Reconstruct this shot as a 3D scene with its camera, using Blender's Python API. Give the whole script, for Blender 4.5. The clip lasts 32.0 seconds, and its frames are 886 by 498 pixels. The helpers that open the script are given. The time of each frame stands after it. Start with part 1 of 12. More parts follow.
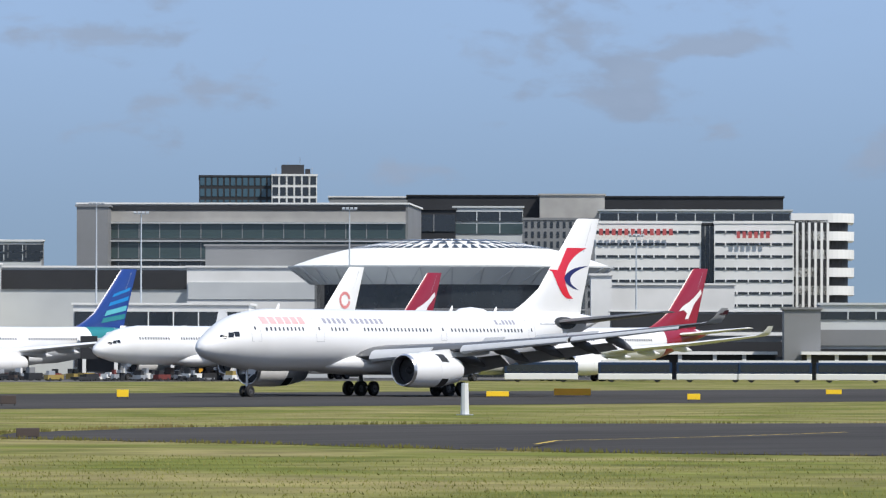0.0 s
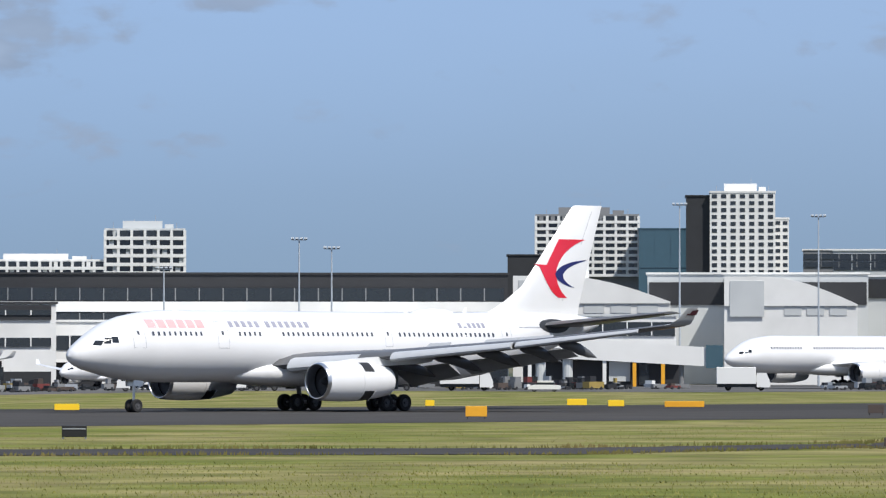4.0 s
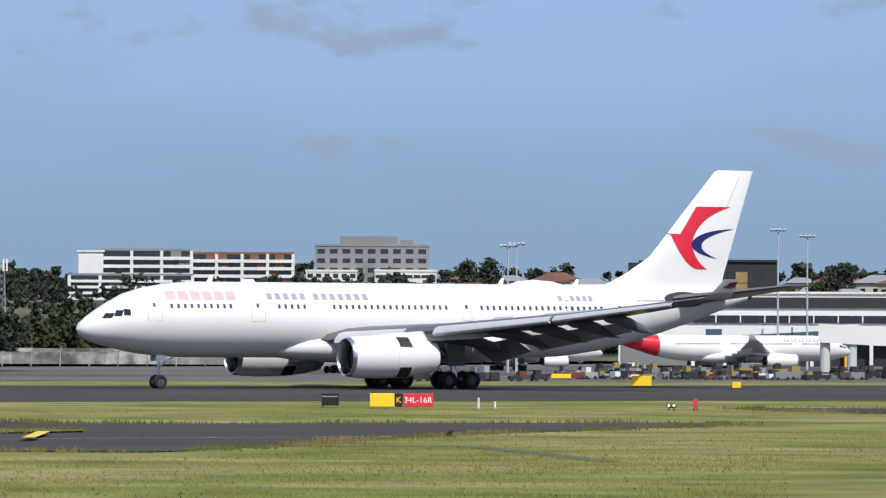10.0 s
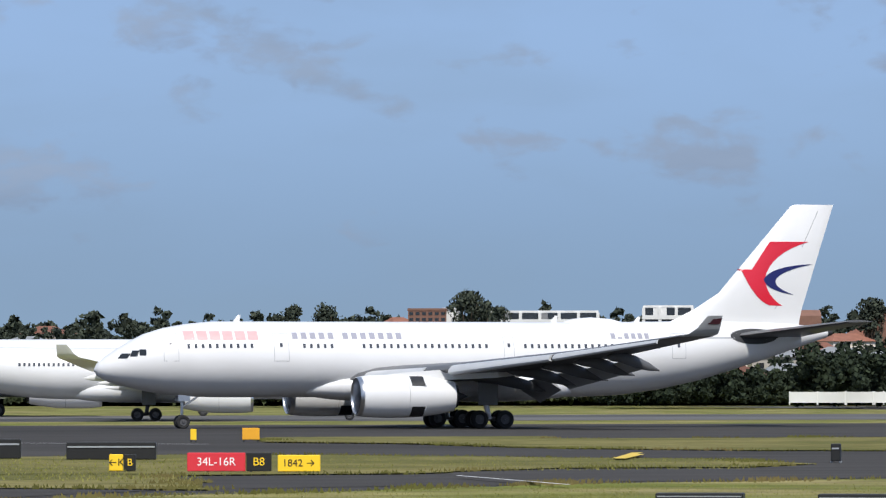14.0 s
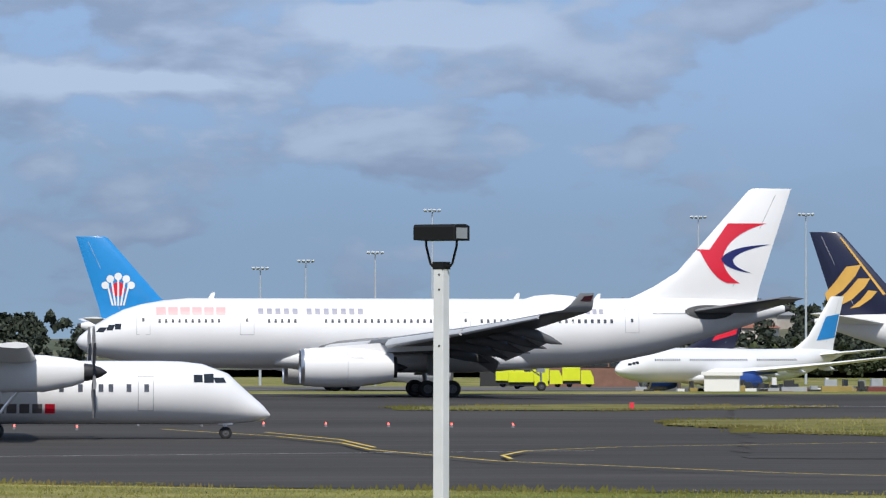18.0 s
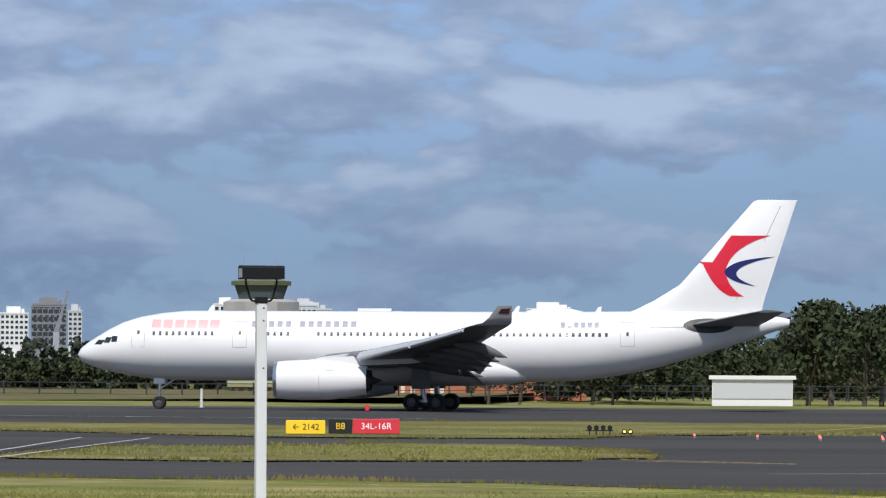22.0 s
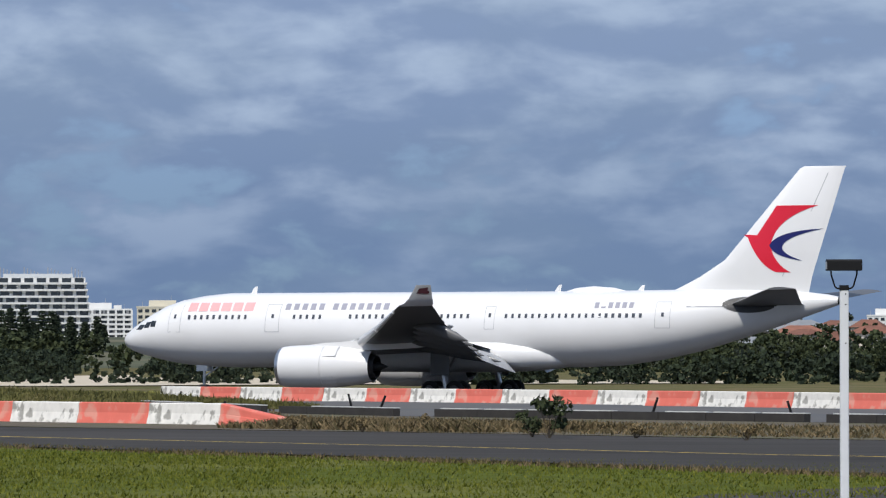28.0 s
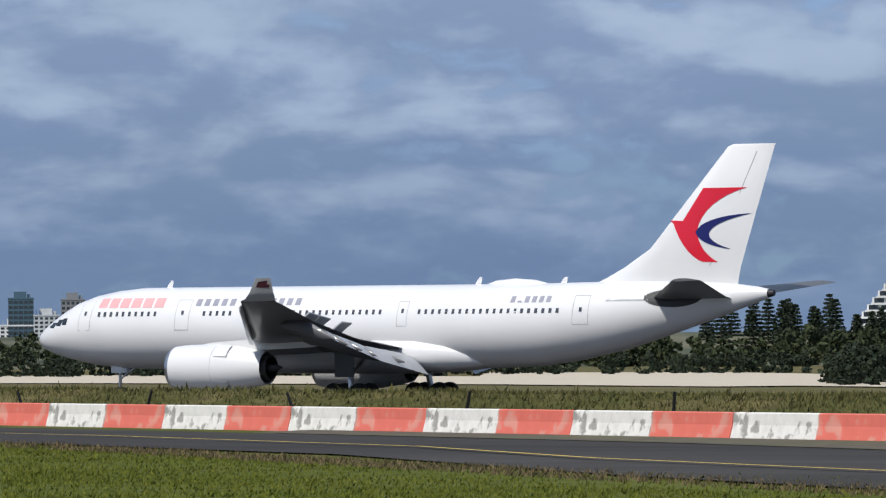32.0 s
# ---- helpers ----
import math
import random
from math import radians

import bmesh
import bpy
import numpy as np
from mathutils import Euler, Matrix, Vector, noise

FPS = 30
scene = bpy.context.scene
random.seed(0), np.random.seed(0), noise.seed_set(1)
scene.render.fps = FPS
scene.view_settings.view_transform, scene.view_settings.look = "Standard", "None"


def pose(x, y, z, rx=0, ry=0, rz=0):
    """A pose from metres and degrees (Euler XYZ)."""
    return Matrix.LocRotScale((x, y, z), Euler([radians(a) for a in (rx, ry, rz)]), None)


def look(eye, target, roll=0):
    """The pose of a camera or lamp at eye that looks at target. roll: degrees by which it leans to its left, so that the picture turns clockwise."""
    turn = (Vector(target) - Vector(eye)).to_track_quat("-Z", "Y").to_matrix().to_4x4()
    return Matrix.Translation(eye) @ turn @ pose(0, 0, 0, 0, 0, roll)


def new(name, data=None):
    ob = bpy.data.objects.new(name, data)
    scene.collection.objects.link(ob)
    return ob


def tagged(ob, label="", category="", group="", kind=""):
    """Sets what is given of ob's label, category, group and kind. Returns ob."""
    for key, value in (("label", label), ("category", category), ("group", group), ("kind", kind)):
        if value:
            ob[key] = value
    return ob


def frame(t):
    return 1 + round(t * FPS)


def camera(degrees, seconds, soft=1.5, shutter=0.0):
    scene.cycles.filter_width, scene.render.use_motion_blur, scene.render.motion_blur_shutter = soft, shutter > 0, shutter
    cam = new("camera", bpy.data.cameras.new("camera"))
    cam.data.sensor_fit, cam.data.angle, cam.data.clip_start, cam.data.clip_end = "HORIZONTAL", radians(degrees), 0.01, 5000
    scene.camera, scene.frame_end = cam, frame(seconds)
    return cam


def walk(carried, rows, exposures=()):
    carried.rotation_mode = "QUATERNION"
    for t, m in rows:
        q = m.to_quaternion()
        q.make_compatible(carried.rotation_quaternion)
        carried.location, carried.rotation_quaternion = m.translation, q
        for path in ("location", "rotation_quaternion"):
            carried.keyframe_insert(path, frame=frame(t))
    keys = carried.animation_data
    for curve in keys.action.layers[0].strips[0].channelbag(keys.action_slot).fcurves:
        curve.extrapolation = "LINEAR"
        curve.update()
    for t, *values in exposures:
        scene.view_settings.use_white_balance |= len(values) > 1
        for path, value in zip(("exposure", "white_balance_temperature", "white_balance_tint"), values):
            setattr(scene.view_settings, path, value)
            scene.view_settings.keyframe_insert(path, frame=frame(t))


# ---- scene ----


# A fixed-lens telephoto camera on low ground beside a runway that runs along x at y = 410.
EYE_Z = 3.8
cam = camera(8.54, 32.0, soft=1.25)


def shot(x, y, yaw, pitch, roll):
    """Camera pose from its place, bearing (clockwise from +y), tilt and lean in degrees."""
    a, p = radians(yaw), radians(pitch)
    way = Vector((math.sin(a) * math.cos(p), math.cos(a) * math.cos(p), math.sin(p)))
    eye = Vector((x, y, EYE_Z))
    return look(eye, eye + way * 100, roll)


walk(cam, [
    (0.00, shot(54.00, 60.00, 52.2281, 1.0253, 0.131)),
    (0.25, shot(54.00, 60.00, 51.7276, 1.0109, 0.124)),
    (0.50, shot(54.00, 60.00, 51.2189, 1.0015, 0.117)),
    (0.75, shot(54.00, 60.00, 50.6983, 1.0038, 0.106)),
    (1.00, shot(54.00, 60.00, 50.1705, 1.0123, 0.095)),
    (1.25, shot(54.00, 60.00, 49.6341, 1.0195, 0.085)),
    (1.50, shot(54.00, 60.00, 49.0978, 1.0315, 0.076)),
    (1.75, shot(54.00, 60.00, 48.5650, 1.0577, 0.066)),
    (2.00, shot(54.00, 60.00, 48.0476, 1.0856, 0.054)),
    (2.25, shot(54.00, 60.00, 47.5741, 1.1059, 0.036)),
    (2.50, shot(54.00, 60.00, 47.1036, 1.1217, 0.017)),
    (2.75, shot(54.00, 60.00, 46.6118, 1.1330, 0.005)),
    (3.00, shot(54.00, 60.00, 46.1140, 1.1366, -0.002)),
    (3.25, shot(54.00, 60.00, 45.6007, 1.1342, -0.005)),
    (3.50, shot(54.00, 60.00, 45.0621, 1.1273, -0.005)),
    (3.75, shot(54.00, 60.00, 44.4886, 1.1176, -0.005)),
    (4.00, shot(54.00, 60.00, 43.8702, 1.1066, -0.004)),
    (4.25, shot(54.00, 60.00, 43.1970, 1.0961, -0.005)),
    (4.50, shot(54.00, 60.00, 42.4601, 1.0875, -0.008)),
    (4.75, shot(54.00, 60.00, 41.6439, 1.0737, -0.016)),
    (5.00, shot(54.00, 60.00, 40.8231, 1.0622, -0.020)),
    (5.25, shot(54.00, 60.00, 40.0574, 1.0626, -0.015)),
    (5.50, shot(54.00, 60.00, 39.3198, 1.0676, -0.007)),
    (5.75, shot(54.00, 60.00, 38.6062, 1.0755, 0.001)),
    (6.00, shot(54.00, 60.00, 37.9214, 1.0851, 0.013)),
    (6.25, shot(54.00, 60.00, 37.2775, 1.0956, 0.038)),
    (6.50, shot(54.00, 60.00, 36.6423, 1.1026, 0.069)),
    (6.75, shot(54.00, 60.00, 35.9846, 1.1011, 0.101)),
    (7.00, shot(54.00, 60.00, 35.3138, 1.0927, 0.137)),
    (7.25, shot(54.00, 60.00, 34.6311, 1.0772, 0.177)),
    (7.50, shot(54.00, 60.00, 33.9305, 1.0533, 0.215)),
    (7.75, shot(54.00, 60.00, 33.2023, 1.0173, 0.240)),
    (8.00, shot(54.00, 60.00, 32.4581, 0.9766, 0.256)),
    (8.25, shot(53.94, 59.90, 31.7058, 0.9357, 0.261)),
    (8.50, shot(51.96, 56.45, 30.9486, 0.9001, 0.260)),
    (8.75, shot(47.86, 49.33, 30.1913, 0.8735, 0.262)),
    (9.00, shot(43.65, 41.99, 29.4423, 0.8560, 0.262)),
    (9.25, shot(39.43, 34.66, 28.7021, 0.8256, 0.254)),
    (9.50, shot(35.22, 27.33, 27.9891, 0.8096, 0.243)),
    (9.75, shot(31.00, 20.00, 27.3101, 0.8318, 0.235)),
    (10.00, shot(26.78, 12.67, 26.6386, 0.8648, 0.226)),
    (10.25, shot(22.57, 5.34, 25.9645, 0.8955, 0.219)),
    (10.50, shot(18.35, -1.99, 25.2864, 0.9213, 0.211)),
    (10.75, shot(14.14, -9.33, 24.5972, 0.9405, 0.203)),
    (11.00, shot(10.04, -16.45, 23.8893, 0.9584, 0.192)),
    (11.25, shot(8.06, -19.90, 23.1611, 0.9966, 0.176)),
    (11.50, shot(8.00, -20.00, 22.4101, 1.0375, 0.155)),
    (11.75, shot(8.00, -20.00, 21.6343, 1.0756, 0.125)),
    (12.00, shot(8.00, -20.00, 20.8512, 1.1127, 0.092)),
    (12.25, shot(8.00, -20.00, 20.0726, 1.1501, 0.063)),
    (12.50, shot(8.00, -20.00, 19.3134, 1.1838, 0.036)),
    (12.75, shot(8.00, -20.00, 18.5943, 1.2096, 0.009)),
    (13.00, shot(8.00, -20.00, 17.9101, 1.2292, -0.014)),
    (13.25, shot(8.00, -20.00, 17.2713, 1.2432, -0.026)),
    (13.50, shot(8.00, -20.00, 16.6495, 1.2509, -0.034)),
    (13.75, shot(8.00, -20.00, 16.0262, 1.2498, -0.040)),
    (14.00, shot(8.00, -20.00, 15.4143, 1.2397, -0.042)),
    (14.25, shot(8.00, -20.00, 14.8068, 1.2221, -0.042)),
    (14.50, shot(8.00, -20.00, 14.1967, 1.1984, -0.040)),
    (14.75, shot(8.00, -20.00, 13.5770, 1.1701, -0.035)),
    (15.00, shot(8.00, -20.00, 12.9408, 1.1387, -0.028)),
    (15.25, shot(8.00, -20.00, 12.2810, 1.1058, -0.021)),
    (15.50, shot(7.71, -21.75, 11.5921, 1.0724, -0.012)),
    (15.75, shot(6.41, -29.46, 10.8715, 1.0255, -0.001)),
    (16.00, shot(5.07, -37.40, 10.1554, 0.9831, 0.010)),
    (16.25, shot(3.73, -45.34, 9.4642, 0.9450, 0.016)),
    (16.50, shot(2.40, -53.28, 8.7916, 0.9201, 0.021)),
    (16.75, shot(1.06, -61.21, 8.1322, 0.9220, 0.029)),
    (17.00, shot(0.03, -67.31, 7.4755, 0.9305, 0.037)),
    (17.25, shot(0.00, -67.50, 6.8157, 0.9338, 0.044)),
    (17.50, shot(0.00, -67.50, 6.1564, 0.9376, 0.051)),
    (17.75, shot(0.00, -67.50, 5.5062, 0.9566, 0.060)),
    (18.00, shot(0.00, -67.50, 4.8404, 0.9754, 0.070)),
    (18.25, shot(0.00, -67.50, 4.1392, 0.9884, 0.082)),
    (18.50, shot(0.00, -67.50, 3.4299, 0.9983, 0.097)),
    (18.75, shot(0.00, -67.50, 2.7269, 1.0038, 0.113)),
    (19.00, shot(0.00, -67.50, 2.0396, 1.0105, 0.131)),
    (19.25, shot(0.00, -67.50, 1.3894, 1.0270, 0.151)),
    (19.50, shot(0.00, -67.50, 0.7574, 1.0455, 0.174)),
    (19.75, shot(0.00, -67.50, 0.1301, 1.0628, 0.200)),
    (20.00, shot(0.00, -67.50, -0.4867, 1.0776, 0.226)),
    (20.25, shot(0.00, -67.50, -1.0881, 1.0876, 0.250)),
    (20.50, shot(0.00, -67.50, -1.6810, 1.0943, 0.272)),
    (20.75, shot(0.00, -67.50, -2.2682, 1.0970, 0.292)),
    (21.00, shot(0.00, -67.50, -2.8589, 1.0985, 0.305)),
    (21.25, shot(0.00, -67.50, -3.4652, 1.0997, 0.301)),
    (21.50, shot(0.00, -67.50, -4.0813, 1.1009, 0.290)),
    (21.75, shot(0.00, -67.50, -4.7091, 1.1024, 0.276)),
    (22.00, shot(0.00, -67.50, -5.3443, 1.1038, 0.262)),
    (22.25, shot(0.00, -67.50, -5.9796, 1.1078, 0.253)),
    (22.50, shot(0.00, -67.50, -6.6214, 1.1100, 0.244)),
    (22.75, shot(0.00, -67.50, -7.2788, 1.1041, 0.229)),
    (23.00, shot(-0.00, -67.50, -7.9342, 1.0963, 0.212)),
    (23.25, shot(-0.00, -67.50, -8.5688, 1.0917, 0.194)),
    (23.50, shot(-0.00, -67.50, -9.2045, 1.0872, 0.174)),
    (23.75, shot(-0.02, -67.38, -9.8553, 1.1149, 0.153)),
    (24.00, shot(-0.82, -63.24, -10.5340, 1.1413, 0.129)),
    (24.25, shot(-2.42, -54.91, -11.2354, 1.1627, 0.101)),
    (24.50, shot(-4.05, -46.42, -11.9488, 1.1805, 0.074)),
    (24.75, shot(-5.68, -37.93, -12.6574, 1.1629, 0.057)),
    (25.00, shot(-7.31, -29.44, -13.3429, 1.1395, 0.048)),
    (25.25, shot(-8.94, -20.95, -14.0131, 1.1134, 0.045)),
    (25.50, shot(-10.57, -12.45, -14.6738, 1.0864, 0.045)),
    (25.75, shot(-11.80, -6.05, -15.3307, 1.0602, 0.046)),
    (26.00, shot(-12.00, -5.00, -15.9881, 1.0364, 0.043)),
    (26.25, shot(-12.00, -5.00, -16.6518, 1.0170, 0.035)),
    (26.50, shot(-12.00, -5.00, -17.3279, 1.0035, 0.018)),
    (26.75, shot(-12.00, -5.00, -18.0177, 0.9951, -0.007)),
    (27.00, shot(-12.00, -5.00, -18.7003, 0.9887, -0.033)),
    (27.25, shot(-12.00, -5.00, -19.3659, 0.9831, -0.055)),
    (27.50, shot(-12.00, -5.00, -20.0086, 0.9760, -0.074)),
    (27.75, shot(-12.00, -5.00, -20.6198, 0.9648, -0.084)),
    (28.00, shot(-12.00, -5.00, -21.2027, 0.9526, -0.092)),
    (28.25, shot(-12.00, -5.00, -21.7482, 0.9426, -0.106)),
    (28.50, shot(-12.06, -4.86, -22.2774, 0.9328, -0.122)),
    (28.75, shot(-13.67, -1.45, -22.8132, 0.9190, -0.137)),
    (29.00, shot(-17.19, 6.03, -23.3447, 0.9040, -0.151)),
    (29.25, shot(-21.00, 14.13, -23.8666, 0.8913, -0.161)),
    (29.50, shot(-24.81, 22.22, -24.3960, 0.8824, -0.171)),
    (29.75, shot(-28.62, 30.32, -24.9352, 0.9456, -0.185)),
    (30.00, shot(-32.43, 38.41, -25.5175, 1.0076, -0.200)),
    (30.25, shot(-36.24, 46.51, -26.1402, 0.9985, -0.212)),
    (30.50, shot(-40.05, 54.60, -26.7465, 0.9894, -0.223)),
    (30.75, shot(-43.09, 61.06, -27.3345, 0.9878, -0.230)),
    (31.00, shot(-44.00, 63.00, -27.9021, 0.9901, -0.237)),
    (31.25, shot(-44.00, 63.00, -28.4532, 0.9923, -0.249)),
    (31.50, shot(-44.00, 63.00, -28.9725, 0.9886, -0.261)),
    (31.75, shot(-44.00, 63.00, -29.4377, 0.9669, -0.270)),
    (32.00, shot(-44.00, 63.00, -29.8781, 0.9395, -0.278)),
], exposures=((0.0, 0.15), (9.0, 0.15), (14.0, 0.05), (24.0, 0.0), (27.0, -0.1), (32.0, -0.15)))

# ---- daylight ----
SUN_ELEV, SUN_AZ = 52.0, 184.0  # azimuth clockwise from +y
world = bpy.data.worlds.new("sky")
scene.world = world
world.use_nodes = True


def sky_world():
    nt = world.node_tree
    nt.nodes.clear()
    N, L = nt.nodes.new, nt.links.new

    def math_node(op, a, b=None, clamp=False):
        n = N("ShaderNodeMath")
        n.operation, n.use_clamp = op, clamp
        for i, v in enumerate((a, b)):
            if v is None:
                continue
            if isinstance(v, (int, float)):
                n.inputs[i].default_value = v
            else:
                L(v, n.inputs[i])
        return n.outputs[0]

    def ramp(v, lo, hi):
        n = N("ShaderNodeMapRange")
        n.interpolation_type = "SMOOTHSTEP"
        L(v, n.inputs["Value"])
        n.inputs["From Min"].default_value, n.inputs["From Max"].default_value = lo, hi
        return n.outputs[0]

    def mix(fac, a, b):
        n = N("ShaderNodeMix")
        n.data_type = "RGBA"
        for sock, v in ((n.inputs["Factor"], fac), (n.inputs["A"], a), (n.inputs["B"], b)):
            if isinstance(v, (int, float)):
                sock.default_value = v
            elif isinstance(v, tuple):
                sock.default_value = (*v, 1)
            else:
                L(v, sock)
        return n.outputs["Result"]

    coord = N("ShaderNodeTexCoord").outputs["Generated"]
    sep = N("ShaderNodeSeparateXYZ")
    L(coord, sep.inputs[0])
    x, y, z = sep.outputs
    # the sky's blue is that of a cleaner, higher patch of air than the model's horizon
    lift = N("ShaderNodeCombineXYZ")
    L(x, lift.inputs[0]), L(y, lift.inputs[1])
    L(math_node("ADD", math_node("MULTIPLY", z, 3.4), 0.24), lift.inputs[2])
    sky = N("ShaderNodeTexSky")
    sky.sky_type, sky.sun_disc = "NISHITA", False
    sky.sun_elevation, sky.sun_rotation = radians(SUN_ELEV), radians(SUN_AZ)
    sky.altitude, sky.air_density, sky.dust_density, sky.ozone_density = 0, 1.2, 0.4, 2.0
    L(lift.outputs[0], sky.inputs[0])
    # cloud layers over bearing and height
    az = math_node("ARCTAN2", x, y)
    cover = ramp(az, 0.45, -0.40)  # heavier towards the bay

    def cloud(sx, sz, off, detail, rough, rise=0.0):
        c = N("ShaderNodeCombineXYZ")
        L(math_node("MULTIPLY", az, sx), c.inputs[0])
        L(math_node("MULTIPLY", math_node("ADD", z, rise), sz), c.inputs[1])
        c.inputs[2].default_value = off
        n = N("ShaderNodeTexNoise")
        n.inputs["Scale"].default_value, n.inputs["Detail"].default_value, n.inputs["Roughness"].default_value = 1.0, detail, rough
        n.inputs["Distortion"].default_value = 0.25
        L(c.outputs[0], n.inputs["Vector"])
        return n.outputs["Fac"]

    def heap(a0, z0, w, h):
        """A lone cumulus: a soft bump of density about one bearing and height."""
        u = math_node("MULTIPLY", math_node("SUBTRACT", az, a0), 1 / w)
        v = math_node("MULTIPLY", math_node("SUBTRACT", z, z0), 1 / h)
        return math_node("EXPONENT", math_node("MULTIPLY", math_node("ADD", math_node("MULTIPLY", u, u), math_node("MULTIPLY", v, v)), -1.0))

    big = cloud(27, 72, 3.7, 5, 0.48)
    body = cloud(95, 170, 9.1, 5, 0.52)
    lone = math_node("ADD", heap(0.669, 0.0528, 0.019, 0.006), math_node("ADD", heap(0.083, 0.0545, 0.016, 0.004), heap(0.035, 0.0455, 0.02, 0.0025)))
    height = ramp(z, 0.004, 0.06)
    level = math_node("ADD", math_node("MULTIPLY", cover, 0.33), math_node("SUBTRACT", math_node("MULTIPLY", height, 0.14), 0.115))
    puff = math_node("MULTIPLY", math_node("SUBTRACT", body, 0.5), 0.55)
    dens = math_node("ADD", math_node("ADD", math_node("ADD", big, level), puff), math_node("MULTIPLY", lone, 0.42))
    mask = ramp(dens, 0.56, 0.72)
    # billows catch the sun on their upper edges and stay grey beneath
    over = cloud(27, 72, 3.7, 5, 0.48, 0.006)
    rim = math_node("ADD", math_node("SUBTRACT", big, over), math_node("MULTIPLY", puff, 0.55))
    lit = ramp(math_node("ADD", math_node("ADD", rim, math_node("MULTIPLY", lone, 0.26)), math_node("MULTIPLY", height, 0.06)), -0.06, 0.26)
    lit = math_node("MULTIPLY", lit, math_node("ADD", math_node("MULTIPLY", lone, 0.7), math_node("ADD", math_node("MULTIPLY", math_node("MULTIPLY", ramp(az, 0.3, 0.0), ramp(z, -0.005, 0.05)), 0.8), 0.16)), True)
    grey = mix(cover, (2.5, 3.1, 4.2), mix(ramp(z, 0.004, 0.065), (1.58, 2.42, 4.2), (2.6, 3.5, 5.4)))
    col = mix(lit, grey, (4.6, 5.7, 7.5))
    # haze dims the lowest degrees of the sky
    dim = N("ShaderNodeMix")
    dim.data_type, dim.blend_type = "RGBA", "MULTIPLY"
    dim.inputs["Factor"].default_value = 1.0
    L(sky.outputs[0], dim.inputs["A"])
    hazy = ramp(az, 0.5, 0.86)  # dustier air over the terminal
    L(mix(hazy, mix(ramp(z, 0.003, 0.075), (1.02, 0.96, 0.92), (2.32, 2.14, 2.0)), mix(ramp(z, 0.003, 0.075), (1.05, 0.957, 0.885), (2.37, 2.11, 1.91))), dim.inputs["B"])
    out = mix(math_node("MULTIPLY", mask, math_node("ADD", math_node("MULTIPLY", cover, 0.14), 0.76)), dim.outputs["Result"], col)
    # a thin uneven veil of haze
    veil = ramp(cloud(16, 46, 5.5, 4, 0.5), 0.42, 0.66)
    out = mix(math_node("MULTIPLY", veil, math_node("ADD", math_node("MULTIPLY", ramp(az, 0.62, 0.45), 0.16), 0.06)), out, (2.35, 3.3, 4.5))
    bg = N("ShaderNodeBackground")
    L(out, bg.inputs["Color"])
    bg.inputs["Strength"].default_value = 0.1
    end = N("ShaderNodeOutputWorld")
    L(bg.outputs[0], end.inputs["Surface"])


sky_world()
sun = new("sun", bpy.data.lights.new("sun", "SUN"))
sun.data.energy, sun.data.angle, sun.data.color = 4.2, radians(0.53), (1.0, 0.955, 0.89)
sun.matrix_world = look((0, 0, 0), (-math.sin(radians(SUN_AZ)) * math.cos(radians(SUN_ELEV)), -math.cos(radians(SUN_AZ)) * math.cos(radians(SUN_ELEV)), -math.sin(radians(SUN_ELEV))))


# ---- materials ----
MATS = {}


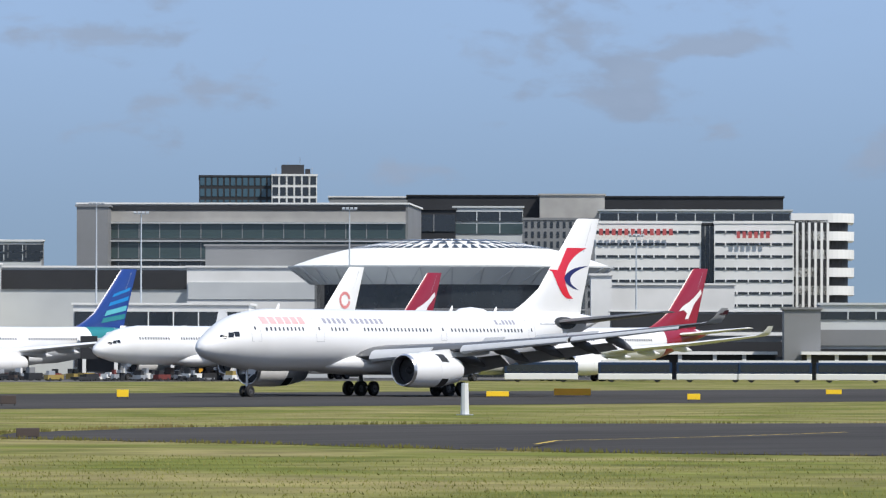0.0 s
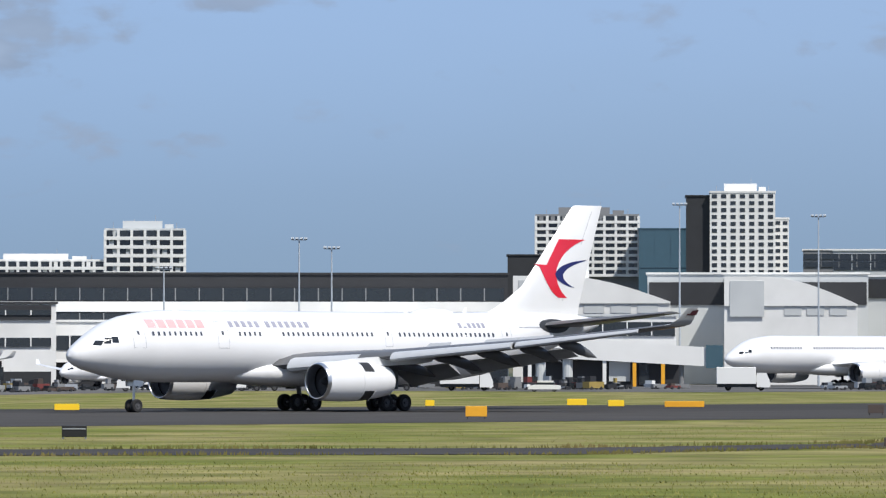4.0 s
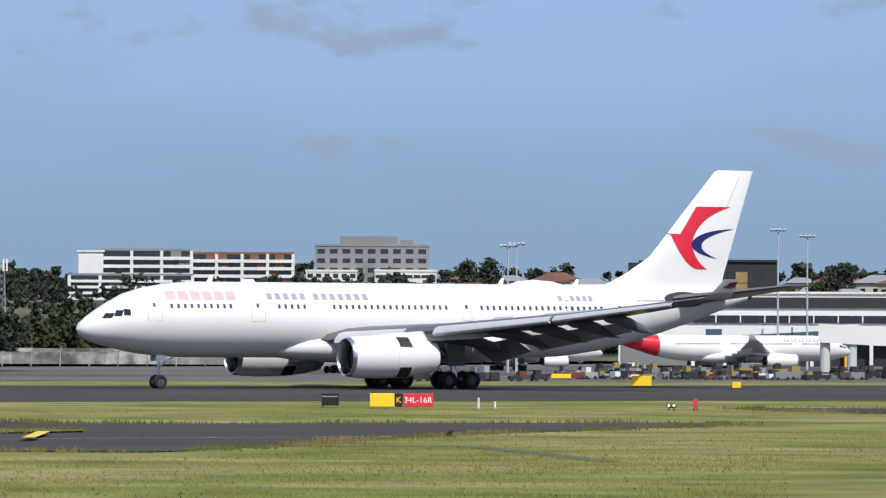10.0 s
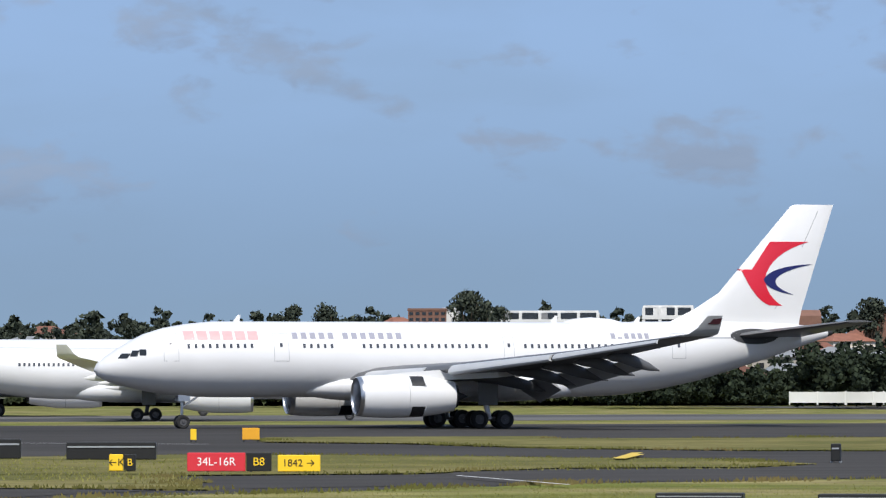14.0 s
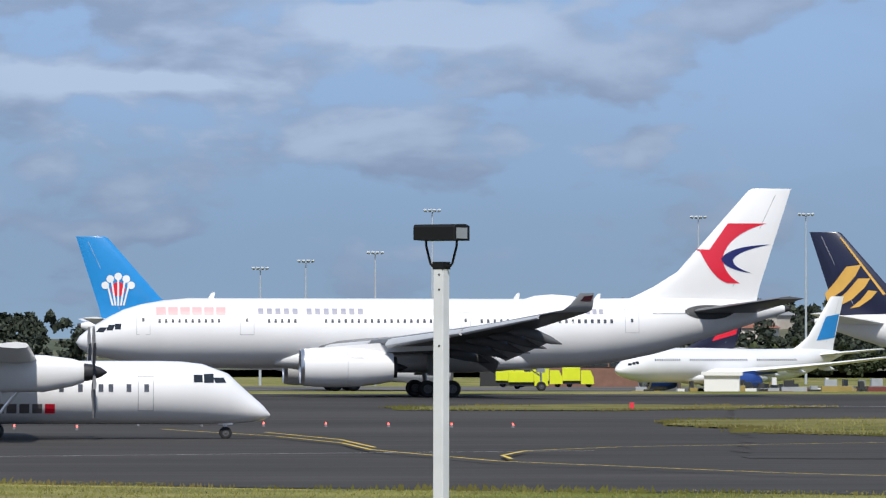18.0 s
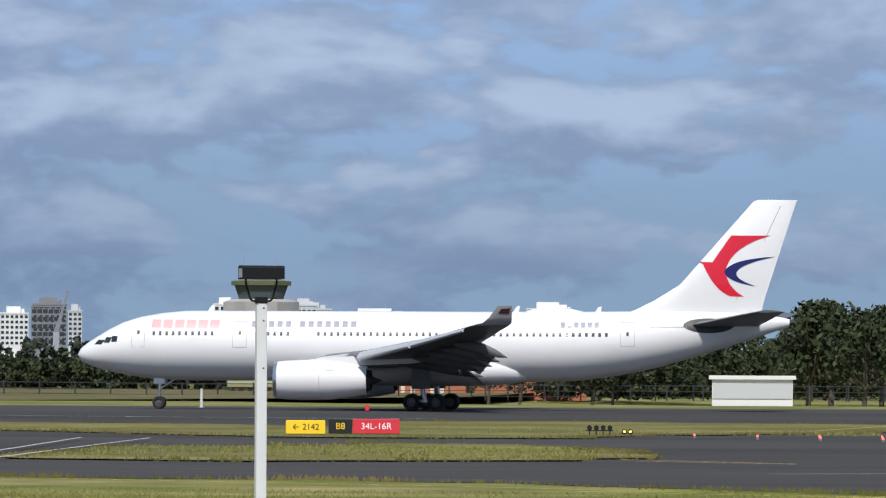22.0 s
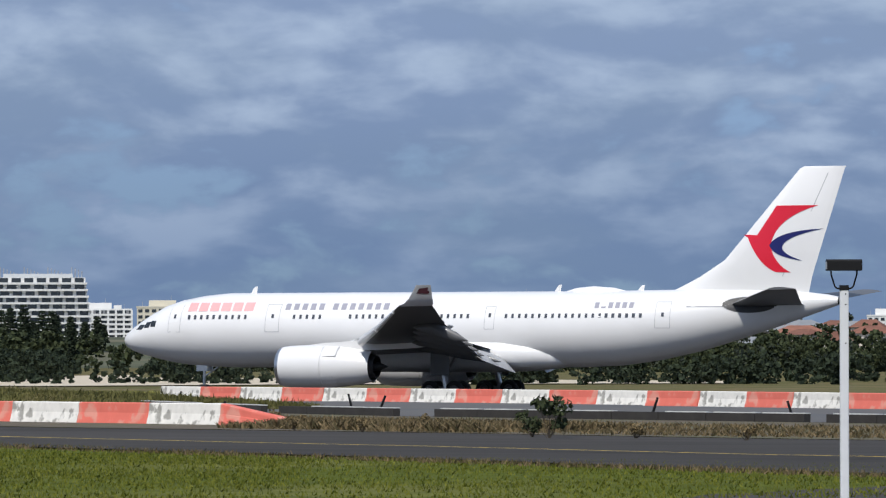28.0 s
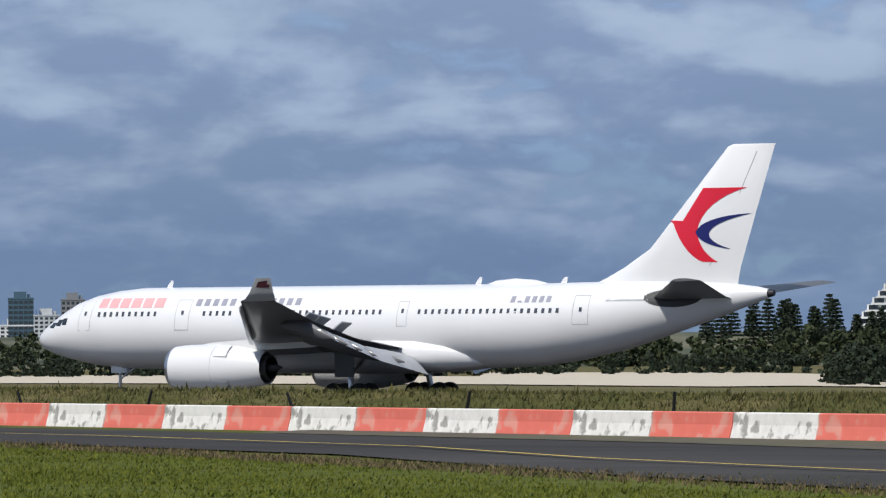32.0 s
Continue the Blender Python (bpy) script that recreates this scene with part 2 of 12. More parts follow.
def material(name, color, rough=0.6, metal=0.0, vary=0.12, scale=1.0, bump=0.0, bump_scale=8.0, second=None, second_scale=0.15, second_at=(0.45, 0.62), coat=0.0, per_object=0.0, stretch=(1, 1, 1), spec=0.5):
    """Base colour with grain at one scale and patches of a second colour at another."""
    if name in MATS:
        return MATS[name]
    m = bpy.data.materials.new(name)
    m.use_nodes = True
    nt = m.node_tree
    N, L = nt.nodes.new, nt.links.new
    b = nt.nodes["Principled BSDF"]
    b.inputs["Roughness"].default_value, b.inputs["Metallic"].default_value = rough, metal
    b.inputs["Coat Weight"].default_value = coat
    b.inputs["Coat Roughness"].default_value = 0.08
    b.inputs["Specular IOR Level"].default_value = spec
    coord = N("ShaderNodeTexCoord").outputs["Object"]
    mp = N("ShaderNodeMapping")
    mp.inputs["Scale"].default_value = stretch
    L(coord, mp.inputs["Vector"])

    def noise_fac(s, detail):
        n = N("ShaderNodeTexNoise")
        n.inputs["Scale"].default_value, n.inputs["Detail"].default_value = s, detail
        L(mp.outputs[0], n.inputs["Vector"])
        return n.outputs["Fac"]

    def mixc(fac, a, bb, blend="MIX"):
        n = N("ShaderNodeMix")
        n.data_type, n.blend_type = "RGBA", blend
        for sock, v in ((n.inputs["Factor"], fac), (n.inputs["A"], a), (n.inputs["B"], bb)):
            if isinstance(v, (int, float)):
                sock.default_value = v
            elif isinstance(v, tuple):
                sock.default_value = (*v, 1) if len(v) == 3 else v
            else:
                L(v, sock)
        return n.outputs["Result"]

    col = color
    if second:
        r = N("ShaderNodeMapRange")
        L(noise_fac(second_scale, 4), r.inputs["Value"])
        r.inputs["From Min"].default_value, r.inputs["From Max"].default_value = second_at
        col = mixc(r.outputs[0], color, second)
    if vary:
        r = N("ShaderNodeMapRange")
        L(noise_fac(scale, 5), r.inputs["Value"])
        r.inputs["From Min"].default_value, r.inputs["From Max"].default_value = 0.25, 0.75
        r.inputs["To Min"].default_value, r.inputs["To Max"].default_value = 1 - vary, 1 + vary
        col = mixc(1.0, col, r.outputs[0], "MULTIPLY")
    if per_object:
        r = N("ShaderNodeMapRange")
        L(N("ShaderNodeObjectInfo").outputs["Random"], r.inputs["Value"])
        r.inputs["To Min"].default_value, r.inputs["To Max"].default_value = 1 - per_object, 1 + per_object
        col = mixc(1.0, col, r.outputs[0], "MULTIPLY")
    if isinstance(col, tuple):
        b.inputs["Base Color"].default_value = (*col, 1)
    else:
        L(col, b.inputs["Base Color"])
    if bump:
        bn = N("ShaderNodeBump")
        bn.inputs["Strength"].default_value, bn.inputs["Distance"].default_value = 0.6, bump
        L(noise_fac(bump_scale, 6), bn.inputs["Height"])
        L(bn.outputs[0], b.inputs["Normal"])
    MATS[name] = m
    return m


def glow(name, color, strength):
    if name in MATS:
        return MATS[name]
    m = bpy.data.materials.new(name)
    m.use_nodes = True
    b = m.node_tree.nodes["Principled BSDF"]
    b.inputs["Base Color"].default_value = (*color, 1)
    b.inputs["Emission Color"].default_value = (*color, 1)
    b.inputs["Emission Strength"].default_value = strength
    MATS[name] = m
    return m


def glass(name, color, rough=0.06):
    m = material(name, color, rough=rough, vary=0.05, scale=0.4, spec=0.9)
    return m


PAINT_WHITE = material("aircraft_white_paint", (0.77, 0.77, 0.77), rough=0.32, vary=0.02, scale=0.35, coat=0.35, second=(0.71, 0.71, 0.705), second_scale=0.08)
FLAP_GREY = material("flap_pale_grey", (0.40, 0.41, 0.42), rough=0.5, vary=0.05, scale=0.5)
# the wings' light grey, darkened: underside shade is held in the colour
SHADE_GREY = material("wing_shade_grey", (0.095, 0.098, 0.104), rough=0.5, vary=0.05, scale=0.5, coat=0.2)
PAINT_RED = material("tail_red_paint", (0.66, 0.012, 0.036), rough=0.3, vary=0.04, scale=0.5, coat=0.3)
PAINT_BLUE = material("tail_blue_paint", (0.010, 0.014, 0.12), rough=0.3, vary=0.04, scale=0.5, coat=0.3)
DARK_METAL = material("dark_engine_metal", (0.03, 0.03, 0.032), rough=0.55, metal=0.3, vary=0.3, scale=3)
BARE_METAL = material("bare_metal", (0.62, 0.62, 0.63), rough=0.28, metal=1.0, vary=0.06, scale=2)
RUBBER = material("tyre_rubber", (0.018, 0.018, 0.019), rough=0.85, vary=0.2, scale=4, bump=0.01)
COCKPIT_GLASS = glass("cockpit_glass", (0.012, 0.014, 0.016), 0.05)
CABIN_GLASS = glass("cabin_window_glass", (0.07, 0.075, 0.09), 0.15)
SEAM = material("panel_seam_grey", (0.36, 0.37, 0.39), rough=0.6, vary=0.1, scale=2)
WHEEL_HUB = material("wheel_hub", (0.10, 0.10, 0.105), rough=0.55, metal=0.4, vary=0.2, scale=6)


# ---- mesh helpers ----
def part(name, bm, mat, parent=None, label="", smooth=False):
    """Links a bmesh as one mesh object under a thing or a part."""
    me = bpy.data.meshes.new(name)
    bm.to_mesh(me)
    bm.free()
    for m in mat if isinstance(mat, (list, tuple)) else [mat]:
        me.materials.append(m)
    if smooth:
        me.polygons.foreach_set("use_smooth", [True] * len(me.polygons))
        me.set_sharp_from_angle(angle=radians(38))
    ob = new(name, me)
    if parent is not None:
        ob.parent = parent
    if label:
        ob["label"] = label
    return ob


def shared(name, me, parent, m=None, label=""):
    """Another object on a mesh that already exists."""
    ob = new(name, me)
    ob.parent = parent
    if m is not None:
        ob.matrix_local = m
    if label:
        ob["label"] = label
    return ob


def thing(name, m, label, category, group="", kind=""):
    ob = new(name)
    ob.empty_display_size = 0.5
    ob.matrix_world = m
    return tagged(ob, label, category, group, kind)


def quad(bm, a, b, c, d, mi=0):
    f = bm.faces.new([bm.verts.new(p) for p in (a, b, c, d)])
    f.material_index = mi
    return f


def box(bm, x0, x1, y0, y1, z0, z1, mi=0):
    v = [bm.verts.new((x, y, z)) for z in (z0, z1) for y in (y0, y1) for x in (x0, x1)]
    for f in ((0, 2, 3, 1), (4, 5, 7, 6), (0, 1, 5, 4), (2, 6, 7, 3), (0, 4, 6, 2), (1, 3, 7, 5)):
        bm.faces.new([v[i] for i in f]).material_index = mi
    return v


def prism(bm, pts, z0, z1, mi=0):
    """Upright prism over a ring of (x, y), counter-clockwise."""
    lo = [bm.verts.new((x, y, z0)) for x, y in pts]
    hi = [bm.verts.new((x, y, z1)) for x, y in pts]
    n = len(pts)
    for i in range(n):
        bm.faces.new((lo[i], lo[(i + 1) % n], hi[(i + 1) % n], hi[i])).material_index = mi
    bm.faces.new(hi).material_index = mi
    bm.faces.new(lo[::-1]).material_index = mi


def loft(bm, rings, cap=True, closed=True, mi=0):
    """Skin over rings of equal counts of points."""
    vs = [[bm.verts.new(p) for p in r] for r in rings]
    n = len(rings[0])
    for a, b in zip(vs, vs[1:]):
        for i in range(n if closed else n - 1):
            j = (i + 1) % n
            bm.faces.new((a[i], a[j], b[j], b[i])).material_index = mi
    if cap:
        bm.faces.new(vs[0][::-1]).material_index = mi
        bm.faces.new(vs[-1]).material_index = mi
    bmesh.ops.recalc_face_normals(bm, faces=bm.faces[:])
    return vs


def rod(bm, p0, p1, r0, r1=None, n=10, mi=0):
    """Tapered round bar between two points."""
    p0, p1 = Vector(p0), Vector(p1)
    r1 = r0 if r1 is None else r1
    d = (p1 - p0).normalized()
    u = d.orthogonal().normalized()
    w = d.cross(u)
    ring = lambda p, r: [bm.verts.new(p + (u * math.cos(2 * math.pi * i / n) + w * math.sin(2 * math.pi * i / n)) * r) for i in range(n)]
    a, b = ring(p0, r0), ring(p1, r1)
    for i in range(n):
        j = (i + 1) % n
        bm.faces.new((a[i], a[j], b[j], b[i])).material_index = mi
    bm.faces.new(a[::-1]).material_index = mi
    bm.faces.new(b).material_index = mi


def pipe(bm, pts, r, n=8):
    for a, b in zip(pts, pts[1:]):
        rod(bm, a, b, r, n=n)


def lathe_x(bm, prof, y=0.0, z=0.0, n=28, mi=0):
    """Ring of revolution about an axis along x: profile of (x, radius)."""
    vs = [[bm.verts.new((x, y + r * math.cos(2 * math.pi * i / n), z + r * math.sin(2 * math.pi * i / n))) for i in range(n)] for x, r in prof]
    for a, b in zip(vs, vs[1:]):
        for i in range(n):
            j = (i + 1) % n
            bm.faces.new((a[i], a[j], b[j], b[i])).material_index = mi
    return vs


def lathe_y(bm, prof, x=0.0, z=0.0, n=20, mi=0):
    vs = [[bm.verts.new((x + r * math.cos(2 * math.pi * i / n), y, z + r * math.sin(2 * math.pi * i / n))) for i in range(n)] for y, r in prof]
    for a, b in zip(vs, vs[1:]):
        for i in range(n):
            j = (i + 1) % n
            bm.faces.new((a[i], a[j], b[j], b[i])).material_index = mi
    bmesh.ops.recalc_face_normals(bm, faces=bm.faces[:])
    return vs


def lerp_table(table, s):
    if s <= table[0][0]:
        return table[0][1:]
    for a, b in zip(table, table[1:]):
        if s <= b[0]:
            u = (s - a[0]) / (b[0] - a[0])
            return tuple(p + (q - p) * u for p, q in zip(a[1:], b[1:]))
    return table[-1][1:]


# ---- airliners: local x runs from nose (-29) to tail, port side is -y, wheels on z = 0 ----
# station from the nose, centre height, half width, half height
FUSELAGE = [(0.0, 4.38, 0.03, 0.03), (0.25, 4.40, 0.50, 0.46), (0.8, 4.46, 0.95, 0.86), (1.6, 4.58, 1.38, 1.26), (2.6, 4.76, 1.78, 1.68), (3.8, 4.92, 2.15, 2.12),
            (5.2, 5.02, 2.45, 2.45), (7.0, 5.10, 2.69, 2.69), (9.0, 5.15, 2.82, 2.82), (38.0, 5.15, 2.82, 2.82), (41.0, 5.23, 2.76, 2.76), (44.0, 5.45, 2.55, 2.58),
            (47.0, 5.78, 2.22, 2.28), (50.0, 6.20, 1.75, 1.84), (53.0, 6.62, 1.22, 1.34), (55.5, 6.96, 0.76, 0.84), (57.0, 7.12, 0.46, 0.50), (57.7, 7.16, 0.30, 0.30)]
WING = [(1.6, 18.2, 13.2, 3.55, 0.12), (2.9, 19.3, 12.2, 3.68, 0.125), (9.4, 23.6, 8.3, 4.3, 0.115), (20.0, 29.9, 5.1, 5.45, 0.095), (29.4, 35.4, 2.6, 6.7, 0.085)]


def hull_at(s):
    return lerp_table(FUSELAGE, s)


def hull_ring(s, n):
    zc, ry, rz = hull_at(s)
    return [(s - 29, -ry * math.sin(2 * math.pi * i / n), zc + rz * math.cos(2 * math.pi * i / n)) for i in range(n)]


def decal(bm, s0, s1, z0, z1, side=-1, off=0.012, steps=3, lean=0.0, mi=0):
    """A patch that hugs the hull's side."""
    rows = []
    for k in range(steps + 1):
        z = z0 + (z1 - z0) * k / steps
        row = []
        for s in (s0 + lean * (z - z0), s1 + lean * (z - z0)):
            zc, ry, rz = hull_at(s)
            q = max(-0.999, min(0.999, (z - zc) / rz))
            row.append(bm.verts.new((s - 29, side * (ry * math.sqrt(1 - q * q) + off), z)))
        rows.append(row)
    for a, b in zip(rows, rows[1:]):
        f = bm.faces.new((a[0], a[1], b[1], b[0]) if side < 0 else (a[1], a[0], b[0], b[1]))
        f.material_index = mi


def foil(s, chord, l, z, t, side, n=7):
    """Aerofoil section in the plane y = side * l."""
    up = []
    for i in range(n + 1):
        u = 0.5 * (1 - math.cos(math.pi * i / n))
        h = 5 * t * (0.2969 * math.sqrt(u) - 0.126 * u - 0.3516 * u * u + 0.2843 * u ** 3 - 0.1036 * u ** 4)
        up.append((u, h))
    pts = [(u, h * 1.1 + 0.02 * math.sin(math.pi * u)) for u, h in up] + [(u, -h * 0.8 + 0.02 * math.sin(math.pi * u)) for u, h in up[-2:0:-1]]
    return [(s - 29 + u * chord, side * l, z + h * chord) for u, h in pts]


def upright_foil(s, chord, z, t, n=7, y=0.0):
    up = []
    for i in range(n + 1):
        u = 0.5 * (1 - math.cos(math.pi * i / n))
        up.append((u, 5 * t * (0.2969 * math.sqrt(u) - 0.126 * u - 0.3516 * u * u + 0.2843 * u ** 3 - 0.1036 * u ** 4)))
    pts = up + [(u, -h) for u, h in up[-2:0:-1]]
    return [(s - 29 + u * chord, y + h * chord, z) for u, h in pts]


FIN = [(7.7, 44.2, 11.2, 0.045), (8.25, 45.5, 10.0, 0.06), (8.95, 46.9, 8.75, 0.075), (10.2, 48.9, 7.15, 0.095), (16.85, 54.75, 3.45, 0.10), (17.0, 55.1, 3.2, 0.06)]


def fin_half(s, z):
    """Half thickness of the fin at a station and height."""
    s0, c, t = lerp_table(FIN, z)
    u = min(1.0, max(0.0, (s - s0) / c))
    return 5 * t * c * (0.2969 * math.sqrt(u) - 0.126 * u - 0.3516 * u * u + 0.2843 * u ** 3 - 0.1036 * u ** 4)


def fin_patch(shape, side, off=0.02):
    """A painted shape that lies on the fin's side."""
    bm = bmesh.new()
    bm.faces.new([bm.verts.new((s, 0, z)) for s, z in shape])
    bm.normal_update()
    bmesh.ops.triangulate(bm, faces=bm.faces[:], ngon_method="EAR_CLIP")
    for _ in range(2):
        bmesh.ops.subdivide_edges(bm, edges=bm.edges[:], cuts=1, use_grid_fill=True)
    for v in bm.verts:
        v.co = Vector((v.co.x - 29, side * (fin_half(v.co.x, v.co.z) + off), v.co.z))
    bmesh.ops.recalc_face_normals(bm, faces=bm.faces[:])
    return bm


def wing_at(l):
    return lerp_table(WING, l)  # s, chord, z, t


def wheel(parent, x, y, z, r, w, detail=20):
    tyre = part("wheel", tyre_mesh(r, w, detail), RUBBER, parent, smooth=True)
    tyre.location = (x, y, z)
    bm = bmesh.new()
    lathe_y(bm, [(-w * 0.52, 0.02), (-w * 0.52, r * 0.16), (-w * 0.36, r * 0.2), (-w * 0.36, r * 0.48), (-w * 0.5, r * 0.52), (w * 0.5, r * 0.52), (w * 0.36, r * 0.48), (w * 0.36, r * 0.2), (w * 0.52, r * 0.16), (w * 0.52, 0.02)], n=detail)
    part("rim", bm, WHEEL_HUB, tyre, smooth=True)
    return tyre


def tyre_mesh(r, w, n):
    bm = bmesh.new()
    lathe_y(bm, [(-w * 0.42, r * 0.5), (-w * 0.5, r * 0.62), (-w * 0.48, r * 0.88), (-w * 0.34, r * 0.98), (0, r), (w * 0.34, r * 0.98), (w * 0.48, r * 0.88), (w * 0.5, r * 0.62), (w * 0.42, r * 0.5)], n=n)
    return bm


def engine(root, side, l, s0, z, paint=None, r=1.5, length=7.4, n=32, dark=None):
    """A nacelle: inlet lip, fan, front cowl, sliding rear cowl, exhaust. Returns the rear cowl."""
    paint = paint or PAINT_WHITE
    y, x0 = side * l, s0 - 29
    k = r / 1.5
    bm = bmesh.new()
    lathe_x(bm, [(x0 + 0.9, 1.22 * k), (x0 + 0.25, 1.24 * k), (x0 + 0.03, 1.31 * k), (x0, 1.36 * k), (x0 + 0.05, 1.41 * k), (x0 + 0.3, 1.47 * k)], y, z, n)
    eng = part("engine", bm, BARE_METAL, root, "polished metal inlet lip", smooth=True)
    bm = bmesh.new()
    q = length / 7.4
    lathe_x(bm, [(x0 + 0.3, 1.47 * k), (x0 + 1.0, 1.54 * k), (x0 + 2.2 * q, 1.58 * k), (x0 + 3.7 * q, 1.57 * k), (x0 + 3.7 * q, 1.45 * k)], y, z, n)
    part("front_cowl", bm, paint, eng, smooth=True)
    bm = bmesh.new()
    lathe_x(bm, [(x0 + 0.35, 0.02), (x0 + 0.55, 0.2), (x0 + 0.9, 0.36), (x0 + 1.05, 1.21 * k)], y, z, 20)
    lathe_x(bm, [(x0 + 0.9, 1.215 * k), (x0 + 1.2, 1.2 * k), (x0 + 1.2, 0.1)], y, z, 20)
    part("fan", bm, DARK_METAL, eng, "dark fan disc and spinner", smooth=True)
    # dark core with cascade frames that shows while the rear cowl is drawn back
    bm = bmesh.new()
    lathe_x(bm, [(x0 + 3.0 * q, 1.3 * k), (x0 + 5.2 * q, 1.26 * k)], y, z, n)
    for i in range(16):
        a = 2 * math.pi * i / 16
        rod(bm, (x0 + 3.6 * q, y + 1.38 * k * math.cos(a), z + 1.38 * k * math.sin(a)), (x0 + 5.0 * q, y + 1.33 * k * math.cos(a), z + 1.33 * k * math.sin(a)), 0.05, n=4)
    part("cascade", bm, DARK_METAL, eng, "dark reverser cascade", smooth=True)
    bm = bmesh.new()
    lathe_x(bm, [(x0 + 3.72 * q, 1.44 * k), (x0 + 3.72 * q, 1.568 * k), (x0 + 4.8 * q, 1.52 * k), (x0 + 6.2 * q, 1.34 * k), (x0 + length, 1.12 * k), (x0 + length - 0.02, 1.08 * k), (x0 + 6.2 * q, 1.27 * k), (x0 + 4.8 * q, 1.42 * k)], y, z, n)
    rear = part("rear_cowl", bm, paint, eng, smooth=True)
    bm = bmesh.new()
    lathe_x(bm, [(x0 + 6.0 * q, 1.05 * k), (x0 + length + 0.3, 0.82 * k), (x0 + length + 0.3, 0.74 * k), (x0 + length - 0.4, 0.7 * k), (x0 + length - 0.4, 0.1)], y, z, n)
    lathe_x(bm, [(x0 + length - 0.6, 0.45 * k), (x0 + length + 0.5, 0.3 * k), (x0 + length + 1.2, 0.03)], y, z, 16)
    part("exhaust", bm, dark or DARK_METAL, eng, "dark exhaust nozzle and plug", smooth=True)
    sW, cW, zW = wing_at(l)[:3]
    bm = bmesh.new()
    rings = []
    for s, lo, hi, w in ((s0 + 1.6, z + 1.45 * k, z + 1.5 * k, 0.05), (s0 + 3.5, z + 1.4 * k, zW - 0.15, 0.26), (sW + 1.0, z + 1.2 * k, zW + 0.1, 0.3), (sW + cW * 0.55, z + 1.35 * k, zW, 0.24), (sW + cW * 0.75, zW - 0.35, zW - 0.1, 0.06)):
        rings.append([(s - 29, y - w, lo), (s - 29, y + w, lo), (s - 29, y + w, hi), (s - 29, y - w, hi)])
    loft(bm, rings)
    part("pylon", bm, paint, root, smooth=True)
    return rear


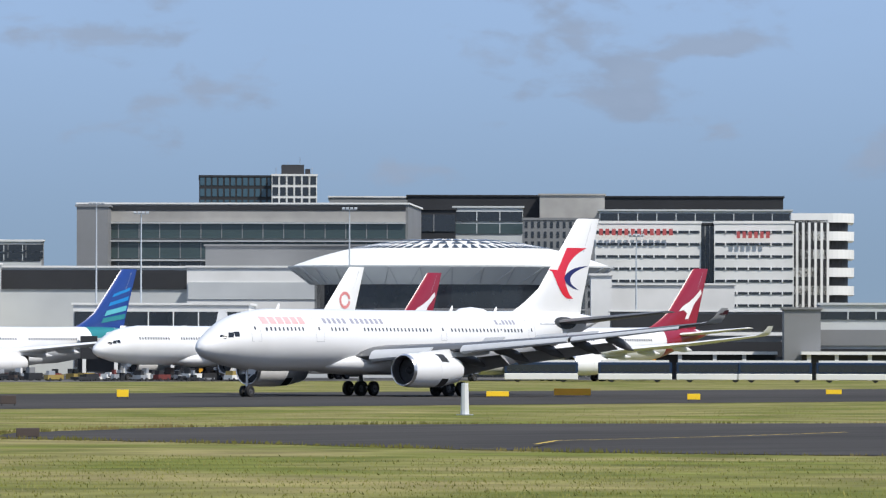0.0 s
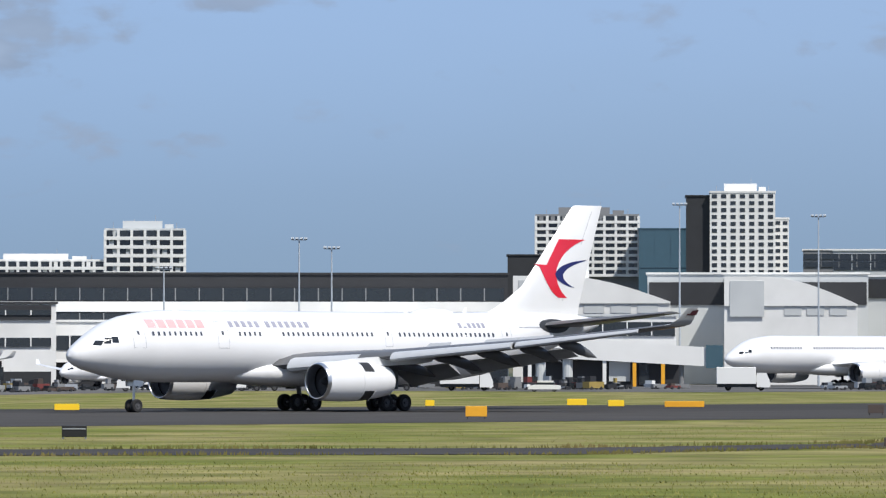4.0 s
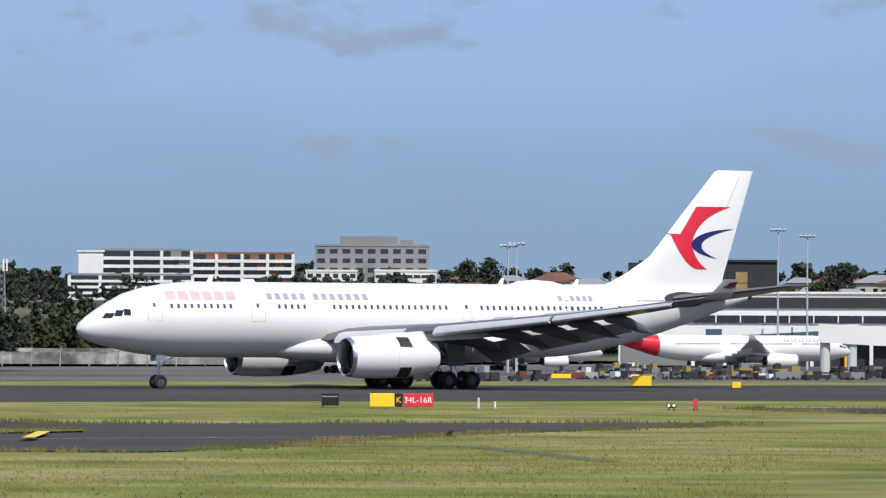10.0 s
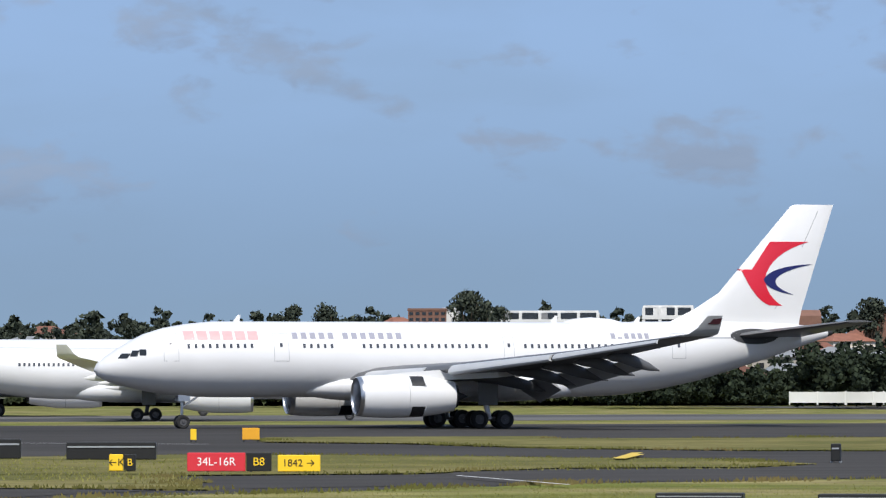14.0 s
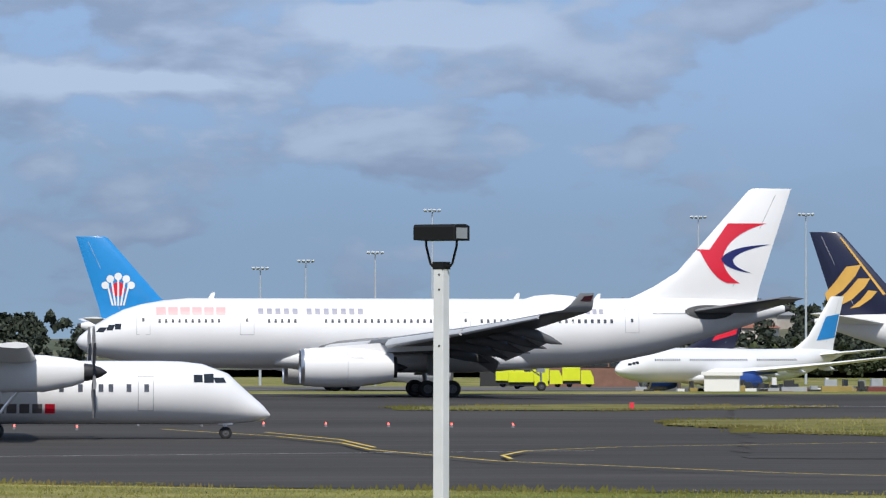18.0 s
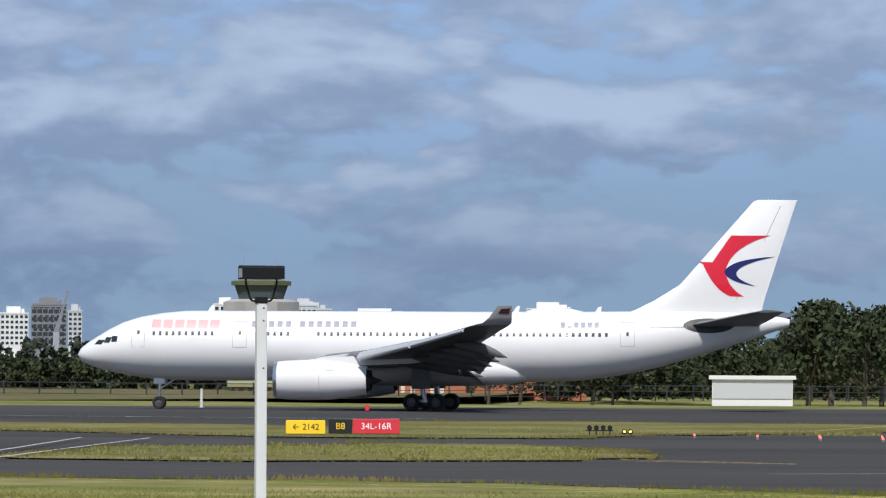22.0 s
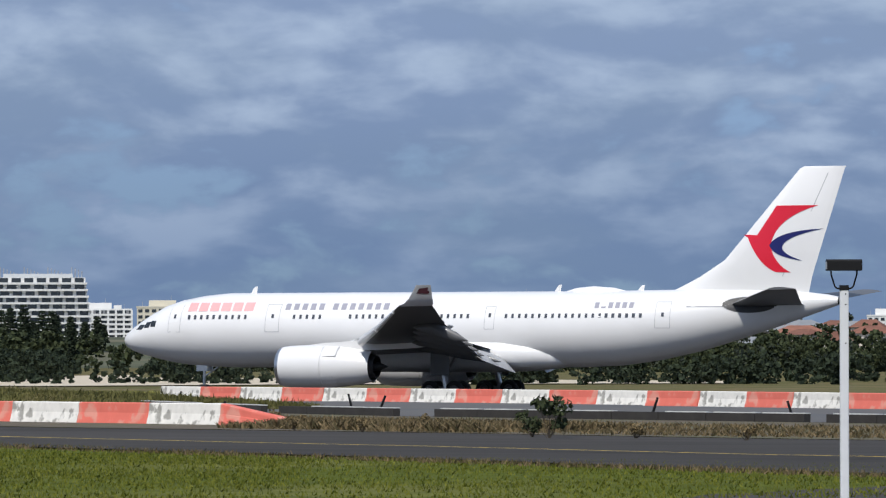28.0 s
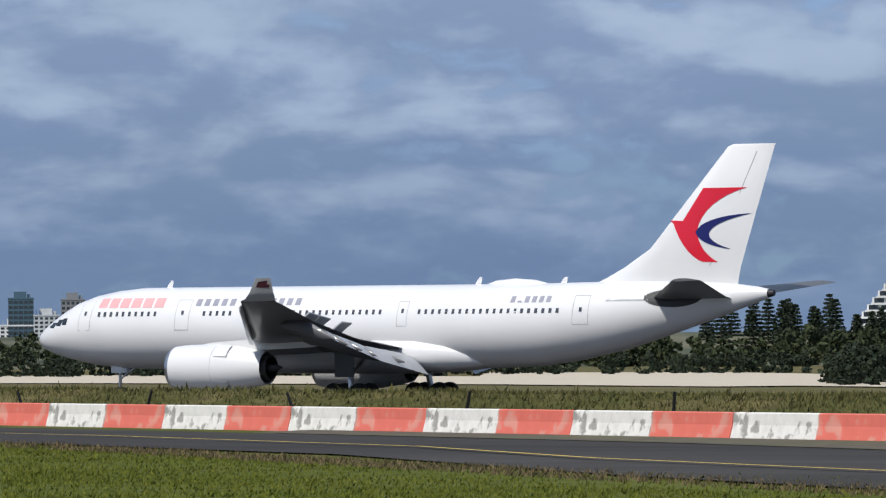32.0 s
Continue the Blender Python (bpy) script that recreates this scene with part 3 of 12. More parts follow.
def airliner(name, m, label, fin_mat=None, paint=None, detail=2, gear=True, flaps=True, winglet=True, group="", engine_paint=None, windows=True):
    """A twin-jet wide-body. detail 2 for the one that rolls past, 1 for parked ones."""
    paint = paint or PAINT_WHITE
    fin_mat = fin_mat or paint
    root = thing(name, m, label, "aircraft", group)
    n = 40 if detail == 2 else 22
    bm = bmesh.new()
    st = []
    for a, b in zip(FUSELAGE, FUSELAGE[1:]):
        k = 3 if detail == 2 and b[0] < 10 else (2 if b[0] < 9 or b[0] > 40 else 6)
        st += [a[0] + (b[0] - a[0]) * i / k for i in range(k)]
    st.append(FUSELAGE[-1][0])
    loft(bm, [hull_ring(s, n) for s in st])
    part("fuselage", bm, [paint], root, smooth=True)
    # belly fairing
    bm = bmesh.new()
    rings = []
    for s, w, lo, hi in ((14.6, 0.3, 2.9, 3.1), (16.0, 1.7, 2.45, 3.6), (18.2, 2.6, 2.15, 4.05), (21.0, 3.15, 1.98, 4.3), (29.0, 3.22, 1.95, 4.6), (32.0, 3.12, 1.98, 4.6), (34.3, 2.75, 2.08, 4.35), (35.9, 2.1, 2.25, 3.95), (37.0, 1.2, 2.5, 3.5), (37.4, 0.3, 2.8, 3.1)):
        zc, h = (lo + hi) / 2, (hi - lo) / 2
        rings.append([(s - 29, -w * math.copysign(abs(math.sin(a)) ** 0.7, math.sin(a)), zc + h * math.copysign(abs(math.cos(a)) ** 0.8, math.cos(a))) for a in (2 * math.pi * i / 20 for i in range(20))])
    loft(bm, rings)
    part("belly_fairing", bm, paint, root, smooth=True)
    for side in (-1, 1):
        bm = bmesh.new()
        loft(bm, [foil(s, c, l, z, t, side, 8) for l, s, c, z, t in WING])
        wing = part("wing", bm, [SHADE_GREY if detail == 2 else paint], root, smooth=True)
        if winglet:
            bm = bmesh.new()
            rings = []
            for l, s, c, z, cant in ((29.35, 35.4, 2.55, 6.7, 0.25), (29.75, 36.0, 2.2, 6.86, 0.5), (30.05, 36.5, 1.75, 7.25, 0.9), (30.45, 37.2, 1.1, 8.15, 1.0)):
                ring = []
                for x, y, zz in foil(s, c, 0, 0, 0.09, 1, 5):
                    ring.append((x, side * (l - zz * cant), z + zz * (1.05 - cant)))
                rings.append(ring)
            loft(bm, rings)
            part("winglet", bm, [material("winglet_pale_grey", (0.42, 0.43, 0.44), rough=0.4, vary=0.04) if detail == 2 else paint], wing, smooth=True)
            if detail == 2:
                bm = bmesh.new()
                for y in (30.12, 30.4):
                    k = side * (y if y < 30.2 else y + 0.02)
                    quad(bm, (37.25 - 29, k + side * 0.1, 7.55), (38.05 - 29, k + side * 0.1, 7.55), (38.2 - 29, k + side * 0.22, 7.98), (37.5 - 29, k + side * 0.22, 7.9))
                part("winglet_mark", bm, material("winglet_mark_red", (0.05, 0.012, 0.018), rough=0.4, vary=0.1), wing, "dark red mark on the winglet")
        if flaps:
            for la, lb, drop in ((3.1, 9.0, 0.62), (9.8, 19.6, 0.55)):
                bm = bmesh.new()
                rings = []
                for l in (la, (la + lb) / 2, lb):
                    s, c, z, t = wing_at(l)
                    fc = c * (0.20 if la < 5 else 0.24)
                    ring = []
                    for x, y, zz in foil(0, fc, 0, 0, 0.14, 1, 5):
                        dx, dz = x + 29, zz
                        ring.append((s - 29 + c * 1.01 + dx * math.cos(drop) + dz * math.sin(drop), side * l, z - 0.40 - dx * math.sin(drop) + dz * math.cos(drop)))
                    rings.append(ring)
                loft(bm, rings)
                part("flap", bm, FLAP_GREY, wing, smooth=True)
            for la, lb in ((8.2, 10.2), (13.2, 16.0), (16.1, 18.9)):  # lift dumpers raised after touchdown
                bm = bmesh.new()
                ends = []
                for l in (la, lb):
                    s, c, z, t = wing_at(l)
                    x0, z0 = s - 29 + 0.74 * c, z + 0.26 * t * c
                    n = 0.17 * c
                    x1, z1 = x0 + n * math.cos(0.62), z0 + n * math.sin(0.62)
                    ends.append([(x0, side * l, z0), (x1, side * l, z1), (x1 - 0.05, side * l, z1 + 0.07), (x0 - 0.05, side * l, z0 + 0.07)])
                loft(bm, ends)
                part("spoiler", bm, FLAP_GREY, wing)
        if detail == 2:  # leading-edge slats, drooped a little ahead of the wing
            for la, lb in ((3.6, 8.2), (10.6, 19.0), (19.3, 27.8)):
                bm = bmesh.new()
                rings = []
                for l in (la, lb):
                    s, c, z, t = wing_at(l)
                    rings.append([(s - 29 + u * c - 0.22, side * l, z + h * c - 0.20) for u, h in ((0.07, 0.062), (0.03, 0.05), (0.0, 0.012), (-0.005, -0.01), (0.01, -0.03), (0.05, -0.038), (0.03, 0.0))])
                loft(bm, rings)
                part("slat", bm, material("slat_pale_metal", (0.56, 0.57, 0.58), rough=0.35, metal=0.2, vary=0.04), wing, smooth=True)
        for l in (6.4, 10.9, 14.3, 17.6, 20.6) if flaps else (7.0, 12.0, 17.0):
            s, c, z, t = wing_at(l)
            bm = bmesh.new()
            droop = 0.52 if flaps else 0.08
            rings = []
            for u, r in ((0.0, 0.05), (0.10, 0.26), (0.32, 0.42), (0.55, 0.46), (0.8, 0.32), (1.0, 0.04)):
                x = s - 29 + c * 0.52 + u * (c * 0.52 + (1.6 if flaps else 1.2))
                zz = z - 0.28 - 0.10 * u - droop * max(0, u - 0.35) * 2.6
                rings.append([(x, side * l + 0.62 * r * math.cos(a), zz + r * math.sin(a)) for a in (2 * math.pi * i / 10 for i in range(10))])
            loft(bm, rings)
            part("flap_fairing", bm, SHADE_GREY if detail == 2 else paint, wing, smooth=True)
        bm = bmesh.new()
        loft(bm, [foil(s, c, l, z, 0.10, side, 6) for l, s, c, z in ((0.6, 49.2, 6.1, 6.85), (1.6, 50.0, 5.4, 6.95), (9.7, 55.7, 2.1, 7.95))])
        part("tailplane", bm, SHADE_GREY if detail == 2 else paint, root, smooth=True)
    # fin with dorsal fillet
    bm = bmesh.new()
    loft(bm, [upright_foil(44.2, 11.2, 7.7, 0.045), upright_foil(45.5, 10.0, 8.25, 0.06), upright_foil(46.9, 8.75, 8.95, 0.075), upright_foil(48.9, 7.15, 10.2, 0.095), upright_foil(54.75, 3.45, 16.85, 0.10), upright_foil(55.1, 3.2, 17.0, 0.06)])
    fin = part("fin", bm, fin_mat, root, smooth=True)
    bm = bmesh.new()
    for yv in (-1, 1):
        quad(bm, *[(s - 29, yv * (fin_half(s, z) + 0.012), z) for s, z in ((53.4, 9.0), (53.46, 9.0), (56.97, 16.5), (56.92, 16.5))])
    part("rudder_seam", bm, SEAM, fin)
    if detail == 2:  # dark trim plate where the tailplane swings
        for side in (-1, 1):
            bm = bmesh.new()
            for k in range(24):
                u0, u1 = -1 + k / 12, -1 + (k + 1) / 12
                h = 0.72 * math.sqrt(max(0.01, 1 - ((u0 + u1) / 2) ** 2))
                decal(bm, 51.3 + 2.0 * u0, 51.3 + 2.0 * u1, 6.95 - h * 0.9, 6.95 + h * 0.75, side, 0.012, 4)
            part("trim_plate", bm, material("trim_plate_grey", (0.028, 0.029, 0.031), rough=0.5, vary=0.1), root, "dark tailplane trim plate")
    bm = bmesh.new()
    rod(bm, (57.6 - 29, 0, 7.16), (58.1 - 29, 0, 7.2), 0.3, 0.2, 14)
    part("auxiliary_exhaust", bm, DARK_METAL, root, "dark tail-cone exhaust", smooth=True)
    # cockpit panes: three a side
    for side in (-1, 1):
        for s0, s1, z0, z1, ln in ((1.52, 2.14, 5.20, 5.58, 0.9), (2.36, 2.86, 5.34, 5.80, 0.45), (3.02, 3.50, 5.42, 5.88, 0.1)):
            bm = bmesh.new()
            decal(bm, s0, s1, z0, z1, side, 0.015, 3, ln)
            part("cockpit_window", bm, COCKPIT_GLASS, root)
    if windows:
        rows = ((6.6, 10), (15.4, 5), (20.0, 19), (32.6, 21))
        if detail == 2:
            for side in (-1, 1):
                bm = bmesh.new()
                decal(bm, 19.9, 20.1, 5.98, 6.3, side, 0.014, 2)
                first = part("cabin_window", bm, CABIN_GLASS, root)
                for s, k in rows:
                    for i in range(k):
                        if (s, i) != (20.0, 0):
                            if s + i * 0.53 > 40.5:
                                bm = bmesh.new()
                                decal(bm, s + i * 0.53 - 0.13, s + i * 0.53 + 0.1, 5.98, 6.3, side, 0.014, 2)
                                part("cabin_window", bm, CABIN_GLASS, root)
                            else:
                                ss = s + i * 0.53
                                shared("cabin_window", first.data, root, pose(ss - 20.0, side * (hull_at(ss)[1] - 2.82), 0))
        else:
            for side in (-1, 1):
                bm = bmesh.new()
                for s, k in ((7.0, 12), (15.5, 28), (32.6, 20)):
                    for i in range(k):
                        decal(bm, s + i * 0.53 - 0.13, s + i * 0.53 + 0.13, 5.95, 6.3, side, 0.02, 1)
                part("cabin_windows", bm, CABIN_GLASS, root)
    if detail == 2:
        for side in (-1, 1):
            for s0, w, z0, z1 in ((4.75, 1.1, 5.0, 7.1), (13.05, 1.15, 5.0, 7.1), (30.9, 0.8, 5.15, 6.85), (44.3, 1.15, 5.2, 7.15)):
                bm = bmesh.new()
                for a, b, c, d in ((s0, s0 + 0.03, z0, z1), (s0 + w - 0.03, s0 + w, z0, z1), (s0, s0 + w, z1 - 0.03, z1), (s0, s0 + w, z0, z0 + 0.03)):
                    decal(bm, a, b, c, d, side, 0.011, 6)
                door = part("door", bm, SEAM, root, "door outline with a round-cornered seam")
                bm = bmesh.new()
                decal(bm, s0 + w / 2 - 0.1, s0 + w / 2 + 0.1, 6.05, 6.35, side, 0.013, 2)
                part("door_window", bm, CABIN_GLASS, door)
    for side in (-1, 1):
        rear = engine(root, side, 9.37, 17.4, 2.42, paint=engine_paint or paint, n=36 if detail == 2 else 18)
        root["rear_cowl_%d" % (0 if side < 0 else 1)] = rear.name
    if gear:
        r = 0.525
        bm = bmesh.new()
        rod(bm, (6.75 - 29, 0, 3.0), (6.7 - 29, 0, 0.55), 0.13, 0.1)
        rod(bm, (6.7 - 29, -0.45, r), (6.7 - 29, 0.45, r), 0.07)
        rod(bm, (6.7 - 29, 0, 1.6), (8.4 - 29, 0, 2.7), 0.07)
        for a in (-1, 1):
            box(bm, 6.3 - 29, 7.2 - 29, a * 0.5 - 0.02, a * 0.5 + 0.02, 2.05, 2.7)
        ng = part("nose_gear", bm, BARE_METAL, root, "nose gear leg with brace and doors")
        for a in (-1, 1):
            wheel(ng, 6.7 - 29, a * 0.34, r, r, 0.38)
        for side in (-1, 1):
            bm = bmesh.new()
            rod(bm, (28.4 - 29, side * 4.9, 3.6), (28.9 - 29, side * 5.3, 0.75), 0.24, 0.2)
            rod(bm, (28.9 - 29, side * 5.3, 1.9), (28.8 - 29, side * 2.9, 3.3), 0.12)
            rod(bm, (28.9 - 29 - 1.0, side * 5.3, 0.82), (28.9 - 29 + 1.0, side * 5.3, 0.66), 0.16)
            for dx in (-0.99, 0.99):
                rod(bm, (28.9 - 29 + dx, side * 5.3 - 0.75, 0.685), (28.9 - 29 + dx, side * 5.3 + 0.75, 0.685), 0.1)
            mg = part("main_gear", bm, BARE_METAL if detail == 2 else DARK_METAL, root, "four-wheel bogie on a steel leg")
            bm = bmesh.new()
            box(bm, 27.9 - 29, 29.4 - 29, side * 5.85 - 0.03, side * 5.85 + 0.03, 1.75, 3.6)
            part("gear_door", bm, SHADE_GREY, mg, "grey main gear door")
            for dx in (-0.99, 0.99):
                for dy in (-0.7, 0.7):
                    wheel(mg, 28.9 - 29 + dx, side * 5.3 + dy, 0.685, 0.685, 0.5)
    return root


# ---- high-wing turboprop: local nose at +12.85 on x, wheels on z = 0 ----
DASH_HULL = [(0.0, 1.02, 0.04, 0.04), (0.3, 1.12, 0.34, 0.31), (1.0, 1.37, 0.64, 0.67), (1.8, 1.71, 0.95, 1.08), (2.9, 1.91, 1.17, 1.29), (3.8, 1.96, 1.28, 1.34), (4.8, 1.98, 1.345, 1.345), (17.0, 1.98, 1.345, 1.345), (19.0, 2.14, 1.24, 1.22), (21.0, 2.42, 1.02, 0.98), (23.0, 2.72, 0.72, 0.70), (24.6, 2.95, 0.45, 0.45), (25.5, 3.05, 0.15, 0.2)]


def dash_ring(s, n):
    zc, ry, rz = lerp_table(DASH_HULL, s)
    return [(12.85 - s, ry * math.sin(2 * math.pi * i / n), zc + rz * math.cos(2 * math.pi * i / n)) for i in range(n)]


def dash_patch(bm, s0, s1, z0, z1, steps=3, off=0.012, lean=0.0):
    rows = []
    for k in range(steps + 1):
        z = z0 + (z1 - z0) * k / steps
        row = []
        for s in (s0 + lean * (z - z0), s1 + lean * (z - z0)):
            zc, ry, rz = lerp_table(DASH_HULL, s)
            q = max(-0.99, min(0.99, (z - zc) / rz))
            row.append(bm.verts.new((12.85 - s, -(ry * math.sqrt(1 - q * q) + off), z)))
        rows.append(row)
    for a, b in zip(rows, rows[1:]):
        bm.faces.new((a[1], a[0], b[0], b[1]))


PROPELLERS = []


def turboprop(m):
    root = thing("turboprop_airliner", m, "white twin-propeller aircraft with a red tail taxiing", "aircraft")
    white, red = PAINT_WHITE, PAINT_RED
    st = []
    for a, b in zip(DASH_HULL, DASH_HULL[1:]):
        st += [a[0] + (b[0] - a[0]) * i / 3 for i in range(3)]
    cut = 20.1
    bm = bmesh.new()
    loft(bm, [dash_ring(s, 32) for s in st if s < cut] + [dash_ring(cut, 32)])
    part("fuselage", bm, white, root, smooth=True)
    bm = bmesh.new()
    loft(bm, [dash_ring(cut, 32)] + [dash_ring(s, 32) for s in st if s > cut] + [dash_ring(25.5, 32)])
    part("tail_cone", bm, red, root, "red painted rear fuselage", smooth=True)
    # fin, rudder, tailplane
    lines = ((20.4, 24.5, 2.75, 0.2), (21.4, 25.05, 4.62, 0.19), (23.1, 26.05, 7.05, 0.17), (23.6, 26.2, 7.7, 0.08))

    def fin_ring(a, b, z, t):
        w = b - a
        return [(12.85 - s, y, z) for s, y in ((a, 0), (a + w * 0.2, t), (a + w * 0.66, t * 0.8), (a + w * 0.66, -t * 0.8), (a + w * 0.2, -t))]

    def rudder_ring(a, b, z, t):
        w = b - a
        return [(12.85 - s, y, z) for s, y in ((a + w * 0.664, t * 0.8), (b, 0.015), (b, -0.015), (a + w * 0.664, -t * 0.8))]

    bm = bmesh.new()
    loft(bm, [fin_ring(*r) for r in lines])
    fin = part("fin", bm, red, root)
    bm = bmesh.new()
    loft(bm, [[(12.85 - s, y, z) for s, y in ((sf - 0.04, 0), (sf + 0.26, 0.16), (sf + 0.26, -0.16))] for sf, z in ((21.35, 4.6), (23.08, 7.05), (23.55, 7.68))])
    part("de_icing_boot", bm, DARK_METAL, fin, "black rubber leading edge")
    bm = bmesh.new()
    loft(bm, [rudder_ring(*r) for r in lines])
    part("rudder", bm, red, fin)
    # pale leaping shape across the fin
    bm = bmesh.new()
    pts = [(25.87, 6.42), (25.21, 5.87), (24.34, 5.43), (23.29, 5.1), (22.86, 4.73), (22.61, 4.94), (22.24, 4.79), (21.83, 4.48), (22.48, 4.25), (23.08, 3.98), (23.08, 3.71), (22.42, 3.39), (22.86, 3.29), (23.55, 3.21), (23.6, 3.98), (24.34, 4.75), (25.21, 5.43), (25.65, 5.87)]
    f = bm.faces.new([bm.verts.new((12.85 - s, -0.205, z)) for s, z in pts])
    bm.normal_update()
    bmesh.ops.triangulate(bm, faces=bm.faces[:], ngon_method="EAR_CLIP")
    part("tail_emblem", bm, white, fin, "white curved emblem shape")
    for side in (-1, 1):
        bm = bmesh.new()
        loft(bm, [[(12.85 - s, side * l, z) for s, z in ((sf, 7.66), (sf + c * 0.3, 7.66 + 0.09), (sf + c, 7.66), (sf + c * 0.3, 7.57))] for l, sf, c in ((0.0, 23.2, 2.3), (4.0, 23.75, 1.5))])
        part("tailplane", bm, white, root, smooth=True)
        bm = bmesh.new()
        rings = []
        for l, sf, c, z in ((0.0, 10.0, 3.0, 3.35), (4.4, 10.0, 2.95, 3.4), (13.6, 10.45, 1.7, 3.95)):
            rings.append([(12.85 - sf - u * c, side * l, z + h * c) for u, h in ((0, 0), (0.06, 0.06), (0.3, 0.1), (0.7, 0.05), (1, 0), (0.7, -0.03), (0.3, -0.06), (0.06, -0.04))])
        loft(bm, rings)
        part("wing", bm, white, root, smooth=True)
        bm = bmesh.new()
        rings = []
        for s, r, zc in ((8.0, 0.42, 2.85), (8.5, 0.58, 2.84), (9.6, 0.76, 2.8), (11.5, 0.8, 2.8), (13.0, 0.66, 2.82), (14.0, 0.4, 2.75), (14.5, 0.08, 2.62)):
            rings.append([(12.85 - s, side * 3.95 + 0.62 * r * math.sin(a), zc + r * math.cos(a)) for a in (2 * math.pi * i / 20 for i in range(20))])
        loft(bm, rings)
        nac = part("engine", bm, white, root, "white turboprop nacelle", smooth=True)
        bm = bmesh.new()
        lathe_x(bm, [(-0.42, 0.38), (-0.1, 0.34), (0.3, 0.2), (0.55, 0.02)], 0, 0, 16)
        prop = part("propeller", bm, DARK_METAL, nac, "black spinner and blades", smooth=True)
        prop.matrix_local = pose(12.85 - 7.6, side * 3.95, 2.85)
        PROPELLERS.append((prop, pose(12.85 - 7.6, side * 3.95, 2.85)))
        for i in range(6):
            a = math.pi * i / 3 + 0.16
            bm = bmesh.new()
            d = Vector((0, math.sin(a), math.cos(a)))
            w = Vector((0.07, 0.05 * math.cos(a), -0.05 * math.sin(a)))
            rings = []
            for r, k in ((0.25, 0.5), (0.8, 1.0), (1.5, 1.1), (1.95, 0.7)):
                p = d * r
                tdir = Vector((0.02, 0, 0))
                rings.append([p - w * k, p + tdir, p + w * k, p - tdir])
            loft(bm, rings)
            part("blade", bm, material("blade_grey", (0.16, 0.16, 0.165), rough=0.5, vary=0.1), prop)
        bm = bmesh.new()
        rod(bm, (12.85 - 11.5, side * 3.95, 2.4), (12.85 - 11.75, side * 3.95, 0.45), 0.11)
        rod(bm, (12.85 - 10.6, side * 3.95, 2.3), (12.85 - 11.7, side * 3.95, 0.9), 0.07)
        mg = part("main_gear", bm, BARE_METAL, root)
        for dy in (-0.28, 0.28):
            wheel(mg, 12.85 - 11.75, side * 3.95 + dy, 0.4, 0.4, 0.27)
        for s0, s1, z0, z1, ln in ((1.9, 2.36, 2.40, 2.62, 0.5), (2.44, 2.86, 2.40, 2.78, 0.0), (2.92, 3.3, 2.42, 2.74, 0.0)):
            if side < 0:
                bm = bmesh.new()
                dash_patch(bm, s0, s1, z0, z1, 3, 0.014, ln)
                part("cockpit_window", bm, COCKPIT_GLASS, root)
    bm = bmesh.new()
    rod(bm, (12.85 - 1.9, 0, 1.0), (12.85 - 1.9, 0, 0.3), 0.08)
    box(bm, 12.85 - 2.2, 12.85 - 1.6, -0.25, 0.25, 0.62, 0.8)
    ng = part("nose_gear", bm, BARE_METAL, root)
    for dy in (-0.17, 0.17):
        wheel(ng, 12.85 - 1.9, dy, 0.27, 0.27, 0.16)
    bm = bmesh.new()
    dash_patch(bm, 7.13, 7.33, 2.01, 2.34, 3, 0.014)
    first = part("cabin_window", bm, CABIN_GLASS, root)
    for s in (5.3, 6.05, 6.81, 8.1, 8.9, 9.7, 10.5, 11.3, 12.2, 13.1, 14.1, 15.15):
        shared("cabin_window", first.data, root, pose(7.23 - s, 0, 0))
    for s0, w in ((5.0, 0.67), (15.8, 0.7)):
        bm = bmesh.new()
        for a, b, c, d in ((s0, s0 + 0.03, 1.2, 2.7), (s0 + w - 0.03, s0 + w, 1.2, 2.7), (s0, s0 + w, 2.67, 2.7), (s0, s0 + w, 1.2, 1.23)):
            dash_patch(bm, a, b, c, d, 5, 0.011)
        part("door", bm, SEAM, root, "cabin door outline")
    ink = material("livery_ink", (0.13, 0.115, 0.12), rough=0.5, vary=0.1)
    for i in range(10):  # lettering reduced to plain dark bars
        bm = bmesh.new()
        s = 14.45 - i * 0.54
        dash_patch(bm, s - 0.42, s, 1.1, 1.5, 2, 0.012)
        part("title_bar", bm, red if i == 9 else ink, root)
    for i in range(6):
        bm = bmesh.new()
        dash_patch(bm, 19.2 - i * 0.25 - 0.06, 19.2 - i * 0.25, 2.05, 2.36, 1, 0.012)
        part("registration_bar", bm, SEAM, root)
    return root


# ---- ground ----
GRASS = material("airfield_grass", (0.128, 0.142, 0.029), rough=0.95, vary=0.42, scale=0.22, bump=0.12, bump_scale=2.0, second=(0.235, 0.202, 0.084), second_scale=0.075, second_at=(0.40, 0.64), spec=0.1)
ASPHALT = material("runway_asphalt", (0.063, 0.059, 0.055), rough=0.9, vary=0.22, scale=0.3, bump=0.01, bump_scale=12, second=(0.039, 0.037, 0.035), second_scale=0.02, second_at=(0.4, 0.7), spec=0.06, stretch=(0.25, 1, 1))

